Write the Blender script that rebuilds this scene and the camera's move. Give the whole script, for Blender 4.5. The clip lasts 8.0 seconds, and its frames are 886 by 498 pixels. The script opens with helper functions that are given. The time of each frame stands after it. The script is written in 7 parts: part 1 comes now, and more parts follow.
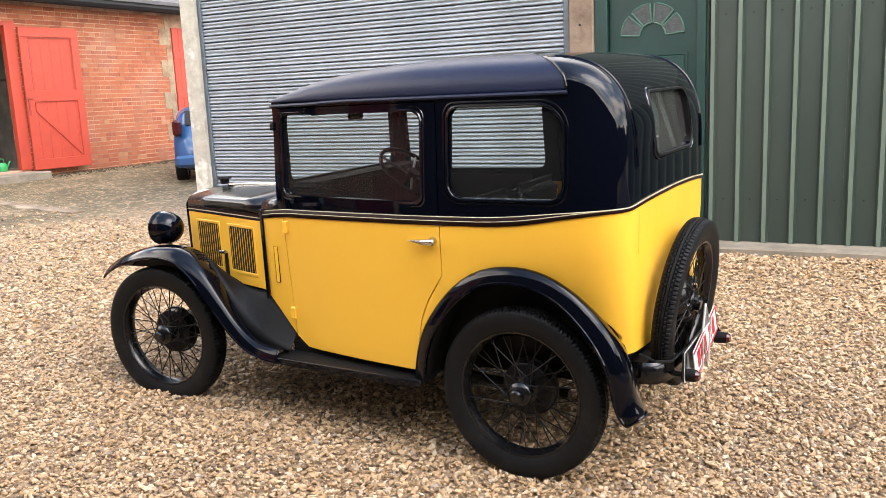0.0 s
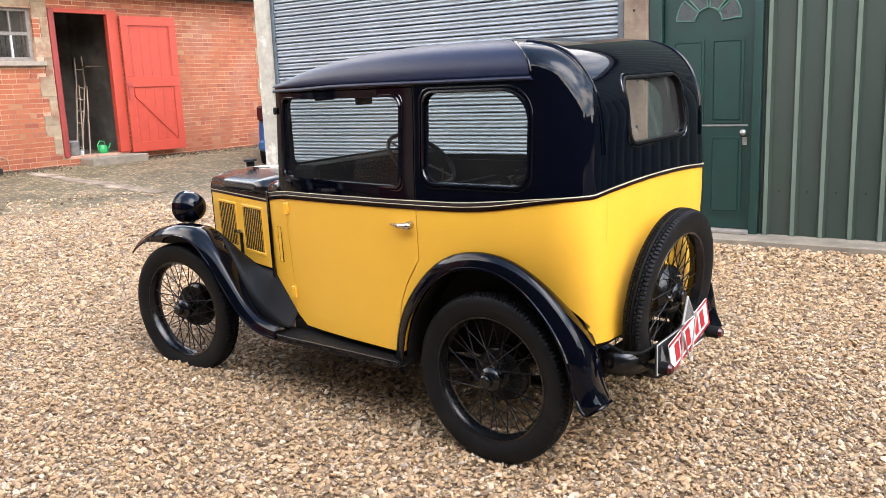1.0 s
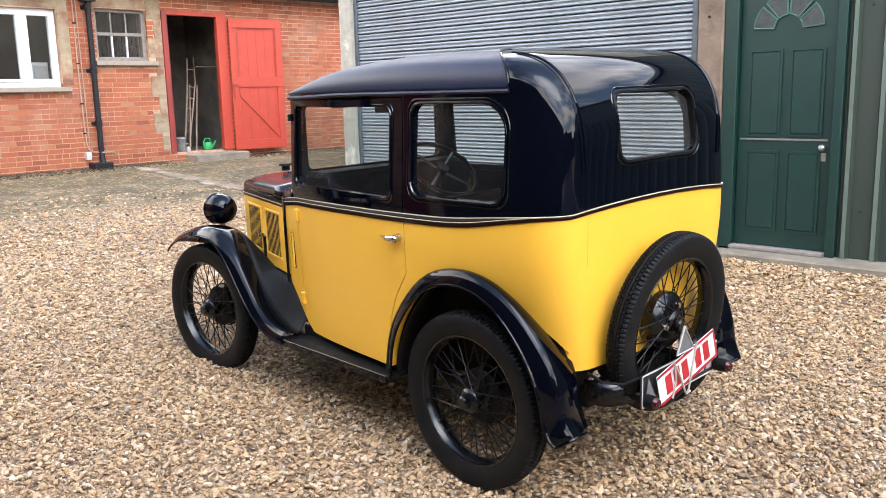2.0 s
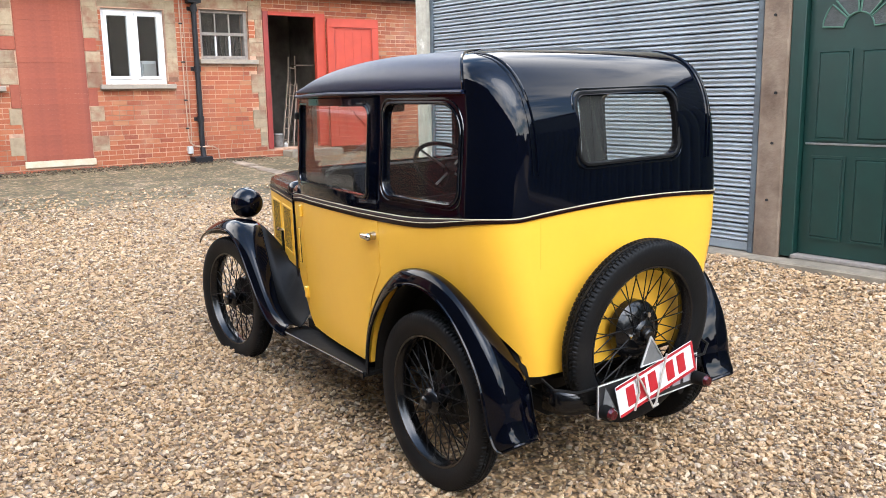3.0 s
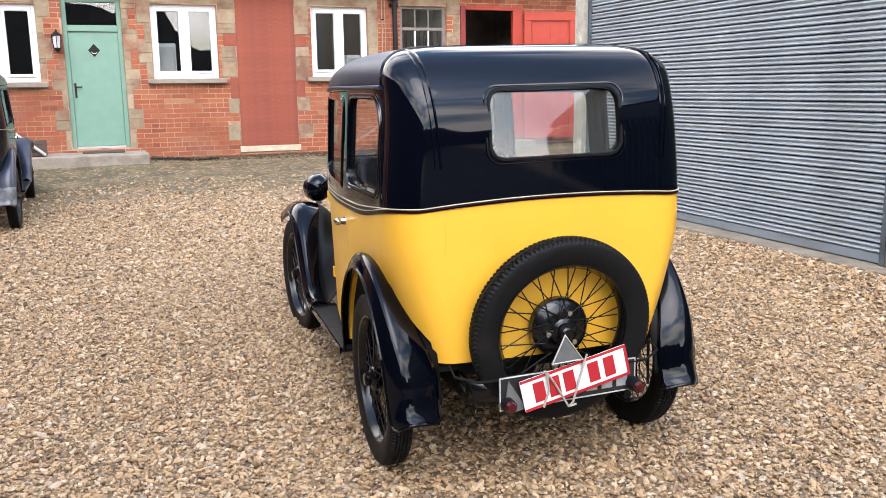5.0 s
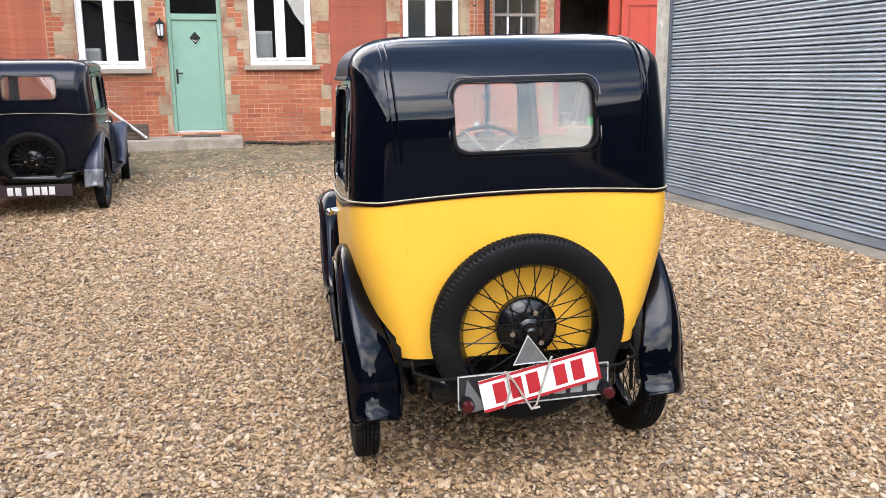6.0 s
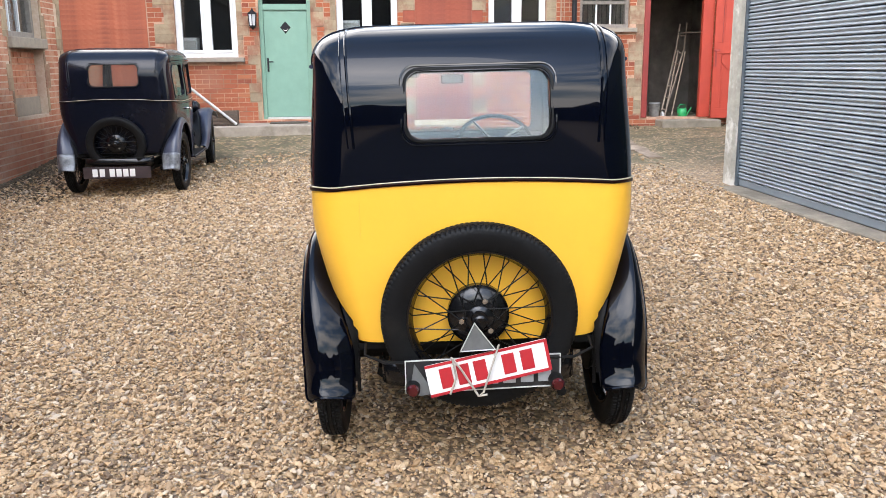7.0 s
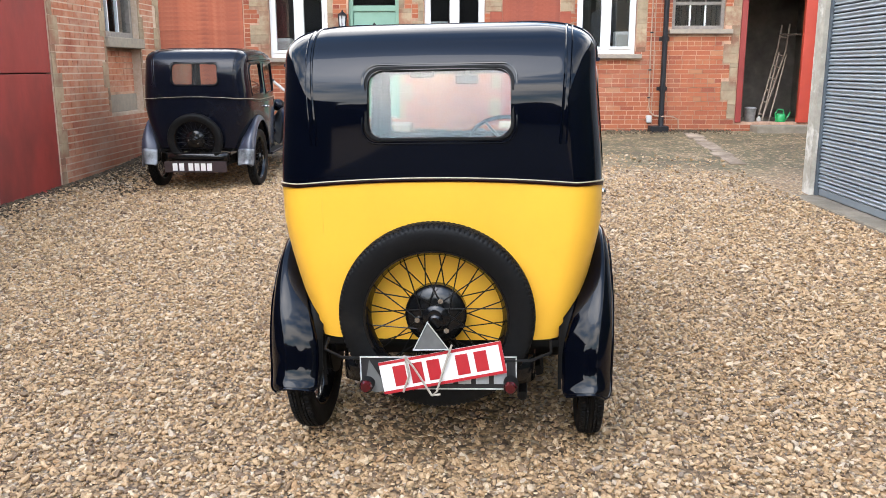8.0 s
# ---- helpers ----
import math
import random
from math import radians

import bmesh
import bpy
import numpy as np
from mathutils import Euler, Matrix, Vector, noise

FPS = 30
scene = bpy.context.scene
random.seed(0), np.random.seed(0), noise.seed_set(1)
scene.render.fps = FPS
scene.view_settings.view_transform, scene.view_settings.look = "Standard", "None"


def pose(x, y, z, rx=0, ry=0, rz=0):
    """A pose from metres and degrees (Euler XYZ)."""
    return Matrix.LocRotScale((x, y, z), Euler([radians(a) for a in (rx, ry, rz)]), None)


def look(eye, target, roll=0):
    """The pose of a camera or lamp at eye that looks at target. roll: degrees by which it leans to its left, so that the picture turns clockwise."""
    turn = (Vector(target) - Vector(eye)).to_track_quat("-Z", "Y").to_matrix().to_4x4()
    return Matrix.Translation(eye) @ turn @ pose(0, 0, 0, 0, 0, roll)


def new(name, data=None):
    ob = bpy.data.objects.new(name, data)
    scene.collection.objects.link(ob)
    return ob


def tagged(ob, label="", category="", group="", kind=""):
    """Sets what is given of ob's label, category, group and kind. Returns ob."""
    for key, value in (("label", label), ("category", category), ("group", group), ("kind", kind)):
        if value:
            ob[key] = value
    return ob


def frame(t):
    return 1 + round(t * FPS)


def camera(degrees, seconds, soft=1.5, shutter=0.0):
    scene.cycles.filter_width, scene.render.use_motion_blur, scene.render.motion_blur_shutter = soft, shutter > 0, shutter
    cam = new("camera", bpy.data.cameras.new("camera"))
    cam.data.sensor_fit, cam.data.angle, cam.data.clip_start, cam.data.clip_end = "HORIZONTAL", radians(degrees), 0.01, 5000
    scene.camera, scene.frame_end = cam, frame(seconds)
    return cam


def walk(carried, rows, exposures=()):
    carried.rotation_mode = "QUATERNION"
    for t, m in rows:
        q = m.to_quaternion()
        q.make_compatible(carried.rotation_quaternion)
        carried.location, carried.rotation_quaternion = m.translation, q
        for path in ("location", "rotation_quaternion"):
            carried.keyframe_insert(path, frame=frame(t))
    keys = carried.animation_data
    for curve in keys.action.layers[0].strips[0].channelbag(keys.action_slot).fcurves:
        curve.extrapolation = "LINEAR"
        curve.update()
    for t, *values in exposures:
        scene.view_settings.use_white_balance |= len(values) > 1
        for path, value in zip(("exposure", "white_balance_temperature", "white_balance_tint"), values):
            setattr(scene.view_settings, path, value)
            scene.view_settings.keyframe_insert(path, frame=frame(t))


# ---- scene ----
cam = camera(55.3, 8.0, soft=0.7)
# seconds, eye x y z, yaw, pitch, lean
ROWS = [
    (0.0, -0.196, 0.912, 1.480, 27.39, -10.46, -2.53),
    (0.5, 0.067, 0.971, 1.482, 30.99, -10.84, -2.32),
    (1.0, 0.260, 1.132, 1.452, 34.74, -10.97, -2.31),
    (1.5, 0.433, 1.323, 1.470, 38.80, -10.75, -1.84),
    (3.0, 0.986, 1.924, 1.462, 51.04, -10.48, -0.96),
    (3.5, 1.213, 2.129, 1.469, 55.24, -10.51, -0.95),
    (4.0, 1.360, 2.344, 1.458, 59.57, -10.54, -0.93),
    (5.5, 1.787, 3.086, 1.459, 72.12, -11.12, -0.60),
    (6.0, 1.808, 3.347, 1.474, 76.09, -11.63, -0.57),
    (6.5, 1.896, 3.624, 1.474, 79.92, -12.00, -0.52),
    (7.0, 1.943, 3.880, 1.466, 83.83, -12.27, -0.47),
    (7.5, 1.928, 4.155, 1.471, 87.69, -12.39, -0.36),
    (8.0, 1.976, 4.406, 1.457, 91.53, -12.13, -0.07),
]
walk(cam, [(t, pose(x, y, z, 90 + pitch, 0, yaw) @ pose(0, 0, 0, 0, 0, lean)) for t, x, y, z, yaw, pitch, lean in ROWS],
     exposures=((0.0, 1.69, 7100, 14), (1.5, 1.59, 6500, 13), (3.5, 1.45, 6400, 10), (5.5, 1.31, 6600, 14), (8.0, 1.29, 6450, 10)))

# ---- light ----
SUN_AZ, SUN_EL = -20.0, 54.0          # where the light comes from, degrees from +x, and its height
world = bpy.data.worlds.new("overcast_sky")
scene.world = world
world.use_nodes = True
wn, wl = world.node_tree.nodes, world.node_tree.links
wn.clear()
w_out = wn.new("ShaderNodeOutputWorld")
w_bg = wn.new("ShaderNodeBackground")
w_sky = wn.new("ShaderNodeTexSky")
w_sky.sky_type, w_sky.sun_disc = "NISHITA", False
w_sky.sun_elevation, w_sky.sun_rotation = radians(SUN_EL), radians(90 - SUN_AZ)
w_sky.dust_density, w_sky.air_density, w_sky.ozone_density = 0.6, 1.7, 2.5
w_co = wn.new("ShaderNodeTexCoord")
w_map = wn.new("ShaderNodeMapping")
w_map.inputs["Scale"].default_value = (1.0, 1.0, 2.6)
w_noise = wn.new("ShaderNodeTexNoise")
w_noise.inputs["Scale"].default_value, w_noise.inputs["Detail"].default_value = 2.3, 5.0
w_noise.inputs["Roughness"].default_value = 0.52
w_ramp = wn.new("ShaderNodeValToRGB")
w_ramp.color_ramp.elements[0].position, w_ramp.color_ramp.elements[1].position = 0.40, 0.58
w_mix = wn.new("ShaderNodeMix")
w_mix.data_type = "RGBA"
w_mix.inputs["B"].default_value = (15.5, 15.0, 14.6, 1)
wl.new(w_co.outputs["Generated"], w_map.inputs["Vector"])
wl.new(w_map.outputs["Vector"], w_noise.inputs["Vector"])
wl.new(w_noise.outputs["Fac"], w_ramp.inputs["Fac"])
w_sep = wn.new("ShaderNodeSeparateXYZ")
w_high = wn.new("ShaderNodeMapRange")                     # the cloud thins out towards the zenith
w_high.inputs["From Min"].default_value, w_high.inputs["From Max"].default_value = 0.54, 0.84
w_high.inputs["To Min"].default_value, w_high.inputs["To Max"].default_value = 1.0, 0.04
w_thin = wn.new("ShaderNodeMath")
w_thin.operation = "MULTIPLY"
wl.new(w_co.outputs["Generated"], w_sep.inputs["Vector"])
wl.new(w_sep.outputs["Z"], w_high.inputs["Value"])
wl.new(w_ramp.outputs["Color"], w_thin.inputs[0])
wl.new(w_high.outputs["Result"], w_thin.inputs[1])
wl.new(w_thin.outputs["Value"], w_mix.inputs["Factor"])
wl.new(w_sky.outputs["Color"], w_mix.inputs["A"])
# thin bright cloud round the veiled sun, falling off smoothly over the sky
w_dot, w_pow, w_glow, w_lit = wn.new("ShaderNodeVectorMath"), wn.new("ShaderNodeMath"), wn.new("ShaderNodeMath"), wn.new("ShaderNodeVectorMath")
w_dot.operation, w_pow.operation, w_glow.operation, w_lit.operation = "DOT_PRODUCT", "POWER", "MULTIPLY_ADD", "SCALE"
w_dot.inputs[1].default_value = (math.cos(radians(SUN_EL)) * math.cos(radians(SUN_AZ)), math.cos(radians(SUN_EL)) * math.sin(radians(SUN_AZ)), math.sin(radians(SUN_EL)))
w_clip = wn.new("ShaderNodeMath")
w_clip.operation = "MAXIMUM"
w_clip.inputs[1].default_value = 0.0
w_pow.inputs[1].default_value = 8.0
w_glow.inputs[1].default_value, w_glow.inputs[2].default_value = 1.7, 1.0
wl.new(w_co.outputs["Generated"], w_dot.inputs[0])
wl.new(w_dot.outputs["Value"], w_clip.inputs[0])
wl.new(w_clip.outputs["Value"], w_pow.inputs[0])
wl.new(w_pow.outputs["Value"], w_glow.inputs[0])
wl.new(w_mix.outputs["Result"], w_lit.inputs[0])
wl.new(w_glow.outputs["Value"], w_lit.inputs["Scale"])
wl.new(w_lit.outputs["Vector"], w_bg.inputs["Color"])
w_bg.inputs["Strength"].default_value = 0.15
wl.new(w_bg.outputs["Background"], w_out.inputs["Surface"])
sun_data = bpy.data.lights.new("sun", "SUN")
sun_data.energy, sun_data.angle, sun_data.color = 0.55, radians(40), (1.0, 0.95, 0.87)
sun = new("sun", sun_data)
sun.matrix_world = look((10 * math.cos(radians(SUN_AZ)), 10 * math.sin(radians(SUN_AZ)), 10 * math.tan(radians(SUN_EL))), (0, 0, 0))


# ---- materials ----
def mat(name, c1, c2=None, scale=8.0, rough=0.6, rough2=None, metal=0.0, bump=0.0, bscale=60.0, coat=0.0, island=0.0, per_object=0.0,
        stain=None, stain_scale=1.5, stain_at=(0.5, 0.7), stretch=(1, 1, 1), spec=0.5):
    """A procedural surface: two colours mixed by fine grain, optional stains of a third at a larger scale, variation by piece, and relief."""
    m = bpy.data.materials.new(name)
    m.use_nodes = True
    n, l = m.node_tree.nodes, m.node_tree.links
    b = n["Principled BSDF"]
    co = n.new("ShaderNodeTexCoord")
    mp = n.new("ShaderNodeMapping")
    mp.inputs["Scale"].default_value = stretch
    l.new(co.outputs["Object"], mp.inputs["Vector"])
    tex = n.new("ShaderNodeTexNoise")
    tex.inputs["Scale"].default_value, tex.inputs["Detail"].default_value, tex.inputs["Roughness"].default_value = scale, 8.0, 0.62
    l.new(mp.outputs["Vector"], tex.inputs["Vector"])
    mix = n.new("ShaderNodeMix")
    mix.data_type = "RGBA"
    c2 = c2 or c1
    mix.inputs["A"].default_value, mix.inputs["B"].default_value = (*c1, 1), (*c2, 1)
    ramp = n.new("ShaderNodeValToRGB")
    ramp.color_ramp.elements[0].position, ramp.color_ramp.elements[1].position = 0.35, 0.65
    l.new(tex.outputs["Fac"], ramp.inputs["Fac"])
    l.new(ramp.outputs["Color"], mix.inputs["Factor"])
    colour = mix.outputs["Result"]
    if stain:
        st = n.new("ShaderNodeTexNoise")
        st.inputs["Scale"].default_value, st.inputs["Detail"].default_value, st.inputs["Roughness"].default_value = stain_scale, 6.0, 0.6
        l.new(mp.outputs["Vector"], st.inputs["Vector"])
        sr = n.new("ShaderNodeValToRGB")
        sr.color_ramp.elements[0].position, sr.color_ramp.elements[1].position = stain_at
        l.new(st.outputs["Fac"], sr.inputs["Fac"])
        sm = n.new("ShaderNodeMix")
        sm.data_type = "RGBA"
        sm.inputs["B"].default_value = (*stain, 1)
        l.new(sr.outputs["Color"], sm.inputs["Factor"])
        l.new(colour, sm.inputs["A"])
        colour = sm.outputs["Result"]
    if island or per_object:
        hsv = n.new("ShaderNodeHueSaturation")
        src = n.new("ShaderNodeNewGeometry" if island else "ShaderNodeObjectInfo")
        amount = island or per_object
        ra = n.new("ShaderNodeMapRange")
        ra.inputs["To Min"].default_value, ra.inputs["To Max"].default_value = 1 - amount, 1 + amount
        l.new(src.outputs["Random Per Island" if island else "Random"], ra.inputs["Value"])
        l.new(ra.outputs["Result"], hsv.inputs["Value"])
        l.new(colour, hsv.inputs["Color"])
        colour = hsv.outputs["Color"]
    l.new(colour, b.inputs["Base Color"])
    if rough2 is None:
        b.inputs["Roughness"].default_value = rough
    else:
        rr = n.new("ShaderNodeMapRange")
        rr.inputs["To Min"].default_value, rr.inputs["To Max"].default_value = rough, rough2
        l.new(tex.outputs["Fac"], rr.inputs["Value"])
        l.new(rr.outputs["Result"], b.inputs["Roughness"])
    b.inputs["Metallic"].default_value = metal
    b.inputs["Specular IOR Level"].default_value = spec
    b.inputs["Coat Weight"].default_value, b.inputs["Coat Roughness"].default_value = coat, 0.04
    if bump:
        bt = n.new("ShaderNodeTexNoise")
        bt.inputs["Scale"].default_value, bt.inputs["Detail"].default_value = bscale, 6.0
        l.new(mp.outputs["Vector"], bt.inputs["Vector"])
        bn = n.new("ShaderNodeBump")
        bn.inputs["Strength"].default_value, bn.inputs["Distance"].default_value = bump, 0.01
        l.new(bt.outputs["Fac"], bn.inputs["Height"])
        l.new(bn.outputs["Normal"], b.inputs["Normal"])
    return m


def glass(name, tint=(1, 1, 1), rough=0.0, haze=0.0, mirror=0.035):
    """Thin window glass: clear, with a mirror's share by angle."""
    m = bpy.data.materials.new(name)
    m.use_nodes = True
    n, l = m.node_tree.nodes, m.node_tree.links
    n.clear()
    out, mx, tr, gl, fr, pw = (n.new("ShaderNode" + k) for k in ("OutputMaterial", "MixShader", "BsdfTransparent", "BsdfGlossy", "LayerWeight", "Math"))
    tr.inputs["Color"].default_value = (*tint, 1)
    gl.inputs["Roughness"].default_value = rough
    fr.inputs["Blend"].default_value = 0.5
    pw.operation = "POWER"
    pw.inputs[1].default_value = 4.0
    l.new(fr.outputs["Facing"], pw.inputs[0])
    ad = n.new("ShaderNodeMath")
    ad.operation, ad.use_clamp = "MULTIPLY_ADD", True
    ad.inputs[1].default_value, ad.inputs[2].default_value = 0.7, mirror
    l.new(pw.outputs["Value"], ad.inputs[0])
    l.new(ad.outputs["Value"], mx.inputs["Fac"])
    l.new(tr.outputs["BSDF"], mx.inputs[1])
    l.new(gl.outputs["BSDF"], mx.inputs[2])
    last = mx.outputs["Shader"]
    # reflected sky haze, painted as a faint white diffuse film over the pane
    if haze:
        film, df = n.new("ShaderNodeMixShader"), n.new("ShaderNodeBsdfDiffuse")
        df.inputs["Color"].default_value = (0.75, 0.72, 0.68, 1)
        film.inputs["Fac"].default_value = haze
        l.new(last, film.inputs[1])
        l.new(df.outputs["BSDF"], film.inputs[2])
        last = film.outputs["Shader"]
    l.new(last, out.inputs["Surface"])
    return m


YELLOW = mat("yellow_enamel", (0.81, 0.438, 0.041), (0.78, 0.411, 0.037), 3.0, 0.26, 0.38, bump=0.03, bscale=14, stain=(0.70, 0.365, 0.033), stain_scale=2.2, stain_at=(0.60, 0.85))
BLACK = mat("black_enamel", (0.0006, 0.0011, 0.0034), (0.0009, 0.0015, 0.0042), 6.0, 0.030, 0.055, bump=0.010, bscale=5, spec=0.29)
ROOFCLOTH = mat("black_leathercloth", (0.0062, 0.0100, 0.0280), (0.0080, 0.0122, 0.0315), 30.0, 0.34, 0.46, bump=0.05, bscale=260, spec=0.26)
WINGBLACK = mat("wing_black", (0.0006, 0.0010, 0.0028), (0.0010, 0.0014, 0.0034), 5.0, 0.03, 0.07, bump=0.010, bscale=7, spec=0.25, stain=(0.002, 0.002, 0.003), stain_scale=5, stain_at=(0.62, 0.85))
BONNETBLACK = mat("dusty_bonnet_black", (0.003, 0.003, 0.004), (0.006, 0.0055, 0.0055), 14.0, 0.12, 0.22, spec=0.40, bump=0.02, bscale=30, stain=(0.010, 0.0095, 0.011), stain_scale=4, stain_at=(0.5, 0.8))
CHASSIS = mat("chassis_black", (0.003, 0.003, 0.003), (0.006, 0.0055, 0.005), 20.0, 0.45, 0.7, bump=0.1, bscale=60, spec=0.20)
RUBBER = mat("tyre_rubber", (0.0036, 0.0037, 0.0040), (0.0065, 0.0064, 0.0064), 25.0, 0.50, 0.70, bump=0.1, bscale=120, stain=(0.020, 0.017, 0.014), stain_scale=6, stain_at=(0.60, 0.9), spec=0.18)
WIREBLACK = mat("wheel_black", (0.003, 0.003, 0.0035), (0.006, 0.0055, 0.005), 18.0, 0.28, 0.42, spec=0.22)
RIMBLACK = mat("glossy_wheel_black", (0.0022, 0.0024, 0.0030), (0.0045, 0.0045, 0.0048), 18.0, 0.14, 0.26, spec=0.42, stain=(0.012, 0.010, 0.008), stain_scale=7, stain_at=(0.58, 0.85))
CREAM = mat("cream_line", (0.56, 0.47, 0.33), (0.47, 0.39, 0.27), 40.0, 0.4)
MAROON = mat("maroon_line", (0.016, 0.0035, 0.004), (0.010, 0.003, 0.0035), 20.0, 0.35, spec=0.12)
BEADBLACK = mat("glossy_black_bead", (0.0010, 0.0014, 0.0030), (0.0014, 0.0018, 0.0034), 20.0, 0.10, 0.16, spec=0.7)
CHROME = mat("worn_chrome", (0.62, 0.60, 0.57), (0.50, 0.48, 0.45), 40.0, 0.12, 0.30, metal=1.0)
STEEL = mat("bare_steel", (0.42, 0.42, 0.42), (0.30, 0.29, 0.28), 30.0, 0.35, 0.55, metal=1.0)
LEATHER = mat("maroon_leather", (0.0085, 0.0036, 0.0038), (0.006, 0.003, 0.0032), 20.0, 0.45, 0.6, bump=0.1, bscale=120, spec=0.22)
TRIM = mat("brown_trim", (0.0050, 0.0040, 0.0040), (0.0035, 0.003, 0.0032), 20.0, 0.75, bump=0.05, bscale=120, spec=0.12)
HEADLINER = mat("headlining_cloth", (0.045, 0.037, 0.030), (0.035, 0.030, 0.025), 20.0, 0.9)
GLASS = glass("window_glass", (0.93, 0.95, 0.94), haze=0.005, mirror=0.020)
HAZYGLASS = glass("hazed_glass", (0.95, 0.95, 0.94), 0.0, 0.014, 0.060)
HOUSEGLASS = glass("house_window_glass", (0.92, 0.94, 0.94), 0.0, 0.0, 0.085)
LENSGLASS = mat("lamp_lens", (0.55, 0.57, 0.58), (0.6, 0.6, 0.6), 30, 0.1, coat=0.8)
REDLENS = mat("red_lens", (0.060, 0.003, 0.005), (0.045, 0.003, 0.004), 30.0, 0.22, coat=0.2)
PLATEWHITE = mat("plate_white", (0.74, 0.72, 0.68), (0.66, 0.64, 0.6), 12.0, 0.45)
DULLWHITE = mat("dull_white_rim", (0.52, 0.51, 0.47), (0.42, 0.41, 0.38), 12.0, 0.5)
PLATERED = mat("plate_red", (0.40, 0.012, 0.018), (0.35, 0.011, 0.016), 20.0, 0.45)
PLATEBLACK = mat("plate_black", (0.012, 0.012, 0.013), (0.02, 0.02, 0.02), 20.0, 0.4)
GREYSHEET = mat("grey_sheet", (0.13, 0.13, 0.125), (0.10, 0.10, 0.095), 25.0, 0.5)
SILVERPAINT = mat("silver_worn", (0.24, 0.25, 0.26), (0.15, 0.155, 0.16), 14.0, 0.35, 0.6, metal=0.4, stain=(0.03, 0.03, 0.035), stain_scale=6, stain_at=(0.48, 0.68))
NAVY = mat("navy_enamel", (0.0028, 0.0036, 0.008), (0.0045, 0.0055, 0.010), 6.0, 0.10, 0.22, bump=0.02, bscale=9, stain=(0.010, 0.010, 0.012), stain_scale=4, stain_at=(0.55, 0.85), spec=0.26)
NAVYWING = mat("navy_wing", (0.018, 0.022, 0.040), (0.030, 0.034, 0.055), 8.0, 0.28, 0.5, coat=0.2, stain=(0.07, 0.07, 0.075), stain_scale=5, stain_at=(0.55, 0.85))

def brick_material(name, joined, lifted=()):
    """Old hand-made brick: most orange, some dark red, a few pale; each with its own tone."""
    m = mat(name, (0.5, 0.2, 0.1), None, 9.0, 0.85, bump=0.3, bscale=50)
    n, l = m.node_tree.nodes, m.node_tree.links
    b = n["Principled BSDF"]
    ramp = n.new("ShaderNodeValToRGB")
    stops = [(0.0, (0.203, 0.044, 0.020)), (0.10, (0.256, 0.061, 0.025)), (0.30, (0.296, 0.076, 0.029)), (0.60, (0.321, 0.086, 0.033)), (0.88, (0.347, 0.102, 0.040)), (0.96, (0.361, 0.126, 0.054)), (1.0, (0.368, 0.170, 0.083))]
    while len(ramp.color_ramp.elements) < len(stops):
        ramp.color_ramp.elements.new(0.5)
    for e, (p, c) in zip(ramp.color_ramp.elements, stops):
        e.position, e.color = p, (*c, 1)
    src = n.new("ShaderNodeNewGeometry" if joined else "ShaderNodeObjectInfo")
    l.new(src.outputs["Random Per Island" if joined else "Random"], ramp.inputs["Fac"])
    geo = n.new("ShaderNodeNewGeometry")
    colour = ramp.outputs["Color"]
    for scale, at, tint, most in ((1.3, (0.50, 0.72), (0.30, 0.155, 0.105), 0.55), (28.0, (0.50, 0.75), (0.33, 0.13, 0.08), 0.6), (3.2, (0.62, 0.80), (0.55, 0.36, 0.24), 0.30)) + tuple(lifted):
        tex = n.new("ShaderNodeTexNoise")
        tex.inputs["Scale"].default_value, tex.inputs["Detail"].default_value, tex.inputs["Roughness"].default_value = scale, 6.0, 0.65
        l.new(geo.outputs["Position"], tex.inputs["Vector"])
        ra = n.new("ShaderNodeMapRange")
        ra.inputs["From Min"].default_value, ra.inputs["From Max"].default_value = at
        ra.inputs["To Max"].default_value = most
        l.new(tex.outputs["Fac"], ra.inputs["Value"])
        mx = n.new("ShaderNodeMix")
        mx.data_type = "RGBA"
        mx.inputs["B"].default_value = (*tint, 1)
        l.new(ra.outputs["Result"], mx.inputs["Factor"])
        l.new(colour, mx.inputs["A"])
        colour = mx.outputs["Result"]
    l.new(colour, b.inputs["Base Color"])
    return m


BRICK = brick_material("red_brick", False)
BRICKSTUFF = brick_material("red_brick_run", True)
# grey-tan weathering, plus paler tones that brighten the outbuilding's shaded side by colour
PALELIFT = ((0.9, (0.30, 0.62), (0.48, 0.205, 0.115), 0.60), (4.5, (0.44, 0.70), (0.55, 0.38, 0.27), 0.60), (14.0, (0.55, 0.72), (0.24, 0.17, 0.13), 0.45))
LIFTEDBRICK = brick_material("weathered_lifted_brick", False, PALELIFT)
LIFTEDSTUFF = brick_material("weathered_lifted_brick_run", True, PALELIFT)
MORTAR = mat("lime_mortar", (0.52, 0.330, 0.225), (0.44, 0.255, 0.165), 20.0, 0.95, bump=0.3, bscale=80, stain=(0.25, 0.15, 0.10), stain_scale=2.2, stain_at=(0.46, 0.60))
PALEMORTAR = mat("pale_lime_mortar", (0.56, 0.44, 0.34), (0.48, 0.35, 0.25), 20.0, 0.95, bump=0.3, bscale=80, stain=(0.36, 0.25, 0.17), stain_scale=1.6, stain_at=(0.5, 0.75))
STONE = mat("buff_stone", (0.47, 0.375, 0.255), (0.58, 0.48, 0.345), 10.0, 0.9, bump=0.35, bscale=40, island=0.18, stain=(0.28, 0.205, 0.13), stain_scale=3.0, stain_at=(0.54, 0.80))
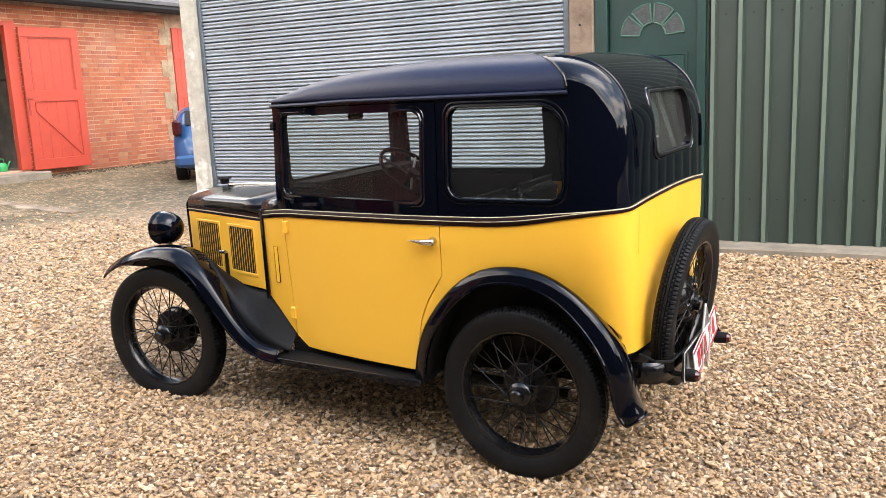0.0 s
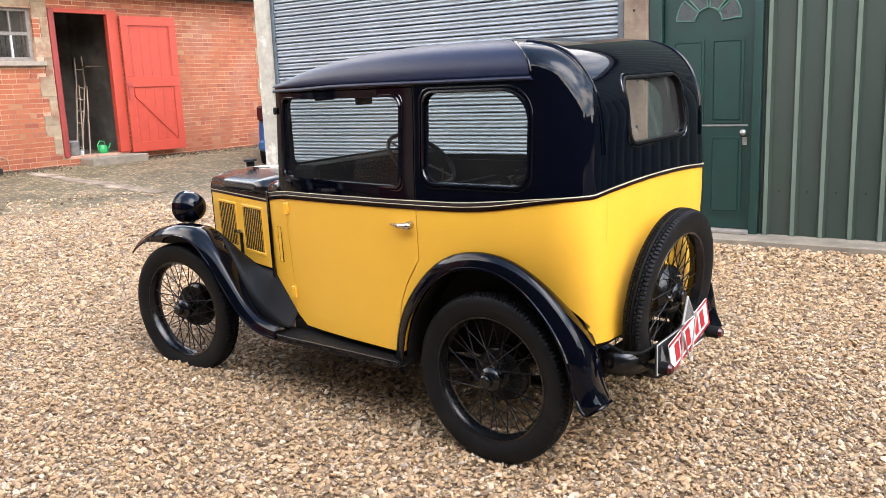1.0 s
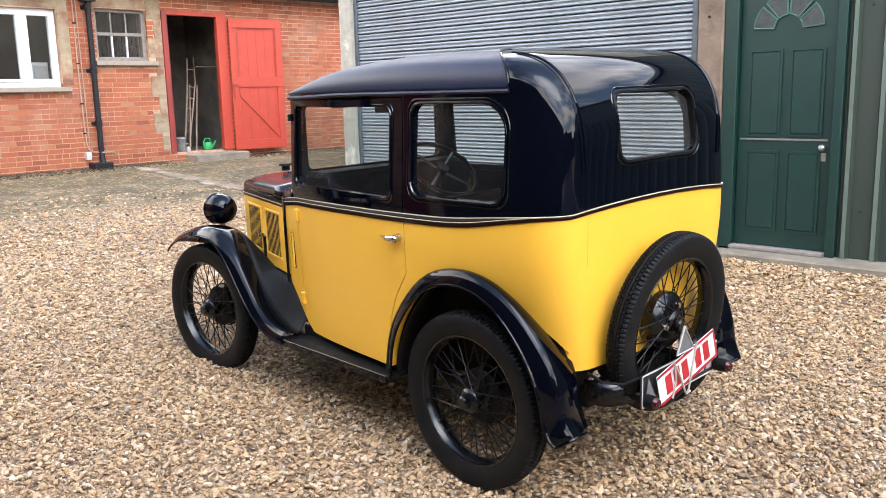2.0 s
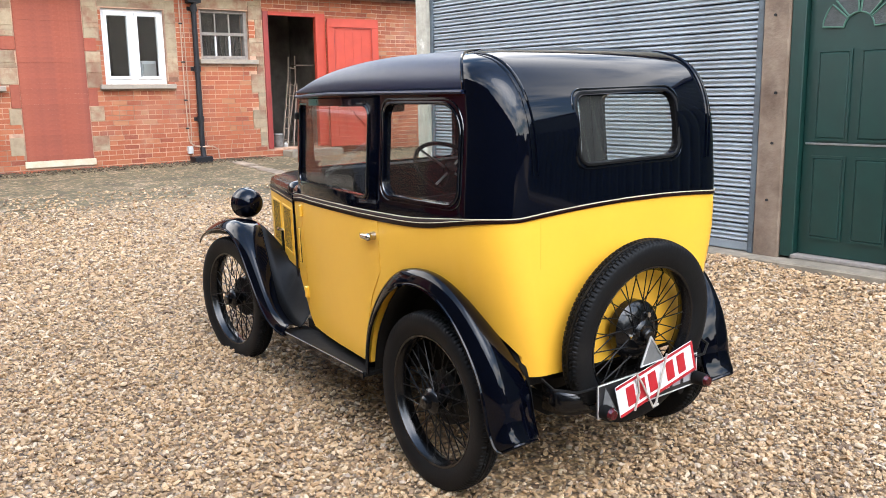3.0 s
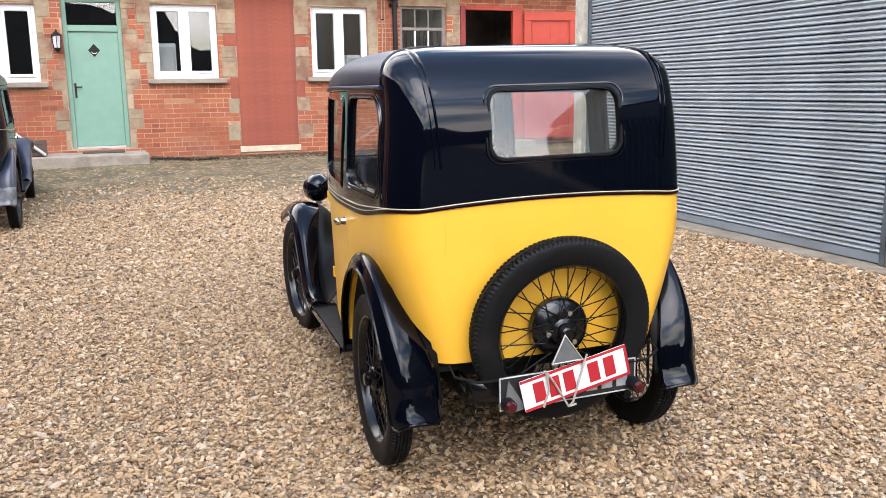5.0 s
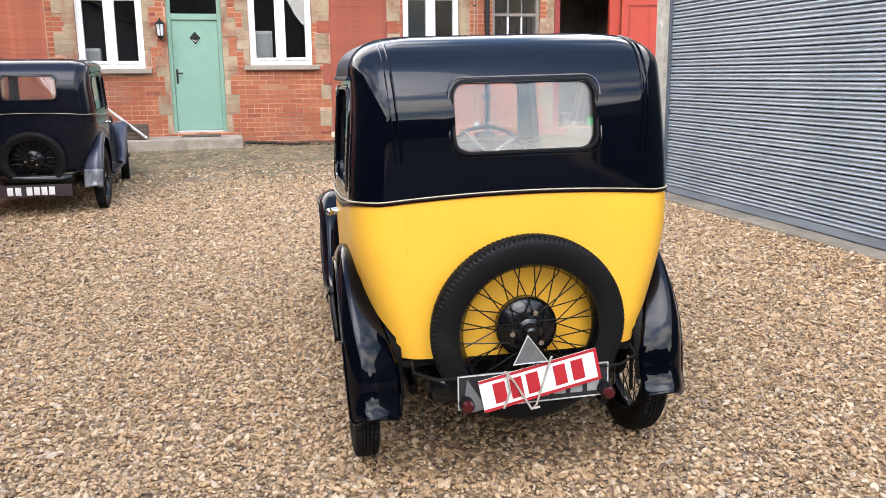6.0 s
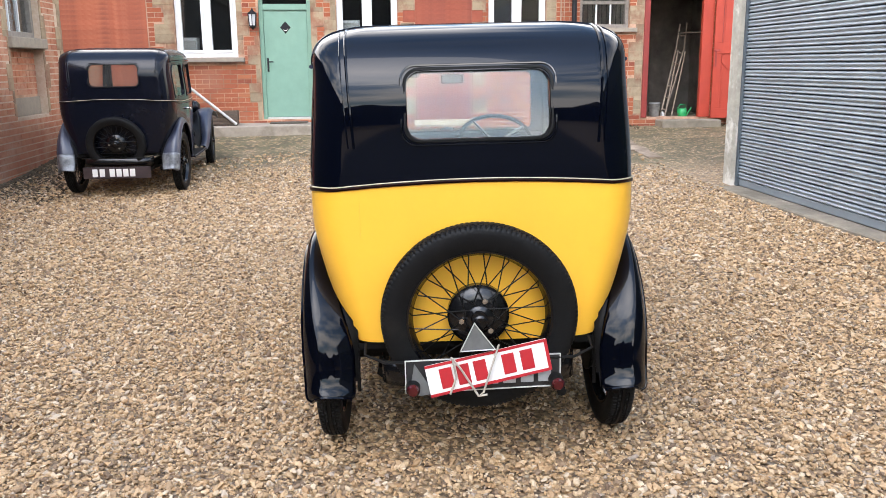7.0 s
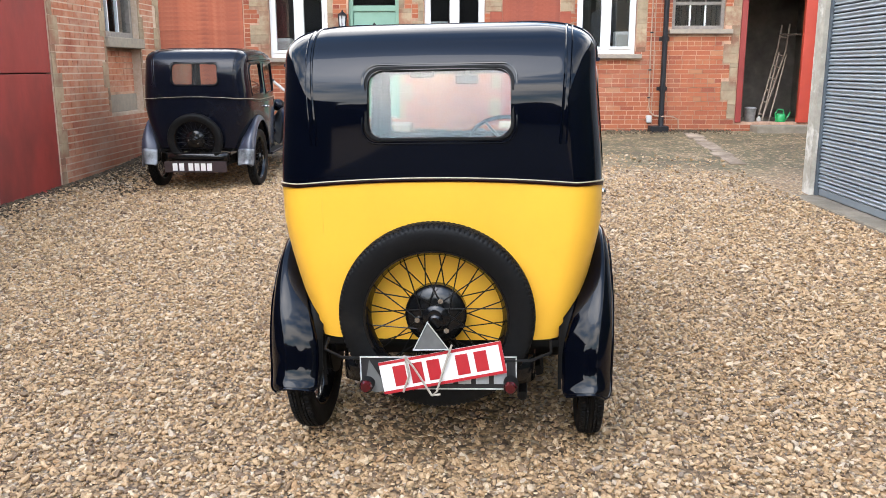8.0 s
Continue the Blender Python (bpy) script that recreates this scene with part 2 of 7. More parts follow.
SILLSTONE = mat("grey_sill_stone", (0.30, 0.25, 0.19), (0.24, 0.20, 0.16), 14.0, 0.9, bump=0.3, bscale=60)
REDRENDER = mat("red_painted_brick", (0.240, 0.056, 0.030), (0.29, 0.077, 0.042), 9.0, 0.85, bump=0.45, bscale=38, per_object=0.05, stain=(0.19, 0.046, 0.030), stain_scale=2.4, stain_at=(0.48, 0.72))
FADEDRED = mat("faded_red_brick_face", (0.36, 0.095, 0.045), (0.42, 0.130, 0.066), 9.0, 0.85, bump=0.4, bscale=40, per_object=0.10, stain=(0.20, 0.060, 0.038), stain_scale=1.7, stain_at=(0.44, 0.66))
UPVC = mat("white_frame_paint", (0.72, 0.72, 0.72), (0.68, 0.68, 0.67), 10.0, 0.35, 0.45)
OLDPAINT = mat("grey_old_paint", (0.24, 0.21, 0.18), (0.17, 0.145, 0.125), 20.0, 0.75, bump=0.2, bscale=80)
SAGE = mat("sage_green_paint", (0.190, 0.325, 0.245), (0.172, 0.300, 0.225), 6.0, 0.42, 0.5)
REDDOOR = mat("red_door_paint", (0.41, 0.046, 0.022), (0.36, 0.040, 0.019), 5.0, 0.5, 0.65, bump=0.08, bscale=40, stain=(0.42, 0.045, 0.03), stain_scale=2.5, stain_at=(0.55, 0.8))
DARKRED = mat("oxide_red_paint", (0.265, 0.032, 0.024), (0.220, 0.028, 0.021), 3.0, 0.5, 0.65, bump=0.05, bscale=30, stain=(0.135, 0.022, 0.018), stain_scale=1.6, stain_at=(0.44, 0.70), stretch=(1, 1, 0.5))
GREENDOOR = mat("dark_green_paint", (0.004, 0.030, 0.024), (0.0035, 0.024, 0.019), 5.0, 0.35, 0.5, bump=0.05, bscale=60, stain=(0.010, 0.030, 0.024), stain_scale=4, stain_at=(0.55, 0.8))
RIDGEGREEN = mat("paler_green_ridge", (0.105, 0.140, 0.108), (0.080, 0.108, 0.082), 5.0, 0.6, stain=(0.105, 0.130, 0.105), stain_scale=3.0, stain_at=(0.5, 0.8), stretch=(1, 1, 0.3))
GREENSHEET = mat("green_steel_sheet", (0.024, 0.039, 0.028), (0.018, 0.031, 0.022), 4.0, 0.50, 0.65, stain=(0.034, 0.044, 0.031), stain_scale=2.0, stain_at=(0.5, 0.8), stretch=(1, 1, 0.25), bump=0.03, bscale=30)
SHUTTER = mat("grey_steel_slat", (0.280, 0.315, 0.342), (0.236, 0.269, 0.294), 3.0, 0.46, 0.58, metal=0.40, spec=0.25, per_object=0.06, stain=(0.20, 0.21, 0.22), stain_scale=2.0, stain_at=(0.55, 0.85), stretch=(0.4, 1, 1))
GUIDE = mat("dark_steel_guide", (0.10, 0.125, 0.145), (0.075, 0.092, 0.105), 12.0, 0.5, 0.65, metal=0.3, stain=(0.05, 0.05, 0.05), stain_scale=3, stain_at=(0.5, 0.75))
CONCRETE = mat("weathered_concrete", (0.185, 0.152, 0.112), (0.25, 0.21, 0.155), 9.0, 0.92, bump=0.4, bscale=50, stain=(0.13, 0.11, 0.08), stain_scale=2.5, stain_at=(0.46, 0.70))
PILLARSTONE = mat("rust_stained_concrete", (0.165, 0.115, 0.080), (0.215, 0.160, 0.115), 8.0, 0.92, bump=0.45, bscale=45, stain=(0.095, 0.062, 0.042), stain_scale=3.0, stain_at=(0.45, 0.68))
PALECONCRETE = mat("pale_concrete", (0.27, 0.225, 0.175), (0.34, 0.285, 0.225), 9.0, 0.92, bump=0.4, bscale=50, stain=(0.15, 0.125, 0.09), stain_scale=2.5, stain_at=(0.5, 0.72))
POSTPAINT = mat("flaking_post", (0.42, 0.39, 0.32), (0.30, 0.28, 0.23), 9.0, 0.9, bump=0.4, bscale=45, stain=(0.60, 0.57, 0.50), stain_scale=4, stain_at=(0.56, 0.66))
IRON = mat("black_iron", (0.007, 0.007, 0.009), (0.014, 0.013, 0.014), 20.0, 0.45, 0.65, spec=0.25)
# near-black, so that the unlit rooms look dim by colour
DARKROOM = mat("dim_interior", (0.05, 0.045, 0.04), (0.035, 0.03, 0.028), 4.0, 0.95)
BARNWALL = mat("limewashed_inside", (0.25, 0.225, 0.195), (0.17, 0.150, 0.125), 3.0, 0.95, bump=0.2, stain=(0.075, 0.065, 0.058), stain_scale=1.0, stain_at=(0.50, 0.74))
ROOFTILE = mat("slate_roof", (0.06, 0.06, 0.065), (0.09, 0.085, 0.085), 12.0, 0.7, bump=0.2)
EAVES = mat("dark_eaves", (0.035, 0.032, 0.034), (0.05, 0.045, 0.045), 10.0, 0.7)
WOODGREY = mat("grey_plank", (0.12, 0.085, 0.06), (0.08, 0.055, 0.04), 6.0, 0.85, bump=0.3, bscale=30, stretch=(1, 6, 6))
ALU = mat("ladder_wood", (0.30, 0.23, 0.17), (0.22, 0.16, 0.12), 12.0, 0.7, bump=0.2, bscale=40, stretch=(1, 1, 0.3))
GREENPLASTIC = mat("green_plastic", (0.02, 0.30, 0.085), (0.02, 0.26, 0.075), 10.0, 0.4)
CABLETAN = mat("painted_cable", (0.40, 0.27, 0.19), (0.33, 0.21, 0.145), 12.0, 0.6)
PALE = mat("pale_plastic", (0.5, 0.49, 0.46), (0.42, 0.41, 0.38), 12.0, 0.6)
BLUEPAINT = mat("blue_car_paint", (0.018, 0.085, 0.22), (0.018, 0.08, 0.205), 6.0, 0.2, coat=0.6)
WATERSTAIN = mat("doormat_fibre", (0.09, 0.075, 0.055), (0.06, 0.05, 0.04), 60.0, 0.95, bump=0.4, bscale=200)


def gravel_material(name, pieces):
    """Mixed flint gravel: tan, ochre, grey and white stones; pieces says whether each stone is a shape of its own."""
    m = bpy.data.materials.new(name)
    m.use_nodes = True
    n, l = m.node_tree.nodes, m.node_tree.links
    b = n["Principled BSDF"]
    b.inputs["Roughness"].default_value = 0.72
    co = n.new("ShaderNodeTexCoord")
    ramp = n.new("ShaderNodeValToRGB")
    ramp.color_ramp.interpolation = "LINEAR"
    stops = [(0.0, (0.135, 0.084, 0.050)), (0.16, (0.240, 0.155, 0.087)), (0.34, (0.382, 0.250, 0.130)), (0.52, (0.488, 0.328, 0.178)),
             (0.68, (0.335, 0.200, 0.094)), (0.80, (0.498, 0.350, 0.200)), (0.92, (0.545, 0.430, 0.296)), (1.0, (0.280, 0.214, 0.160))]
    while len(ramp.color_ramp.elements) < len(stops):
        ramp.color_ramp.elements.new(0.5)
    for e, (p, c) in zip(ramp.color_ramp.elements, stops):
        e.position, e.color = p, (*c, 1)
    fine = n.new("ShaderNodeTexNoise")
    fine.inputs["Scale"].default_value, fine.inputs["Detail"].default_value = 90.0, 4.0
    l.new(co.outputs["Object"], fine.inputs["Vector"])
    big = n.new("ShaderNodeTexNoise")
    big.inputs["Scale"].default_value, big.inputs["Detail"].default_value = 0.55, 5.0
    l.new(co.outputs["Object"], big.inputs["Vector"])
    if pieces:
        geo = n.new("ShaderNodeNewGeometry")
        l.new(geo.outputs["Random Per Island"], ramp.inputs["Fac"])
        stone = ramp.outputs["Color"]
    else:
        vor = n.new("ShaderNodeTexVoronoi")
        vor.inputs["Scale"].default_value = 42.0
        l.new(co.outputs["Object"], vor.inputs["Vector"])
        sep = n.new("ShaderNodeSeparateColor")
        l.new(vor.outputs["Color"], sep.inputs["Color"])
        l.new(sep.outputs["Red"], ramp.inputs["Fac"])
        # shade between the stones, multiplied into the colour towards each cell's edge
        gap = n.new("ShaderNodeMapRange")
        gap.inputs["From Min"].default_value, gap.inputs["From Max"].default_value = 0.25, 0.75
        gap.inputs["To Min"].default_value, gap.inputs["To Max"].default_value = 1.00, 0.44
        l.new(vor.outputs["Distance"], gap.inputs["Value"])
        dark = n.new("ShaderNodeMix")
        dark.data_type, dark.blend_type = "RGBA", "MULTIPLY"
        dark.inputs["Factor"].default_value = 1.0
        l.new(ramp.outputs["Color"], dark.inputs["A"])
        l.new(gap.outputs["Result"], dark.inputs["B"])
        # trodden earth and moss take over towards the house wall
        sx = n.new("ShaderNodeSeparateXYZ")
        l.new(co.outputs["Object"], sx.inputs["Vector"])
        edge = n.new("ShaderNodeMath")
        edge.operation = "MULTIPLY_ADD"
        edge.inputs[1].default_value, edge.inputs[2].default_value = 4.5, -2.2
        l.new(big.outputs["Fac"], edge.inputs[0])
        add = n.new("ShaderNodeMath")
        add.operation = "ADD"
        l.new(sx.outputs["X"], add.inputs[0])
        l.new(edge.outputs["Value"], add.inputs[1])
        shift = n.new("ShaderNodeMapRange")          # it reaches further out on the workshop's side
        shift.inputs["From Min"].default_value, shift.inputs["From Max"].default_value = 4.2, 6.8
        shift.inputs["To Max"].default_value = -1.1
        l.new(sx.outputs["Y"], shift.inputs["Value"])
        reach = n.new("ShaderNodeMath")
        reach.operation = "ADD"
        l.new(add.outputs["Value"], reach.inputs[0])
        l.new(shift.outputs["Result"], reach.inputs[1])
        band = n.new("ShaderNodeMapRange")
        band.inputs["From Min"].default_value, band.inputs["From Max"].default_value = -8.0, -9.6
        l.new(reach.outputs["Value"], band.inputs["Value"])
        patch = n.new("ShaderNodeTexNoise")
        patch.inputs["Scale"].default_value, patch.inputs["Detail"].default_value, patch.inputs["Roughness"].default_value = 2.6, 8.0, 0.7
        l.new(co.outputs["Object"], patch.inputs["Vector"])
        pr = n.new("ShaderNodeValToRGB")
        pr.color_ramp.elements[0].position, pr.color_ramp.elements[0].color = 0.36, (0.082, 0.058, 0.032, 1)
        pr.color_ramp.elements[1].position, pr.color_ramp.elements[1].color = 0.66, (0.205, 0.148, 0.090, 1)
        moss = pr.color_ramp.elements.new(0.50)
        moss.color = (0.105, 0.088, 0.040, 1)
        l.new(patch.outputs["Fac"], pr.inputs["Fac"])
        # grit and chips lying on the earth
        chip = n.new("ShaderNodeTexVoronoi")
        chip.inputs["Scale"].default_value = 26.0
        l.new(co.outputs["Object"], chip.inputs["Vector"])
        cs = n.new("ShaderNodeSeparateColor")
        l.new(chip.outputs["Color"], cs.inputs["Color"])
        few = n.new("ShaderNodeMath")
        few.operation = "ADD"
        l.new(cs.outputs["Green"], few.inputs[0])
        l.new(patch.outputs["Fac"], few.inputs[1])
        fl = n.new("ShaderNodeMapRange")
        fl.inputs["From Min"].default_value, fl.inputs["From Max"].default_value = 1.20, 1.34
        fl.inputs["To Max"].default_value = 0.7
        l.new(few.outputs["Value"], fl.inputs["Value"])
        cm = n.new("ShaderNodeMix")
        cm.data_type = "RGBA"
        l.new(fl.outputs["Result"], cm.inputs["Factor"])
        l.new(pr.outputs["Color"], cm.inputs["A"])
        l.new(ramp.outputs["Color"], cm.inputs["B"])
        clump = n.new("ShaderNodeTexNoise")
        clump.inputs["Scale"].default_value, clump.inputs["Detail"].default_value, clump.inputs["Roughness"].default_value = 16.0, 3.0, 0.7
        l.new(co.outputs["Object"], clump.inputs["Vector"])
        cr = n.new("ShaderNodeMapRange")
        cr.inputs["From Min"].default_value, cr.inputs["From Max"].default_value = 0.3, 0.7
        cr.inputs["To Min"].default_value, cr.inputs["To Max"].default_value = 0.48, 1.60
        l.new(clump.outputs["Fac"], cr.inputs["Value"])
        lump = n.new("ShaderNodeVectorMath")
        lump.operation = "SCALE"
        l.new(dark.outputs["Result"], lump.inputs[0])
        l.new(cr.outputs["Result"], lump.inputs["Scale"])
        em = n.new("ShaderNodeMix")
        em.data_type = "RGBA"
        l.new(band.outputs["Result"], em.inputs["Factor"])
        l.new(lump.outputs["Vector"], em.inputs["A"])
        l.new(cm.outputs["Result"], em.inputs["B"])
        stone = em.outputs["Result"]
        bn = n.new("ShaderNodeBump")
        bn.inputs["Strength"].default_value, bn.inputs["Distance"].default_value = 0.7, 0.012
        inv = n.new("ShaderNodeMath")
        inv.operation = "SUBTRACT"
        inv.inputs[0].default_value = 1.0
        l.new(vor.outputs["Distance"], inv.inputs[1])
        l.new(inv.outputs["Value"], bn.inputs["Height"])
        l.new(bn.outputs["Normal"], b.inputs["Normal"])
    hsv = n.new("ShaderNodeHueSaturation")
    va = n.new("ShaderNodeMapRange")
    va.inputs["To Min"].default_value, va.inputs["To Max"].default_value = 0.72, 1.22
    l.new(fine.outputs["Fac"], va.inputs["Value"])
    l.new(va.outputs["Result"], hsv.inputs["Value"])
    l.new(stone, hsv.inputs["Color"])
    l.new(hsv.outputs["Color"], b.inputs["Base Color"])
    return m


DARKSURROUND = mat("unseen_dark_surround", (0.018, 0.020, 0.024), (0.028, 0.030, 0.034), 3.0, 0.8, bump=0.1)
GRAVEL = gravel_material("flint_gravel", True)
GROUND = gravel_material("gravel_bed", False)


# ---- shapes ----
def part(name, bm, material, parent=None, label="", smooth=False, kind=""):
    """Links a bmesh as one mesh object under a thing or a part."""
    me = bpy.data.meshes.new(name)
    bmesh.ops.recalc_face_normals(bm, faces=bm.faces[:])
    if smooth:
        for f in bm.faces:
            f.smooth = True
    bm.to_mesh(me)
    bm.free()
    me.materials.append(material)
    if smooth:
        me.set_sharp_from_angle(angle=radians(38))
    ob = new(name, me)
    if parent:
        ob.parent = parent
    return tagged(ob, label, kind=kind)


def thing(name, m, label, category, group="", kind=""):
    ob = new(name)
    ob.empty_display_size = 0.1
    ob.matrix_world = m
    return tagged(ob, label, category, group, kind)


def box(bm, x0, x1, y0, y1, z0, z1, bevel=0.0, seg=1):
    made = bmesh.ops.create_cube(bm, size=1.0)["verts"]
    bmesh.ops.transform(bm, matrix=Matrix.LocRotScale(((x0 + x1) / 2, (y0 + y1) / 2, (z0 + z1) / 2), None, (x1 - x0, y1 - y0, z1 - z0)), verts=made)
    if bevel:
        edges = list({e for v in made for e in v.link_edges})
        bmesh.ops.bevel(bm, geom=edges, offset=bevel, segments=seg, affect="EDGES", profile=0.6)
    return bm


def boxes(*spans, bevel=0.0):
    bm = bmesh.new()
    for s in spans:
        box(bm, *s, bevel=bevel)
    return bm


def rod(bm, a, b, r, seg=10, r2=None):
    a, b = Vector(a), Vector(b)
    q = (b - a).to_track_quat("Z", "Y").to_matrix().to_4x4()
    bmesh.ops.create_cone(bm, cap_ends=True, segments=seg, radius1=r, radius2=r if r2 is None else r2, depth=(b - a).length,
                          matrix=Matrix.Translation((a + b) / 2) @ q)
    return bm


def tube(bm, pts, r, seg=6, closed=False):
    """A round wire along a line of points."""
    pts = [Vector(p) for p in pts]
    n = len(pts)
    rings = []
    side = None
    for i, p in enumerate(pts):
        d = (pts[(i + 1) % n] - pts[i - 1]) if closed else (pts[min(i + 1, n - 1)] - pts[max(i - 1, 0)])
        d.normalize()
        if side is None:
            side = d.orthogonal().normalized()
        side = (side - d * side.dot(d)).normalized()
        up = d.cross(side)
        rings.append([bm.verts.new(p + (side * math.cos(a) + up * math.sin(a)) * r) for a in (2 * math.pi * k / seg for k in range(seg))])
    for i in range(n if closed else n - 1):
        for k in range(seg):
            bm.faces.new((rings[i][k], rings[i][(k + 1) % seg], rings[(i + 1) % n][(k + 1) % seg], rings[(i + 1) % n][k]))
    if not closed:
        bm.faces.new(rings[0][::-1])
        bm.faces.new(rings[-1])
    return bm


def lathe(bm, profile, seg=32, m=Matrix()):
    """Turns a profile of (radius, height) about z; a closed loop of rings gives a tyre or a rim."""
    rings = [[bm.verts.new(m @ Vector((r * math.cos(a), r * math.sin(a), h))) for a in (2 * math.pi * k / seg for k in range(seg))] for r, h in profile]
    for a, b in zip(rings, rings[1:]):
        for k in range(seg):
            bm.faces.new((a[k], a[(k + 1) % seg], b[(k + 1) % seg], b[k]))
    return rings


def grid(bm, rows, closed=False):
    """Skins rows of points, all of one length."""
    vs = [[bm.verts.new(p) for p in row] for row in rows]
    for a, b in zip(vs, vs[1:]):
        for k in range(len(a) if closed else len(a) - 1):
            bm.faces.new((a[k], a[(k + 1) % len(a)], b[(k + 1) % len(a)], b[k]))
    return vs


def prism(bm, outline, axis, lo, hi):
    """A flat outline of (u, v) drawn out along an axis."""
    put = {"y": lambda u, v, w: (u, w, v), "x": lambda u, v, w: (w, u, v), "z": lambda u, v, w: (u, v, w)}[axis]
    a = [bm.verts.new(put(u, v, lo)) for u, v in outline]
    b = [bm.verts.new(put(u, v, hi)) for u, v in outline]
    bm.faces.new(a[::-1])
    bm.faces.new(b)
    for i in range(len(a)):
        bm.faces.new((a[i], a[(i + 1) % len(a)], b[(i + 1) % len(a)], b[i]))
    return bm


def rounded(u0, u1, v0, v1, r, seg=5):
    """A rectangle with round corners; r is one radius or four, from the corner (u1, v1) round by (u0, v1)."""
    rs = r if isinstance(r, (tuple, list)) else (r, r, r, r)
    pts = []
    for k, (cu, cv, su, sv) in enumerate(((u1, v1, -1, -1), (u0, v1, 1, -1), (u0, v0, 1, 1), (u1, v0, -1, 1))):
        for i in range(seg + 1):
            a = math.pi / 2 * (k + i / seg)
            pts.append((cu + su * rs[k] + rs[k] * math.cos(a), cv + sv * rs[k] + rs[k] * math.sin(a)))
    return pts


def carve(bm, *cutters, keep="DIFFERENCE"):
    """bm less (or within) each cutter; all are bmeshes and are used up."""
    def held(b):
        me = bpy.data.meshes.new("solid")
        bmesh.ops.recalc_face_normals(b, faces=b.faces[:])
        b.to_mesh(me)
        b.free()
        return new("solid", me)
    ob = held(bm)
    tools = [held(c) for c in cutters]
    for t in tools:
        mod = ob.modifiers.new("cut", "BOOLEAN")
        mod.operation, mod.object, mod.solver = keep, t, "EXACT"
    bpy.context.view_layer.update()
    got = bpy.data.meshes.new_from_object(ob.evaluated_get(bpy.context.evaluated_depsgraph_get()))
    out = bmesh.new()
    out.from_mesh(got)
    for o in (ob, *tools):
        me = o.data
        bpy.data.objects.remove(o)
        bpy.data.meshes.remove(me)
    bpy.data.meshes.remove(got)
    return out


def walled(bm, axis, lo, hi, u0, u1, z0, z1, holes):
    """A wall between lo and hi on its axis, from u0 to u1 and z0 to z1, with openings (ua, ub, za, zb) right through it."""
    us = sorted({u0, u1, *(v for h in holes for v in h[:2] if u0 < v < u1)})
    zs = sorted({z0, z1, *(v for h in holes for v in h[2:] if z0 < v < z1)})
    cells = [[not any(h[0] < (a + b) / 2 < h[1] and h[2] < (c + d) / 2 < h[3] for h in holes) for c, d in zip(zs, zs[1:])] for a, b in zip(us, us[1:])]
    def corner(u, z, w):
        return (w, u, z) if axis == "x" else (u, w, z)
    verts = {}
    def v(i, k, w):
        key = (i, k, w)
        if key not in verts:
            verts[key] = bm.verts.new(corner(us[i], zs[k], w))
        return verts[key]
    nu, nz = len(us) - 1, len(zs) - 1
    for i in range(nu):
        for k in range(nz):
            if not cells[i][k]:
                continue
            bm.faces.new((v(i, k, lo), v(i + 1, k, lo), v(i + 1, k + 1, lo), v(i, k + 1, lo)))
            bm.faces.new((v(i, k, hi), v(i + 1, k, hi), v(i + 1, k + 1, hi), v(i, k + 1, hi)))
            for (di, dk), (a, b) in (((-1, 0), ((i, k), (i, k + 1))), ((1, 0), ((i + 1, k), (i + 1, k + 1))), ((0, -1), ((i, k), (i + 1, k))), ((0, 1), ((i, k + 1), (i + 1, k + 1)))):
                if not (0 <= i + di < nu and 0 <= k + dk < nz and cells[i + di][k + dk]):
                    bm.faces.new((v(*a, lo), v(*b, lo), v(*b, hi), v(*a, hi)))
    return bm


def ground_z(x, y):
    """The yard rises gently towards the house and the shutter."""
    near = 0.5 * ((-2.4 - x) + math.sqrt((-2.4 - x) ** 2 + 0.8))
    dip = 0.10 * math.exp(-((x + 8.2) / 2.4) ** 2) * max(0.0, min(1.0, (4.5 - y) / 3.0))
    bank = max(0.0, min(1.0, (y - 6.75) / 0.9))
    dip -= max(0.006, 0.085 - 0.023 * max(0.0, -2.4 - x)) * bank * bank * (3 - 2 * bank) * max(0.0, min(1.0, (x + 6.9) / 0.8))
    side = max(0.0, min(1.0, (0.95 - y) / 0.85)) * max(0.0, min(1.0, (-1.6 - x) / 0.8))
    dip -= 0.11 * side * side * (3 - 2 * side)
    foot = max(0.0, min(1.0, (-10.5 - x) / 0.9)) * max(0.0, min(1.0, (4.4 - y) / 1.0))
    dip -= 0.05 * foot * foot * (3 - 2 * foot)
    return 0.041 * min(near, 10.6) - dip + 0.018 * max(-3.0, min(y - 3.85, 4.0)) / (1 + max(0.0, -3.4 - x) * 0.6)


# ---- the setting: ground ----
def build_ground():
    bm = bmesh.new()
    xs = [-400, -120, -40, -20] + [-14 + 0.25 * i for i in range(89)] + [12, 20, 60, 200, 400]
    ys = [-400, -120, -40, -15] + [-8 + 0.4 * i for i in range(56)] + [20, 40, 120, 400]
    grid(bm, [[(x, y, ground_z(max(-13, min(x, 9)), max(-4, min(y, 9))) - 0.012) for y in ys] for x in xs])
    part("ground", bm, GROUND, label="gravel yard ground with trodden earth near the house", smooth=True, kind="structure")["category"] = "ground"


build_ground()

DARKGROUND = mat("dark_ground_sheet", (0.022, 0.022, 0.023), (0.030, 0.029, 0.028), 40.0, 0.85, bump=0.5, bscale=140, stain=(0.045, 0.043, 0.040), stain_scale=0.9, stain_at=(0.56, 0.72))


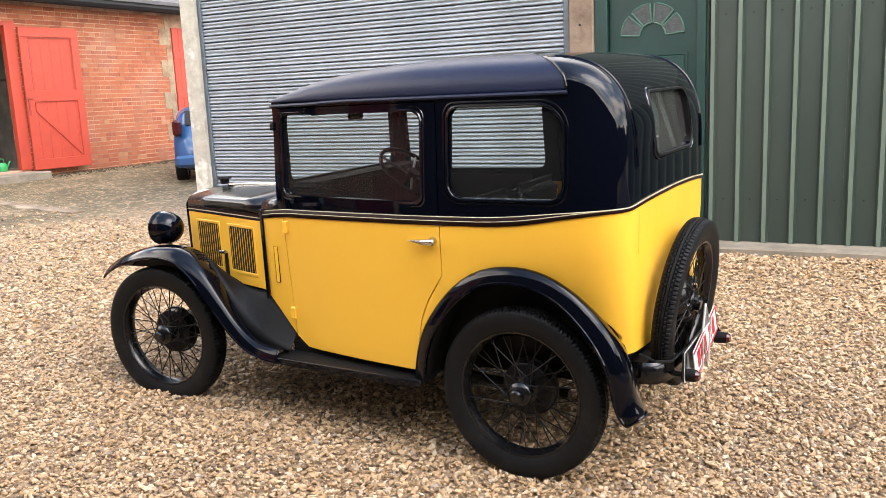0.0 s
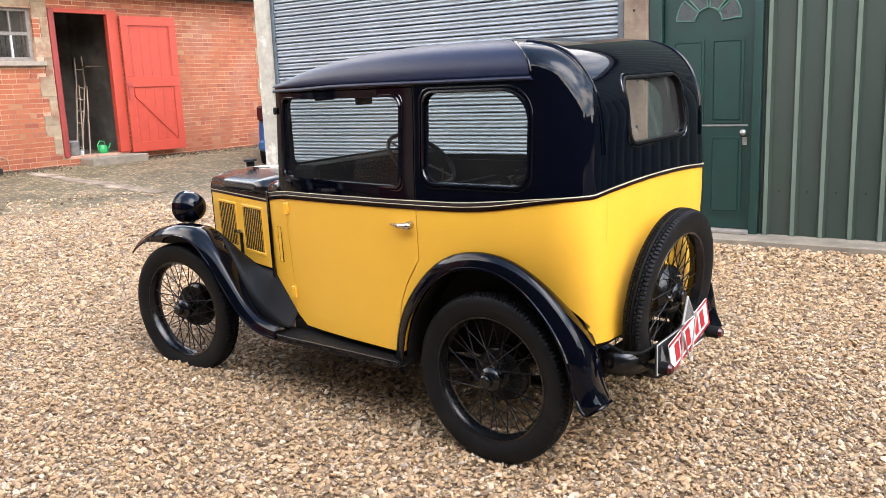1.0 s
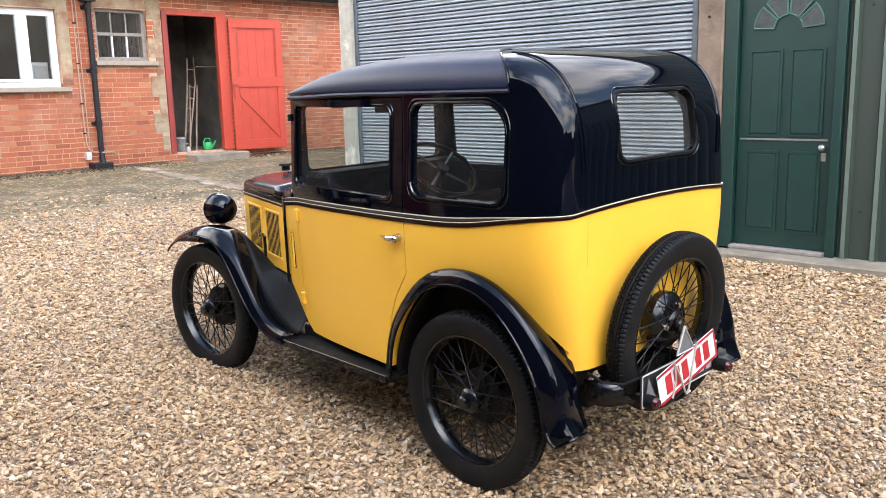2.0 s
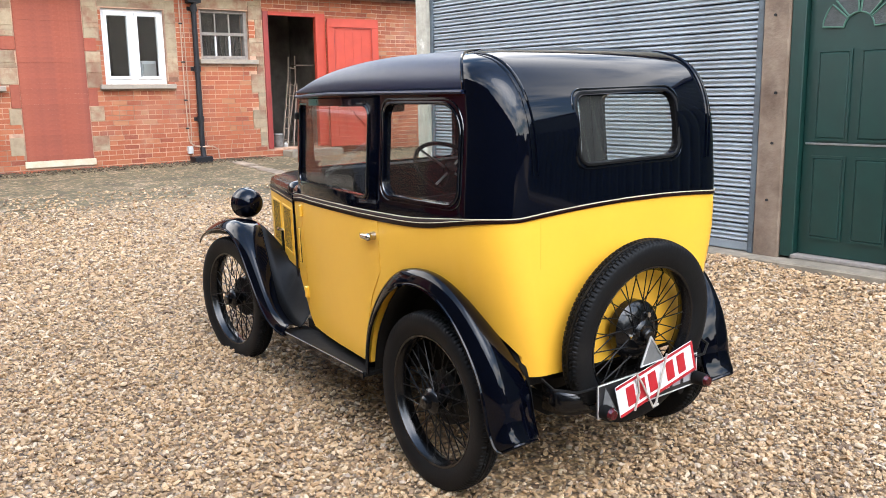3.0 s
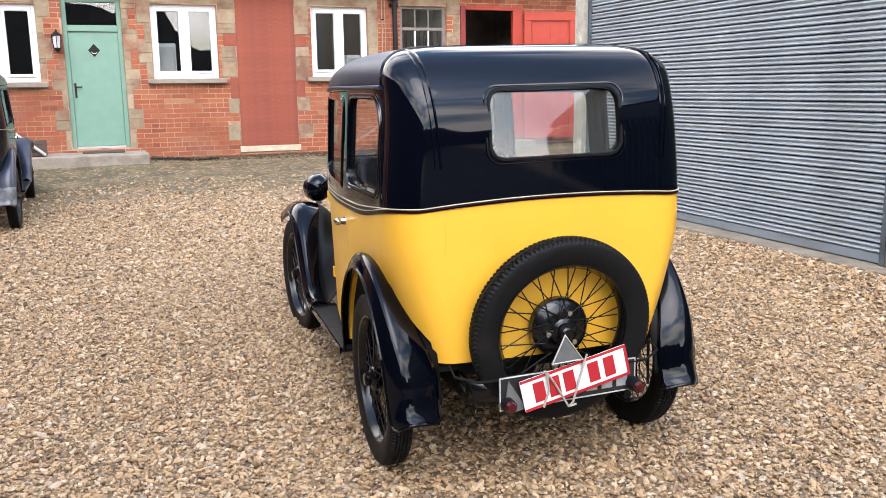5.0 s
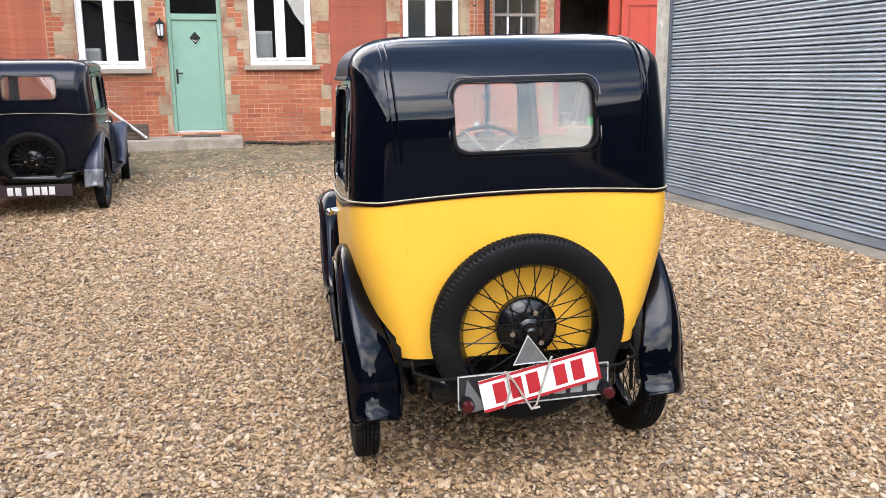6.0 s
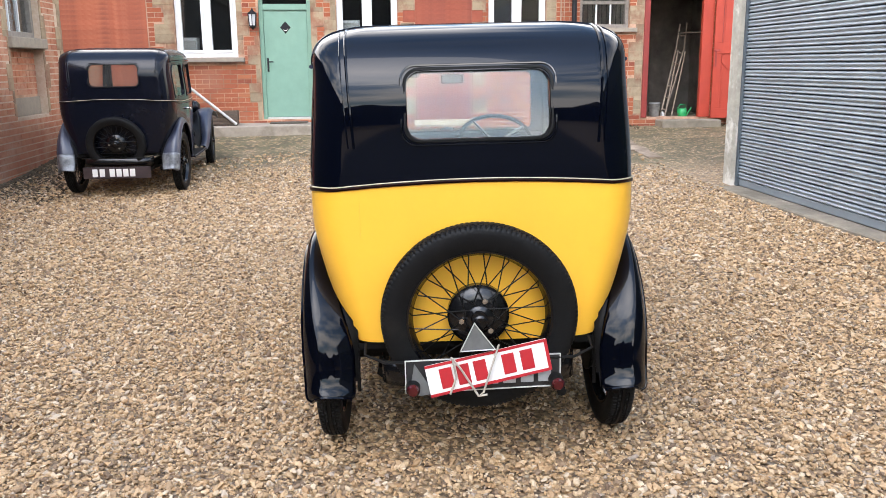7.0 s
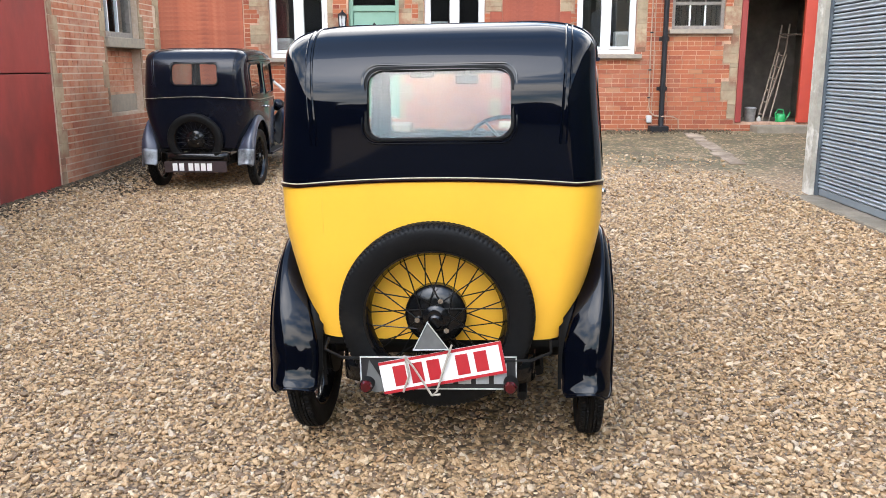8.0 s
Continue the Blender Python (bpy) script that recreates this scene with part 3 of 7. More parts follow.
def build_dark_ground():
    """Unseen dark sheet beyond the gravel, added so the car's tail reflects dark."""
    bm = bmesh.new()
    xs = [2.7, 3.2, 4, 5, 6, 7, 8, 9, 14, 20, 29.9]
    ys = [DARK_Y0 + (DARK_Y1 - DARK_Y0) * k / 12 for k in range(13)]
    grid(bm, [[(x + (0.25 * math.sin(y * 1.7) if x < 3 else 0), y, ground_z(min(x, 9), y) + 0.006) for y in ys] for x in xs])
    solid_sheet = part("road", bm, DARKGROUND, label="unseen dark ground sheet added beyond the gravel for reflections", smooth=True, kind="structure")
    solid_sheet["category"] = "road"


DARK_Y0, DARK_Y1 = 0.06, 7.60
build_dark_ground()

# ---- the setting: the house at the end of the yard (face at x = FX) ----
FX = -12.4
WIN_A, WIN_B, WIN_C = (1.15, 2.12, 1.615, 2.74), (3.72, 4.71, 1.655, 2.78), (6.22, 7.19, 1.668, 2.80)
WIN_D = (7.77, 8.63, 2.06, 2.85)
GREEN = (2.47, 3.30, 0.61, 2.85)
BARN = (8.90, 10.10, 0.55, 2.86)
DOOR_E = (13.48, 14.60, 0.45, 2.93)
PANEL = (5.00, 5.94, 0.57, 3.02)
wall_house = part("wall_house", walled(bmesh.new(), "x", FX - 0.32, FX, -6.0, 18.0, 0.15, 3.22, [WIN_A, WIN_B, WIN_C, WIN_D, GREEN, BARN]),
                  MORTAR, label="old red brick house wall with buff stone dressings", kind="structure")
wall_house["category"] = "wall"

# rooms behind the openings, their dimness put into a dark wall colour
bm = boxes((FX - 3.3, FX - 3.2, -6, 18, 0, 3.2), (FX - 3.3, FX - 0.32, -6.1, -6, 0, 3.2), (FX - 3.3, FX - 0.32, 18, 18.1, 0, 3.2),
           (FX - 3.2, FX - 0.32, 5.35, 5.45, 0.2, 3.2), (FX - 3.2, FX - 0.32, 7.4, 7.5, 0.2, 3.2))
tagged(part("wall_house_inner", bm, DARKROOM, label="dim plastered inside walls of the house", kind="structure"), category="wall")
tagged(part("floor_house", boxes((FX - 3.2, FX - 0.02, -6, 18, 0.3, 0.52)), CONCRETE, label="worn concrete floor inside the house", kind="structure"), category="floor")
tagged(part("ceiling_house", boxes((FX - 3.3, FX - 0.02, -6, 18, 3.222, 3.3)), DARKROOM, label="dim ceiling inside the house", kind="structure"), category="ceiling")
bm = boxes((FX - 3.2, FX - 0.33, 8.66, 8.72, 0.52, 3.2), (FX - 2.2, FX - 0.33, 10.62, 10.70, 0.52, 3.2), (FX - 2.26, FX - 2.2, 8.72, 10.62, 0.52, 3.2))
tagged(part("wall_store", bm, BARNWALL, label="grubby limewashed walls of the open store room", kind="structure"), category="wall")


def roof_over(name, x0, x1, y0, y1, ze, rise, axis, material):
    """A tiled slope with thickness over a wall; it rises away from the eaves."""
    bm = bmesh.new()
    if axis == "x":
        prism(bm, [(x1, ze), (x1, ze + 0.06), (x0, ze + rise + 0.06), (x0, ze + rise)], "y", y0, y1)
    else:
        prism(bm, [(y0, ze), (y0, ze + 0.06), (y1, ze + rise + 0.06), (y1, ze + rise)], "x", x0, x1)
    return part(name, bm, material, label="dark slate roof slope above the eaves", kind="structure")


roof_over("roof_house", FX - 4.2, FX + 0.30, -6.2, 18.2, 3.30, 2.4, "x", ROOFTILE)["category"] = "roof"
bm = boxes((FX, FX + 0.22, -6, 18, 3.222, 3.25), (FX + 0.22, FX + 0.25, -6, 18, 3.16, 3.31))
tagged(part("trim_eaves_house", bm, EAVES, label="dark painted eaves board under the roof", kind="structure"), category="eaves")
bm = bmesh.new()
prism(bm, [(FX + 0.26, 3.22), (FX + 0.30, 3.17), (FX + 0.36, 3.17), (FX + 0.39, 3.22), (FX + 0.39, 3.26), (FX + 0.38, 3.26), (FX + 0.35, 3.19), (FX + 0.31, 3.19), (FX + 0.27, 3.24)], "y", -6, 18)
tagged(part("trim_gutter_house", bm, IRON, label="black half-round gutter along the eaves", kind="structure"), category="gutter")


def casement(name, span, label):
    """A white two-light casement window in an opening, with its stone sill."""
    y0, y1, z0, z1 = span
    w = new(name)
    w.matrix_world = pose(FX - 0.10, 0, 0)
    tagged(w, label, "window", kind="structure")
    ym = (y0 + y1) / 2
    part("window_frame", boxes((-0.04, 0.035, y0, y0 + 0.055, z0, z1), (-0.04, 0.035, y1 - 0.055, y1, z0, z1), (-0.04, 0.035, y0 + 0.055, y1 - 0.055, z0, z0 + 0.075),
                               (-0.04, 0.035, y0 + 0.055, y1 - 0.055, z1 - 0.055, z1), (-0.04, 0.035, ym - 0.035, ym + 0.035, z0 + 0.075, z1 - 0.055), bevel=0.004), UPVC, w)
    for a, b in ((y0 + 0.055, ym - 0.035), (ym + 0.035, y1 - 0.055)):
        c, d, k = z0 + 0.075, z1 - 0.055, 0.045
        part("sash", boxes((-0.03, 0.05, a, a + k, c, d), (-0.03, 0.05, b - k, b, c, d), (-0.03, 0.05, a + k, b - k, c, c + k), (-0.03, 0.05, a + k, b - k, d - k, d), bevel=0.004), UPVC, w)
        part("pane", boxes((0.0, 0.008, a + k, b - k, c + k, d - k)), HOUSEGLASS, w)
    part("window_sill", boxes((0.0, 0.19, y0 - 0.10, y1 + 0.10, z0 - 0.075, z0 - 0.003), bevel=0.008), SILLSTONE, w, "grey stone sill")
    return w


casement("window_1", WIN_A, "white two-light casement window in brick wall")
casement("window_2", WIN_B, "white two-light casement window in brick wall")
casement("window_3", WIN_C, "white two-light casement window in brick wall")


def old_sash(name, span, label):
    y0, y1, z0, z1 = span
    w = new(name)
    w.matrix_world = pose(FX - 0.12, 0, 0)
    tagged(w, label, "window", kind="structure")
    part("window_frame", boxes((-0.05, 0.06, y0, y0 + 0.06, z0, z1), (-0.05, 0.06, y1 - 0.06, y1, z0, z1), (-0.05, 0.06, y0 + 0.06, y1 - 0.06, z0, z0 + 0.06),
                               (-0.05, 0.06, y0 + 0.06, y1 - 0.06, z1 - 0.05, z1), bevel=0.005), OLDPAINT, w)
    zm = z0 + 0.52 * (z1 - z0)
    part("meeting_rail", boxes((-0.02, 0.05, y0 + 0.06, y1 - 0.06, zm - 0.025, zm + 0.025), bevel=0.004), OLDPAINT, w)
    third = (y1 - y0 - 0.12) / 3
    for i in range(3):
        a = y0 + 0.06 + i * third
        if i:
            part("glazing_bar", boxes((-0.01, 0.03, a - 0.012, a + 0.012, z0 + 0.06, zm - 0.025)), UPVC, w, "white glazing bar")
            part("glazing_bar", boxes((-0.01, 0.03, a - 0.012, a + 0.012, zm + 0.025, z1 - 0.05)), OLDPAINT, w)
        for c, d in ((z0 + 0.06, zm - 0.025), (zm + 0.025, z1 - 0.05)):
            part("pane", boxes((0.005, 0.010, a + 0.013, a + third - 0.013, c + 0.002, d - 0.002)), HOUSEGLASS, w)
    for i in range(9):
        yy = y0 + 0.10 + i * (y1 - y0 - 0.2) / 8
        part("iron_bar", rod(bmesh.new(), (-0.06, yy, z0 + 0.03), (-0.06, yy, zm), 0.007, 6), IRON, w, "dark iron bar behind the glass")
    part("window_sill", boxes((0.0, 0.20, y0 - 0.05, y1 + 0.12, z0 - 0.075, z0 - 0.003), bevel=0.006), SILLSTONE, w, "weathered stone sill")
    return w


old_sash("window_4", WIN_D, "old grey-painted sash window with small panes")


def front_door():
    """The sage green entrance door, its frame, light above and letter plate."""
    y0, y1, z0, z1 = GREEN
    d = new("door_1")
    d.matrix_world = pose(FX - 0.13, 0, 0)
    tagged(d, "sage green closed entrance door with diamond light", "door", kind="structure")
    part("door_frame", boxes((-0.05, 0.06, y0, y0 + 0.065, z0, z1), (-0.05, 0.06, y1 - 0.065, y1, z0, z1), (-0.05, 0.06, y0 + 0.065, y1 - 0.065, 2.36, 2.455),
                             (-0.05, 0.06, y0 + 0.065, y1 - 0.065, z1 - 0.06, z1), bevel=0.005), SAGE, d)
    part("door_leaf", boxes((-0.02, 0.03, y0 + 0.067, y1 - 0.067, z0 + 0.035, 2.357), bevel=0.004), SAGE, d)
    part("fanlight_pane", boxes((0.0, 0.008, y0 + 0.066, y1 - 0.066, 2.457, z1 - 0.062)), HOUSEGLASS, d)
    part("threshold", boxes((-0.05, 0.10, y0 + 0.065, y1 - 0.065, z0, z0 + 0.03), bevel=0.004), PALE, d, "pale threshold strip")
    ym, zc = (y0 + y1) / 2, 2.085
    bm = bmesh.new()
    prism(bm, [(ym, zc - 0.135), (ym + 0.115, zc), (ym, zc + 0.135), (ym - 0.115, zc)], "x", 0.03, 0.042)
    part("diamond_frame", bm, SAGE, d)
    bm = bmesh.new()
    prism(bm, [(ym, zc - 0.10), (ym + 0.085, zc), (ym, zc + 0.10), (ym - 0.085, zc)], "x", 0.042, 0.046)
    part("diamond_pane", bm, IRON, d, "dark diamond-shaped door light")
    bm = bmesh.new()
    tube(bm, [(0.052, ym + 0.035 * math.cos(a), zc - 0.02 + 0.03 * math.sin(a)) for a in (math.pi * (1 + k / 8) for k in range(9))], 0.006, 6)
    part("knocker", bm, CHROME, d, "small chrome knocker")
    bm = boxes((0.03, 0.04, y0 + 0.095, y0 + 0.125, 1.38, 1.60), bevel=0.003)
    rod(bm, (0.03, y0 + 0.11, 1.54), (0.085, y0 + 0.11, 1.54), 0.010, 8)
    rod(bm, (0.08, y0 + 0.11, 1.54), (0.08, y0 + 0.20, 1.54), 0.010, 8)
    part("door_handle", bm, IRON, d, "black lever handle")


front_door()
tagged(part("doorstep", boxes((FX + 0.004, FX + 0.80, 1.36, 3.52, 0.30, 0.560), bevel=0.015), PALECONCRETE, label="broad pale concrete step below the green door"), category="step")
tagged(part("doormat", boxes((FX + 0.10, FX + 0.40, 2.60, 3.20, 0.562, 0.582), bevel=0.006), WATERSTAIN, label="brown fibre doormat on the concrete step"), category="doormat")
tagged(part("store_step", boxes((FX + 0.004, FX + 0.36, 9.15, 10.20, 0.30, 0.515), bevel=0.015), CONCRETE, label="low concrete step at the open store room"), category="step")

# the blocked doorway and the painted face, course by course
def painted_courses(holder, y0, y1, z0, z1, proud, material):
    first, z, r = None, z0, random.Random(5)
    while z < z1 - 0.05:
        if first is None:
            first = ob = part("painted_course", boxes((FX - 0.02, FX + proud, y0, y1, 0, 0.0742), bevel=0.0008), material, holder)
        else:
            ob = new("painted_course", first.data)
            ob.parent = holder
        ob.location = (r.uniform(-0.0022, 0.0022), 0, z)
        z += 0.0745


blocked = new("blocked_doorway")
blocked.parent = wall_house
tagged(blocked, "brick-red painted infill of a blocked doorway")
painted_courses(blocked, PANEL[0] + 0.002, PANEL[1] - 0.002, PANEL[2], PANEL[3], 0.012, REDRENDER)
for y0, y1, z0, z1 in ((4.80, 4.998, 2.16, 2.345), (5.942, 6.12, 2.16, 2.345), (4.87, 4.998, 1.34, 1.67), (5.942, 6.08, 1.35, 1.61)):
    part("painted_block", boxes((FX - 0.02, FX + 0.012, y0, y1, z0, z1), bevel=0.003), REDRENDER, blocked)
part("panel_sill", boxes((FX - 0.02, FX + 0.03, PANEL[0] - 0.03, PANEL[1] + 0.03, 0.47, 0.567), bevel=0.006), STONE, wall_house, "cream stone sill of the blocked doorway")
face = new("painted_wall_face")
face.parent = wall_house
tagged(face, "faded orange-red painted brick face")
painted_courses(face, -5.9, 0.72, 0.42, 3.15, 0.010, FADEDRED)


def cupboard(y0, y1, top):
    c = thing("cupboard", pose(FX - 0.62, 0, 0.522), "white painted cupboard standing inside the house window", "cupboard")
    part("body", boxes((0, 0.24, y0, y1, 0, top), bevel=0.008), UPVC, c)
    part("door", boxes((0.243, 0.262, y0 + 0.02, y1 - 0.02, 0.06, top - 0.05), bevel=0.004), PALE, c)
    part("handle", rod(bmesh.new(), (0.275, y0 + 0.05, top - 0.45), (0.275, y0 + 0.05, top - 0.30), 0.008, 8), STEEL, c)


cupboard(3.77, 4.10, 1.69)
cupboard(1.18, 1.42, 1.42)
cupboard(6.92, 7.16, 1.52)


def garden_hose():
    h = thing("hose", pose(0, 0, 0), "dark rubber hose lying along the house wall", "hose")
    pts = [(FX + 0.30 + 0.05 * math.sin(k * 0.9), 3.56 + 0.085 * k) for k in range(13)]
    part("hose_pipe", tube(bmesh.new(), [(x, y, ground_z(x, y) + 0.006) for x, y in pts], 0.013, 8), RUBBER, h, smooth=True)


garden_hose()


def store_door():
    """The red ledged door of the store, swung open against the wall, and its frame."""
    y0, y1, z0, z1 = BARN
    d = new("door_2")
    d.matrix_world = pose(FX, 0, 0)
    tagged(d, "bright red plank store door standing open against brick", "door", kind="structure")
    part("door_frame", boxes((-0.10, 0.03, y0 - 0.01, y0 + 0.085, z0, z1 + 0.01), bevel=0.005), DARKRED, d, "darker red frame post")
    part("door_frame", boxes((-0.06, 0.03, y1 - 0.185, y1 + 0.01, z0, z1 + 0.01), (-0.06, 0.03, y0 + 0.085, y1 - 0.185, z1 - 0.055, z1 + 0.01), bevel=0.005), REDDOOR, d)
    leaf = new("door_leaf")
    leaf.parent = d
    leaf.matrix_local = pose(0.035, y1 + 0.02, 0, 0, 0, -7)
    h0, h1, wd = z0 - 0.02, z1 - 0.07, 1.02
    n = 6
    for i in range(n):
        part("plank", boxes((0.012, 0.035, i * wd / n + 0.0006, (i + 1) * wd / n - 0.0006, h0, h1), bevel=0.0015), REDDOOR, leaf)
    for a, b in ((h1 - 0.15, h1), (1.62, 1.80), (h0, h0 + 0.17)):
        part("ledge", boxes((0.035, 0.055, 0.0, wd, a, b), bevel=0.004), REDDOOR, leaf)
    part("stile", boxes((0.035, 0.055, 0.0, 0.13, h0 + 0.17, 1.62), (0.035, 0.055, 0.0, 0.13, 1.80, h1 - 0.15), bevel=0.004), REDDOOR, leaf)
    part("stile", boxes((0.035, 0.055, wd - 0.13, wd, h0 + 0.17, 1.62), (0.035, 0.055, wd - 0.13, wd, 1.80, h1 - 0.15), bevel=0.004), REDDOOR, leaf)
    bm = bmesh.new()
    prism(bm, [(0.14, 1.47), (0.14, 1.60), (wd - 0.14, h0 + 0.32), (wd - 0.14, h0 + 0.19)], "x", 0.035, 0.053)
    part("brace", bm, REDDOOR, leaf)
    part("groove", boxes((0.055, 0.0565, 0.13, 0.14, 1.81, h1 - 0.16), (0.055, 0.0565, 0.14, wd - 0.14, h1 - 0.165, h1 - 0.156), (0.055, 0.0565, wd - 0.14, wd - 0.13, 1.81, h1 - 0.16)), DARKRED, leaf)
    part("bolt", boxes((0.055, 0.07, 0.0, 0.10, 1.66, 1.69), (0.055, 0.068, 0.02, 0.05, 1.40, 1.66), bevel=0.003), DARKRED, leaf)
    part("hook", boxes((0.0, 0.05, 11.16, 11.22, 2.56, 2.60), (0.0, 0.03, 11.20, 11.235, 2.50, 2.66), bevel=0.004), IRON, d, "iron hook on the wall")


store_door()


def second_red_door():
    y0, y1, z0, z1 = DOOR_E
    d = new("door_3")
    d.matrix_world = pose(FX, 0, 0)
    tagged(d, "closed red plank door beside the stone quoins", "door", kind="structure")
    n = 7
    for i in range(n):
        w = (y1 - y0) / n
        part("plank", boxes((0.004, 0.035, y0 + i * w + 0.002, y0 + (i + 1) * w - 0.002, z0, z1), bevel=0.003), REDDOOR, d)
    for a in (0.8, 1.6, 2.35):
        part("ledge", boxes((0.035, 0.05, y0, y1, a, a + 0.13), bevel=0.003), REDDOOR, d)


second_red_door()

# ---- the setting: the outbuilding beside the yard (face at y = LY) ----
LY = 0.05
LWIN = (-9.52, -8.44, 0.9, 2.77)
GARAGE = (-7.01, -5.75, 0.12, 3.0)
wall_outbuilding = part("wall_outbuilding", walled(bmesh.new(), "y", LY - 0.30, LY, -10.30, -5.55, 0.0, 3.3, [LWIN, GARAGE]), PALEMORTAR, label="red brick outbuilding wall with buff stone quoins", kind="structure")
wall_outbuilding["category"] = "wall"
tagged(part("wall_outbuilding_end", boxes((-10.30, -10.0, -5.0, LY - 0.30, 0.05, 3.3)), BRICKSTUFF, label="brick end wall of the outbuilding", kind="structure"), category="wall")
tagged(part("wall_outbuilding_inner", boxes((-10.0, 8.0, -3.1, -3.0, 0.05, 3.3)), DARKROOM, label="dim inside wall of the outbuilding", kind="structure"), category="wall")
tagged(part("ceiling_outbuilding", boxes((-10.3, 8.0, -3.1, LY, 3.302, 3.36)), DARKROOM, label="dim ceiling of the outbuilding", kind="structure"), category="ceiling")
roof_over("roof_outbuilding", -10.5, 8.2, LY + 0.10, LY - 3.6, 3.36, 0.9, "y", ROOFTILE)["category"] = "roof"


def outbuilding_window():
    x0, x1, z0, z1 = LWIN
    w = new("window_5")
    w.matrix_world = pose(0, LY - 0.14, 0)
    tagged(w, "old grey-painted small-paned window above brick infill", "window", kind="structure")
    zs = 1.83
    part("window_frame", boxes((x0, x0 + 0.07, -0.05, 0.06, zs, z1), (x1 - 0.07, x1, -0.05, 0.06, zs, z1), (x0 + 0.07, x1 - 0.07, -0.05, 0.06, zs, zs + 0.07), (x0 + 0.07, x1 - 0.07, -0.05, 0.06, z1 - 0.06, z1), bevel=0.005), OLDPAINT, w)
    for i in range(3):
        a = x0 + 0.07 + i * (x1 - x0 - 0.14) / 3
        if i:
            part("glazing_bar", boxes((a - 0.012, a + 0.012, -0.01, 0.03, zs + 0.07, z1 - 0.06)), UPVC, w, "white glazing bar")
        part("pane", boxes((a + 0.013, a + (x1 - x0 - 0.14) / 3 - 0.013, 0.0, 0.008, zs + 0.072, z1 - 0.062)), HOUSEGLASS, w)
    part("window_sill", boxes((x0 - 0.04, x1 + 0.04, -0.05, 0.20, 1.70, zs - 0.003), bevel=0.01), SILLSTONE, w, "grey stone sill")
    part("infill", boxes((x0, x1, -0.10, 0.02, z0, 1.70)), MORTAR, w)
    part("plinth_stone", boxes((x0, x1, 0.02, 0.05, z0 + 0.002, z0 + 0.22), bevel=0.006), SILLSTONE, w)


outbuilding_window()


def sliding_door():
    x0, x1, z0, z1 = GARAGE
    d = new("door_4")
    d.matrix_world = pose(0, LY, 0)
    tagged(d, "large oxide-red sheeted garage door, closed", "garage door", kind="structure")
    zs = 1.40
    part("sheet", boxes((x0 + 0.003, x1 - 0.003, -0.06, -0.012, z0, zs - 0.006), bevel=0.004), DARKRED, d)
    part("sheet", boxes((x0 + 0.003, x1 - 0.003, -0.06, -0.012, zs + 0.006, z1), bevel=0.004), DARKRED, d)
    part("door_backing", boxes((x0, x1, -0.10, -0.062, z0, z1)), IRON, d)


sliding_door()

# ---- the setting: the workshop with the roller shutter (face at y = SY) ----
SY = 7.88
tagged(part("wall_workshop", boxes((-6.80, -2.30, SY + 0.16, SY + 0.34, 2.95, 3.7), (-6.80, -6.612, SY + 0.005, SY + 0.34, 0.10, 2.95), (-6.76, -6.62, SY + 0.34, 13.0, 0.1, 3.7),
                                         (8.0, 8.2, SY, 13.0, 0.0, 3.7), (-6.76, 8.2, 13.0, 13.2, 0.0, 3.7)), POSTPAINT, label="pale flaking concrete posts and walls of the workshop", kind="structure"), category="wall")
tagged(part("ceiling_workshop", boxes((-6.9, 8.2, SY - 0.05, 13.2, 3.702, 3.78)), ROOFTILE, label="flat roof over the workshop", kind="structure"), category="ceiling")
tagged(part("concrete_pillar", boxes((-2.525, -2.315, SY - 0.03, SY + 0.30, 0.10, 3.0), bevel=0.012), PILLARSTONE, label="weathered concrete pillar beside the roller shutter", kind="structure"), category="pillar")
pillar = bpy.data.objects["concrete_pillar"]
for zz in (0.62, 1.05, 1.42, 1.98, 2.30):
    part("bolt", rod(bmesh.new(), (-2.40 + 0.03 * math.sin(zz * 9), SY - 0.032, zz), (-2.40 + 0.03 * math.sin(zz * 9), SY - 0.044, zz), 0.011, 6), IRON, pillar, "rusty bolt head")
tagged(part("trim_lintel", boxes((-2.315, 8.0, SY + 0.02, SY + 0.3, 2.31, 3.7)), GREENSHEET, label="green sheeting above the door", kind="structure"), category="wall")
tagged(part("pavement_shutter_sill", boxes((-6.61, -2.20, SY - 0.16, SY + 0.16, 0.02, 0.190), bevel=0.012), CONCRETE, label="concrete sill along the foot of the shutter", kind="structure"), category="sill")
tagged(part("pavement_plinth", boxes((-2.20, 8.0, SY - 0.24, SY + 0.16, 0.0, 0.205), bevel=0.012), CONCRETE, label="rough concrete plinth below the green sheeting", kind="structure"), category="plinth")


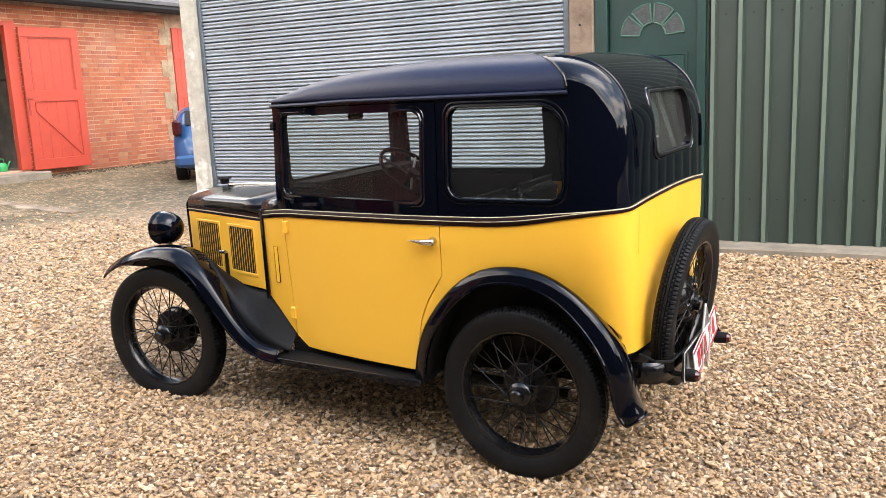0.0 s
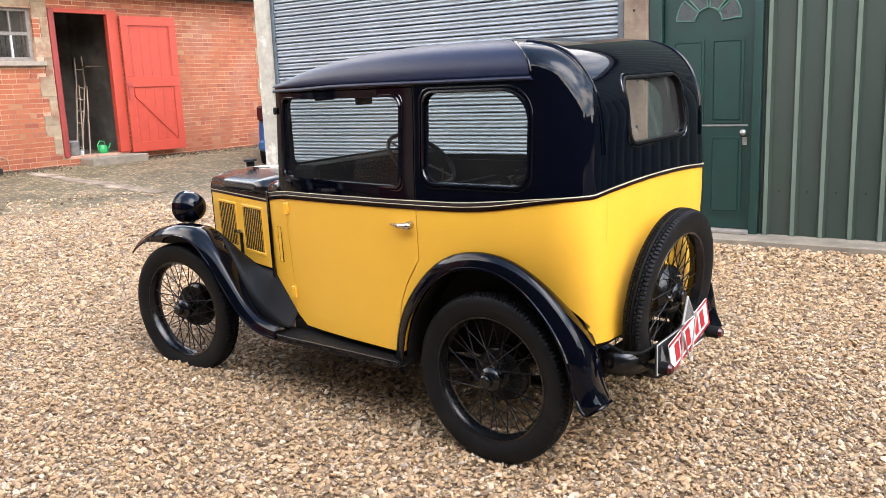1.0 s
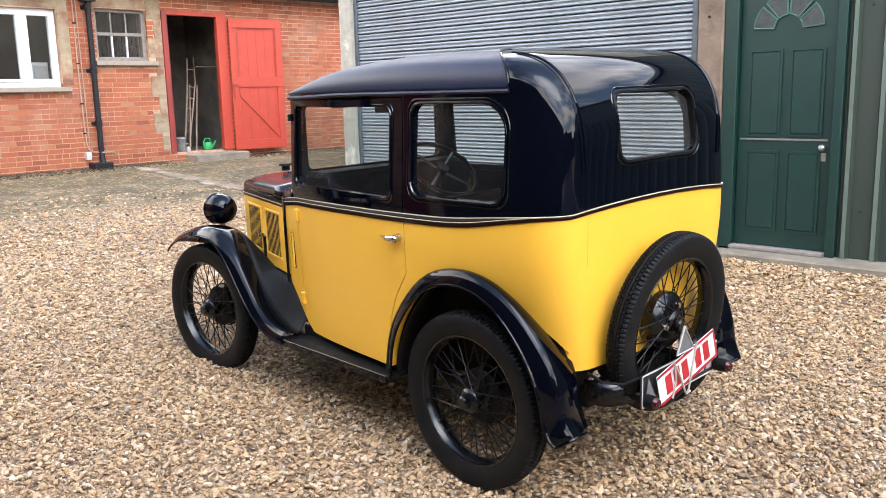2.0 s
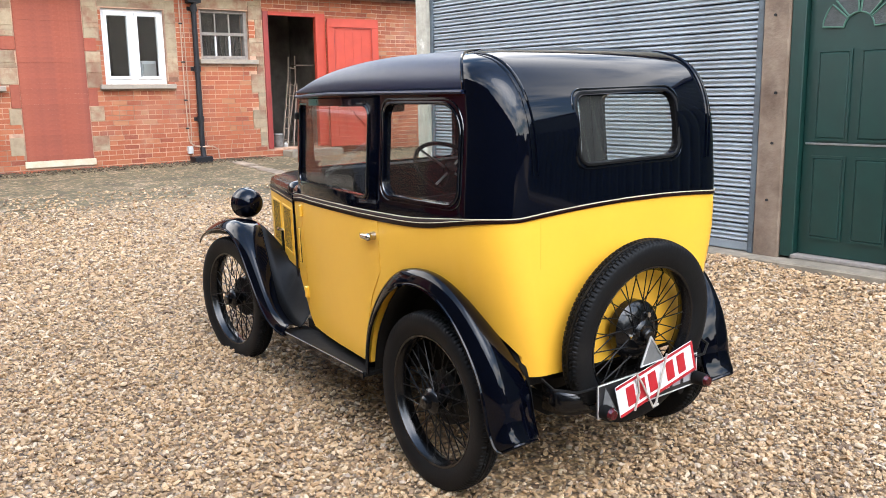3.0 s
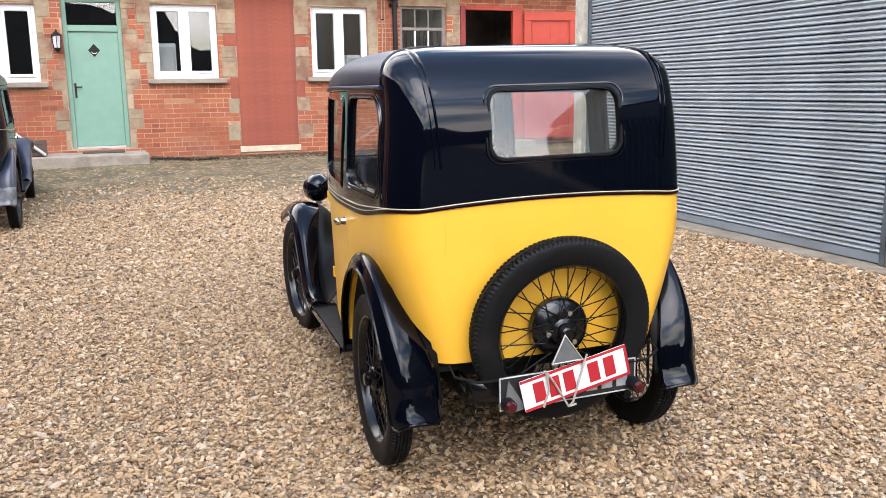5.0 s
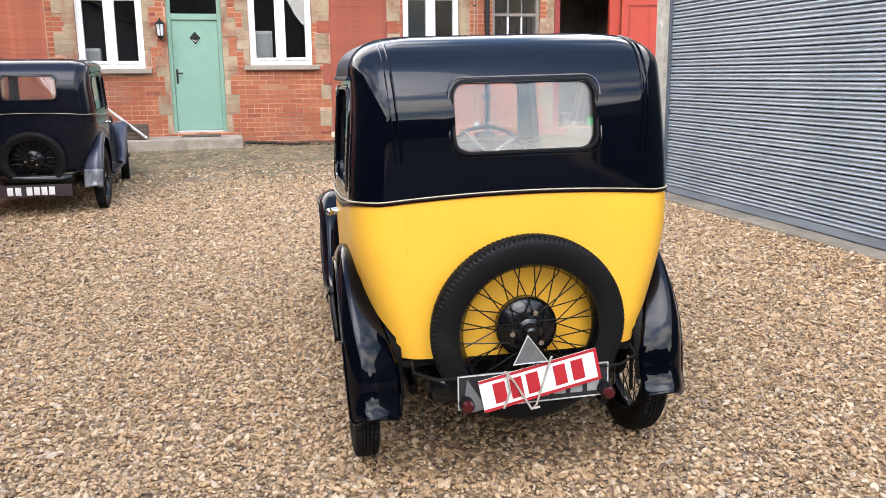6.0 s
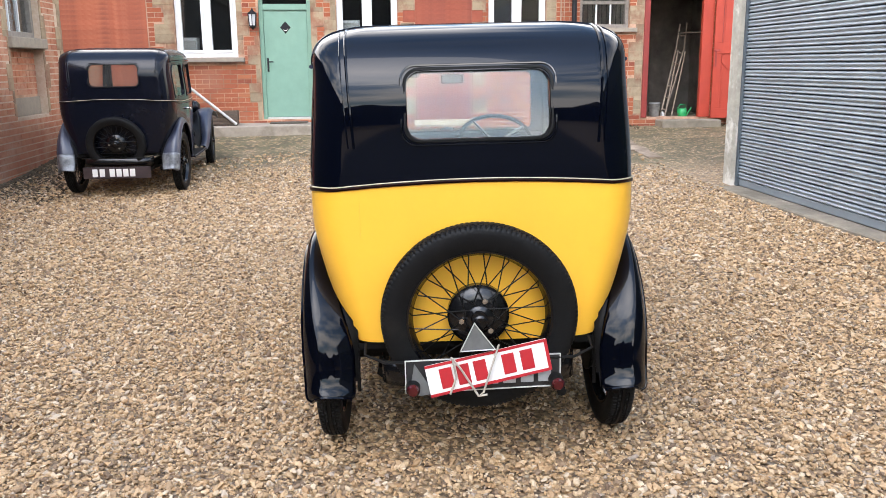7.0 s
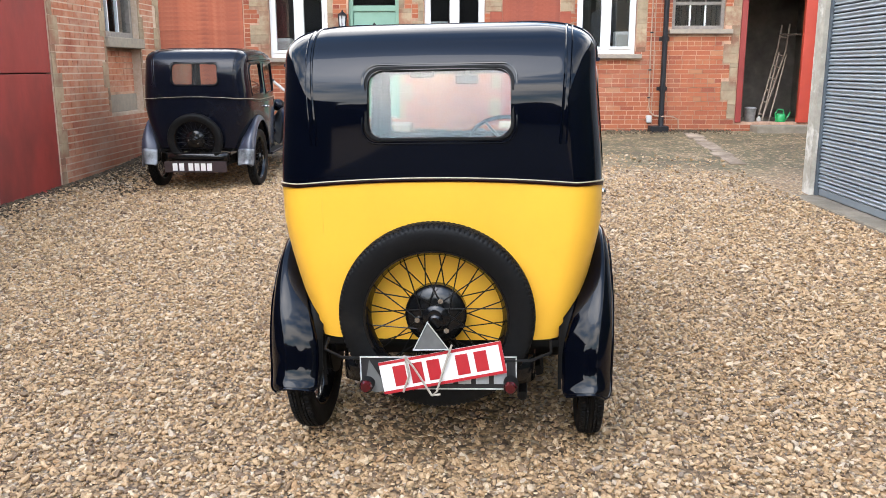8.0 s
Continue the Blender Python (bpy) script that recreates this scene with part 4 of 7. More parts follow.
def roller_shutter():
    s = thing("roller_shutter", pose(0, SY - 0.042, 0, 0, 0, -1.0), "closed grey galvanised steel roller shutter door", "roller shutter")
    for a, b in ((-6.61, -6.562), (-2.575, -2.527)):
        part("guide_rail", boxes((a, b, -0.025, 0.075, 0.192, 2.95), bevel=0.004), GUIDE, s, "dark steel guide rail")
    part("bottom_rail", boxes((-6.562, -2.575, 0.005, 0.05, 0.196, 0.270), bevel=0.006), SHUTTER, s)
    pitch, me = 0.07041, None
    for i in range(38):
        z0 = 0.2736 + i * pitch
        if me is None:
            bm = bmesh.new()
            prof = [(0.040, 0.0), (0.006, 0.0004), (-0.0010, 0.0020), (-0.0060, 0.0070), (-0.0062, 0.0110), (-0.0005, 0.0180), (0.0040, 0.0225), (0.0030, 0.0290), (-0.0045, 0.0370), (-0.0085, 0.0440),
                    (-0.0080, 0.0490), (-0.0010, 0.0570), (0.0080, 0.0612), (0.0140, 0.0622), (0.040, 0.0624), (0.040, pitch - 0.0002)]
            grid(bm, [[(x, y, z) for y, z in prof] for x in (-6.562, -5.23, -3.90, -2.575)])
            ob = part("slat", bm, SHUTTER, s, smooth=False)
            for f in ob.data.polygons:
                f.use_smooth = True
            me = ob.data
            ob.location.z = z0
        else:
            ob = new("slat", me)
            ob.parent = s
            ob.location.z = z0
    return s


roller_shutter()


def workshop_door():
    d = new("door_5")
    d.matrix_world = pose(0, SY, 0)
    tagged(d, "dark green panelled door with half-round fanlight", "door", kind="structure")
    part("door_frame", boxes((-2.312, -2.205, -0.01, 0.10, 0.206, 2.31), (-1.492, -1.425, -0.01, 0.10, 0.206, 2.31), (-2.205, -1.492, -0.01, 0.10, 2.225, 2.31), bevel=0.005), GREENDOOR, d)
    x0, x1, z0, z1 = -2.20, -1.497, 0.235, 2.22
    part("threshold", boxes((-2.205, -1.492, -0.05, 0.09, 0.206, 0.232), bevel=0.004), OLDPAINT, d, "worn grey threshold")
    part("door_leaf", boxes((x0, x1, 0.045, 0.085, z0, z1), bevel=0.003), GREENDOOR, d)
    xm = (x0 + x1) / 2
    for a, b in ((x0 + 0.09, xm - 0.045), (xm + 0.045, x1 - 0.09)):
        for c, e in ((0.37, 0.95), (1.09, 1.70)):
            part("raised_panel", boxes((a, b, 0.030, 0.045, c, e), bevel=0.012), GREENDOOR, d)
            part("panel_moulding", boxes((a - 0.018, a, 0.034, 0.045, c - 0.018, e + 0.018), (b, b + 0.018, 0.034, 0.045, c - 0.018, e + 0.018), (a, b, 0.034, 0.045, c - 0.018, c), (a, b, 0.034, 0.045, e, e + 0.018)), GREENDOOR, d)
    part("lock_rail_strip", boxes((x0 + 0.02, x1 - 0.03, 0.036, 0.045, 1.045, 1.060), bevel=0.002), STEEL, d, "worn metal strip across the lock rail")
    # fanlight of four sectors about a solid hub
    c = (xm, 1.855)
    for k in range(4):
        a0, a1 = math.pi * (k / 4 + 0.022), math.pi * ((k + 1) / 4 - 0.022)
        arc = [a0 + (a1 - a0) * j / 6 for j in range(7)]
        bm = bmesh.new()
        prism(bm, [(c[0] + 0.255 * math.cos(a), c[1] + 0.255 * math.sin(a)) for a in arc] + [(c[0] + 0.105 * math.cos(a), c[1] + 0.105 * math.sin(a)) for a in reversed(arc)], "y", 0.038, 0.045)
        part("fanlight_pane", bm, OBSCURED, d, "obscured dark glass sector")
        bm = bmesh.new()
        tube(bm, [(c[0] + r * math.cos(a), 0.038, c[1] + r * math.sin(a)) for r, a in [(0.255, a) for a in arc] + [(0.105, a) for a in reversed(arc)]], 0.007, 6, closed=True)
        part("fanlight_bead", bm, SAGEPALE, d, "paler green bead")
    bm = rod(bmesh.new(), (x1 - 0.055, 0.045, 1.00), (x1 - 0.055, 0.010, 1.00), 0.012, 10)
    bmesh.ops.create_uvsphere(bm, u_segments=12, v_segments=8, radius=0.026, matrix=Matrix.Translation((x1 - 0.055, -0.005, 1.00)))
    part("door_knob", bm, STEEL, d, "dull metal knob", smooth=True)
    part("keyhole_plate", boxes((x1 - 0.075, x1 - 0.035, 0.040, 0.045, 0.90, 0.96), bevel=0.001), STEEL, d)


OBSCURED = mat("obscured_glass", (0.022, 0.028, 0.028), (0.045, 0.052, 0.052), 40.0, 0.25, 0.4, bump=0.5, bscale=120)
SAGEPALE = mat("weathered_green_bead", (0.05, 0.13, 0.092), (0.035, 0.10, 0.07), 20.0, 0.6)
workshop_door()


def corrugated_wall():
    w = new("wall_sheeting")
    w.matrix_world = pose(0, SY, 0)
    tagged(w, "dark green profiled steel sheet cladding", "wall", kind="structure")
    pitch, x = 0.2020, -1.424
    while x < 7.8:
        n = 5
        prof = []
        for i in range(n):
            a = x + i * pitch
            prof += [(a, 0.05), (a + 0.018, 0.05), (a + 0.036, 0.012), (a + 0.066, 0.012), (a + 0.084, 0.05), (a + 0.2015, 0.05)]
        bm = bmesh.new()
        prism(bm, prof + [(u, v + 0.004) for u, v in reversed(prof)], "z", 0.206, 3.7)
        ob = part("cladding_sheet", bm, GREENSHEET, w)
        # outward ridge faces take a paler green than the rest of the sheet
        ob.data.materials.append(RIDGEGREEN)
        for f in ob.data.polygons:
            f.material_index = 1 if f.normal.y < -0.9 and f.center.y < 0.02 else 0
        bm = bmesh.new()
        for i in range(n):
            for zz in (0.55, 1.98, 3.1):
                rod(bm, (x + i * pitch + 0.143, 0.048, zz), (x + i * pitch + 0.143, 0.040, zz), 0.007, 8)
        part("sheet_fixing", bm, IRON, w, "small dark fixing heads")
        x += n * pitch


corrugated_wall()

# unseen dark walls and bank, added behind the camera to darken reflections
rough = random.Random(21)
crest = [(40 - 0.7 * k, 7.0 - 3.4 * math.exp(-((30 - 0.7 * k) / 2.8) ** 4) + 0.55 * math.sin(k * 0.31 + 0.6) + 0.35 * math.sin(k * 0.83) + rough.uniform(-0.25, 0.25)) for k in range(101)]
bm = prism(bmesh.new(), [(-30, 0), (40, 0)] + crest, "x", 30.0, 30.4)
tagged(part("wall_back", bm, DARKSURROUND, label="unseen dark bank with a treeline crest, added for reflections", kind="structure"), category="wall")
tagged(part("wall_back_side", boxes((-5.546, 8.0, LY - 0.30, LY, 0.0, 3.3), (8.0, 30.0, -6.3, -6.0, 0, 4.2), (8.2, 30.0, 13.0, 13.3, 0, 4.2)), DARKSURROUND, label="unseen dark walls added to darken reflections and cut light", kind="structure"), category="wall")


# ---- the saloon cars ----
def lerp_table(table, x):
    """Smooth reading of a table of (x, value), x rising."""
    if x <= table[0][0]:
        return table[0][1]
    for (a, va), (b, vb) in zip(table, table[1:]):
        if x <= b:
            return va + (vb - va) * (x - a) / (b - a)
    return table[-1][1]


def ease(t):
    t = max(0.0, min(1.0, t))
    return t * t * (3 - 2 * t)


PLAN = [(-0.42, 0.555), (-0.30, 0.577), (-0.20, 0.583), (0.0, 0.591), (0.30, 0.600), (0.50, 0.597), (0.80, 0.573), (1.00, 0.546), (1.17, 0.514), (1.36, 0.466)]
TAIL = [(0.37, -0.372), (0.49, -0.382), (0.80, -0.396), (1.00, -0.400), (1.22, -0.400)]


def tail_x(z):
    """The tail as seen from the side: nearly upright, then a round shoulder into the roof."""
    if z <= 1.22:
        return lerp_table(TAIL, z)
    f = min(1.0, (z - 1.22) / 0.385)
    return -0.40 * (1 - f ** 2.65) ** (1 / 2.65)


BELT = [(0.10, 1.001), (0.30, 0.999), (0.60, 0.996), (0.90, 0.991), (1.17, 0.984), (1.27, 0.974), (1.36, 0.962)]
SIDE_X = [1.36, 1.30, 1.27, 1.236, 1.17, 1.10, 1.0, 0.88, 0.76, 0.64, 0.52, 0.46, 0.40, 0.30, 0.25, 0.20, 0.15, 0.10, 0.06, 0.02, -0.02, -0.06, -0.10, -0.145, -0.19]


def side_y(x, z):
    """Half the body's width at a place on its side."""
    w = lerp_table(PLAN, x)
    if z > 1.0:
        w *= 1 - 0.048 * ease((z - 1.0) / 0.47)
    else:
        w *= 1 - 0.018 * ease((1.0 - z) / 0.6)
        w *= 1 - 0.175 * max(0.0, min(1.0, (0.90 - z) / 0.42)) ** 1.35 * ease((0.40 - x) / 0.5)
    return w


def plan_loop(z_of, front, inset=0.0):
    """One closed loop round the body: down the left side, across the tail, up the right side. z_of gives the height at (x, y)."""
    half = []
    xs = [x for x in SIDE_X if x <= front + 1e-6]
    for x in xs:
        half.append((min(x, front - inset) if x == xs[0] else x, None))
    z_mid = z_of(0.0, 0.5)
    xr = tail_x(z_mid) + inset
    rx, ry = abs(-0.20 - xr), 0.135
    ys = side_y(-0.20, z_mid)
    pts = []
    for x, _ in half:
        z = z_of(x, 0.5)
        pts.append(Vector((x, side_y(x, z) - inset, z)))
    for k in range(0, 13):
        a = math.pi / 2 * k / 12
        x = -0.20 - rx * math.sin(a) ** 0.92
        y = (ys - inset - ry) + ry * max(math.cos(a), 0.0) ** 0.92
        pts.append(Vector((x, y, z_of(x, y))))
    y_end = pts[-1].y
    for k in range(1, 10):
        y = y_end * (1 - k / 9)
        x = xr - 0.014 * (1 - (y / y_end) ** 2)
        pts.append(Vector((x, y, z_of(x, y))))
    right = [Vector((p.x, -p.y, p.z)) for p in reversed(pts[:-1])]
    fr = pts[0]
    across = [Vector((fr.x, -fr.y + 2 * fr.y * k / 8, fr.z)) for k in range(1, 8)]
    return pts + right + across


def belt_z(x, y):
    if x < -0.36 and abs(y) < 0.47:
        return 1.044 + 0.021 * (1 - (y / 0.47) ** 2)
    return lerp_table(BELT, x) + 0.042 * ease((0.16 - x) / 0.58)


def sill_z(x, y):
    if x > 1.12:
        return 0.37 + (x - 1.12) * 0.85
    return 0.37 + 0.118 * ease((0.40 - x) / 0.45)


def ring_shell(bm, outer, inner):
    """A closed band between two stacks of loops, open above and below."""
    a, b = grid(bm, outer, True), grid(bm, inner, True)
    n = len(a[0])
    for u, v in ((a[0], b[0]), (a[-1], b[-1])):
        for k in range(n):
            bm.faces.new((u[k], u[(k + 1) % n], v[(k + 1) % n], v[k]))
    return bm


def band(front, low, high, steps, thick=0.028):
    def level(t):
        return lambda x, y: low(x, y) + (high(x, y) - low(x, y)) * t
    ts = [k / steps for k in range(steps + 1)]
    bm = bmesh.new()
    ring_shell(bm, [plan_loop(level(t), front) for t in ts], [plan_loop(level(t), front, thick) for t in ts])
    return bm


DOOR_LINE = [(1.162, 0.30), (1.176, 0.42), (1.198, 0.95), (1.198, 1.44), (0.330, 1.448), (0.320, 1.0), (0.322, 0.78), (0.352, 0.735), (0.398, 0.665), (0.432, 0.585), (0.450, 0.50), (0.458, 0.30)]
WIN_DOOR = rounded(0.402, 1.168, 1.066, 1.412, (0.02, 0.045, 0.035, 0.035))
WIN_REAR = rounded(-0.185, 0.272, 1.086, 1.420, (0.045, 0.11, 0.06, 0.06), 7)
WIN_TAIL = rounded(-0.262, 0.226, 1.212, 1.438, 0.05)
WIN_FRONT = rounded(-0.415, 0.415, 1.116, 1.412, 0.03)
AX = Matrix.Rotation(-math.pi / 2, 4, "X")           # turns a lathe's axis from z to y


def grown(outline, d):
    cu = sum(u for u, v in outline) / len(outline)
    cv = sum(v for u, v in outline) / len(outline)
    return [(u + d * (1 if u > cu else -1), v + d * (1 if v > cv else -1)) for u, v in outline]


def pane_mesh(outline, place, thick=0.004):
    bm = bmesh.new()
    a = [bm.verts.new(place(u, v, 0.0)) for u, v in outline]
    b = [bm.verts.new(place(u, v, thick)) for u, v in outline]
    bm.faces.new(a[::-1])
    bm.faces.new(b)
    for i in range(len(a)):
        bm.faces.new((a[i], a[(i + 1) % len(a)], b[(i + 1) % len(a)], b[i]))
    return bm


def flat_side(u, v, u0, u1):
    """The plane of a flat side pane between two stations, leaning in as the body does."""
    a, b = side_y(u0, v), side_y(u1, v)
    return a + (b - a) * (u - u0) / (u1 - u0)


WHEEL_MESH = {}


def wheel_meshes():
    """Tyre, rim, hub and two spokes, all turning about y, outward face at +y."""
    seg = 480
    bm = bmesh.new()
    rows = []
    half = [(0.240, 0.030, "w"), (0.252, 0.036, "w"), (0.268, 0.0425, "w"), (0.286, 0.0462, "w"), (0.305, 0.0470, "w"), (0.318, 0.0442, "w"), (0.3265, 0.0405, "s"), (0.3312, 0.0345, "s"), (0.3335, 0.0230, "s"),
            (0.3270, 0.0218, "g"), (0.3270, 0.0188, "g"), (0.3342, 0.0176, "m"), (0.3350, 0.0098, "m"), (0.3285, 0.0088, "g"), (0.3285, 0.0066, "g"), (0.3352, 0.0056, "c")]
    for r, h, zone in [(r, -h, z) for r, h, z in half] + half[::-1]:
        row = []
        for k in range(seg):
            a = 2 * math.pi * k / seg
            slot = {"s": k % 4 == 0, "m": k % 4 == 2}.get(zone, False)
            rr = r - (0.0052 if slot else 0.0)
            row.append(Vector((rr * math.cos(a), h, rr * math.sin(a))))
        rows.append(row)
    grid(bm, rows + [rows[0]], True)
    bmesh.ops.remove_doubles(bm, verts=bm.verts[:], dist=1e-5)
    tyre = bm
    bm = bmesh.new()
    lathe(bm, [(0.2405, -0.034), (0.248, -0.036), (0.250, -0.031), (0.241, -0.027), (0.236, -0.016), (0.232, 0.0), (0.236, 0.016), (0.241, 0.027), (0.250, 0.031), (0.248, 0.036),
               (0.2405, 0.034), (0.236, 0.022), (0.225, 0.006), (0.225, -0.006), (0.236, -0.022), (0.2405, -0.034)], 72, AX)
    rim = bm
    bm = bmesh.new()
    lathe(bm, [(0.001, 0.066), (0.020, 0.066), (0.026, 0.060), (0.027, 0.044), (0.045, 0.036), (0.050, 0.028), (0.046, 0.018), (0.036, 0.004), (0.036, -0.02), (0.052, -0.028), (0.055, -0.036), (0.001, -0.037)], 28, AX)
    hub = bm
    bm = bmesh.new()
    lathe(bm, [(0.030, -0.030), (0.095, -0.034), (0.104, -0.040), (0.106, -0.075), (0.114, -0.078), (0.114, -0.086), (0.001, -0.086)], 40, AX)
    drum = bm
    spokes = []
    for h, turn in ((0.028, 0.78), (0.028, -0.78), (-0.030, 0.78), (-0.030, -0.78)):
        bm = bmesh.new()
        rod(bm, (0.048, h, 0.0), (0.229 * math.cos(turn), 0.006 * (1 if h > 0 else -1), 0.229 * math.sin(turn)), 0.0024, 5)
        spokes.append(bm)
    def held(name, bm, material, smooth=True):
        me = bpy.data.meshes.new(name)
        bmesh.ops.recalc_face_normals(bm, faces=bm.faces[:])
        for f in bm.faces:
            f.smooth = smooth
        bm.to_mesh(me)
        bm.free()
        me.materials.append(material)
        if smooth:
            me.set_sharp_from_angle(angle=radians(40))
        return me
    WHEEL_MESH.update(tyre=held("tyre", tyre, RUBBER), rim=held("rim", rim, RIMBLACK), hub=held("hub", hub, RIMBLACK), brake_drum=held("brake_drum", drum, WIREBLACK),
                      spoke=[held("spoke", b, WIREBLACK) for b in spokes])


def add_wheel(car, m, drum=True, name="wheel", label=""):
    if not WHEEL_MESH:
        wheel_meshes()
    w = new(name)
    w.empty_display_size = 0.1
    w.parent = car
    w.matrix_local = m
    tagged(w, label)
    for k in ("tyre", "rim", "hub") + (("brake_drum",) if drum else ()):
        new(k, WHEEL_MESH[k]).parent = w
    n = 10
    for i in range(n):
        for s in range(4):
            o = new("spoke", WHEEL_MESH["spoke"][s])
            o.parent = w
            o.matrix_local = Matrix.Rotation(2 * math.pi * (i + (0.0, 0.18, 0.5, 0.68)[s]) / n, 4, "Y")
    return w


def wing(path, y_in, y_out, crown, drop=0.02, ridge=0.66):
    """A mudguard: a crowned section carried along a side-on path of (x, z); sides as y_in(t), y_out(t)."""
    rows = []
    n = len(path)
    for i, (x, z) in enumerate(path):
        a, b = path[max(i - 1, 0)], path[min(i + 1, n - 1)]
        tx, tz = b[0] - a[0], b[1] - a[1]
        ln = math.hypot(tx, tz)
        nx, nz = tz / ln, -tx / ln
        t = i / (n - 1)
        yi, yo = y_in(t), y_out(t)
        row = []
        for k in range(17):
            s = 1 - (1 - k / 16) ** 1.25
            y = yi + (yo - yi) * s
            # a flattish inner slope up to a ridge, then a rounded fall to the outer edge
            o = crown * (1 - abs((ridge - s) / ridge) ** 1.7) if s < ridge else crown - (crown + drop) * ((s - ridge) / (1 - ridge)) ** 2.2
            row.append(Vector((x + nx * o, y, z + nz * o)))
        rows.append(row)
    return rows


def smooth_path(pts, n):
    """Points evenly along a rounded line through pts."""
    out = []
    m = len(pts) - 1
    for i in range(n + 1):
        t = i / n * m
        k = min(int(t), m - 1)
        f = t - k
        p = [pts[max(0, min(m, k + j))] for j in (-1, 0, 1, 2)]
        out.append(tuple(0.5 * (2 * p[1][c] + (p[2][c] - p[0][c]) * f + (2 * p[0][c] - 5 * p[1][c] + 4 * p[2][c] - p[3][c]) * f * f + (-p[0][c] + 3 * p[1][c] - 3 * p[2][c] + p[3][c]) * f ** 3) for c in range(2)))
    return out


def solid(ob, t=0.003, offset=0.0):
    mod = ob.modifiers.new("thickness", "SOLIDIFY")
    mod.thickness, mod.offset = t, offset
    return ob


FRONT_WING = smooth_path([(2.352, 0.643), (2.298, 0.676), (2.17, 0.728), (1.98, 0.772), (1.80, 0.765), (1.67, 0.685), (1.555, 0.555), (1.46, 0.450), (1.365, 0.380), (1.27, 0.352), (1.19, 0.347)], 40)
REAR_WING = smooth_path([(0.448, 0.335), (0.428, 0.445), (0.378, 0.562), (0.278, 0.690), (0.165, 0.772), (0.035, 0.801), (-0.088, 0.787), (-0.198, 0.732), (-0.290, 0.645), (-0.354, 0.550), (-0.388, 0.458), (-0.402, 0.382), (-0.419, 0.332), (-0.440, 0.298)], 40)


ARCH = [(x * 1.012, z + 0.005) for x, z in REAR_WING[::2]] + [(-0.436, 0.2), (0.44, 0.2)]


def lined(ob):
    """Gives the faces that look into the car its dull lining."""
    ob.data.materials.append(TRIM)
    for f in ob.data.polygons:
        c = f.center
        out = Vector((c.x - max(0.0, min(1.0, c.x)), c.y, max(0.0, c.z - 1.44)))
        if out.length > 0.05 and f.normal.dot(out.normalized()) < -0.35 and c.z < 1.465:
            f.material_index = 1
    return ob


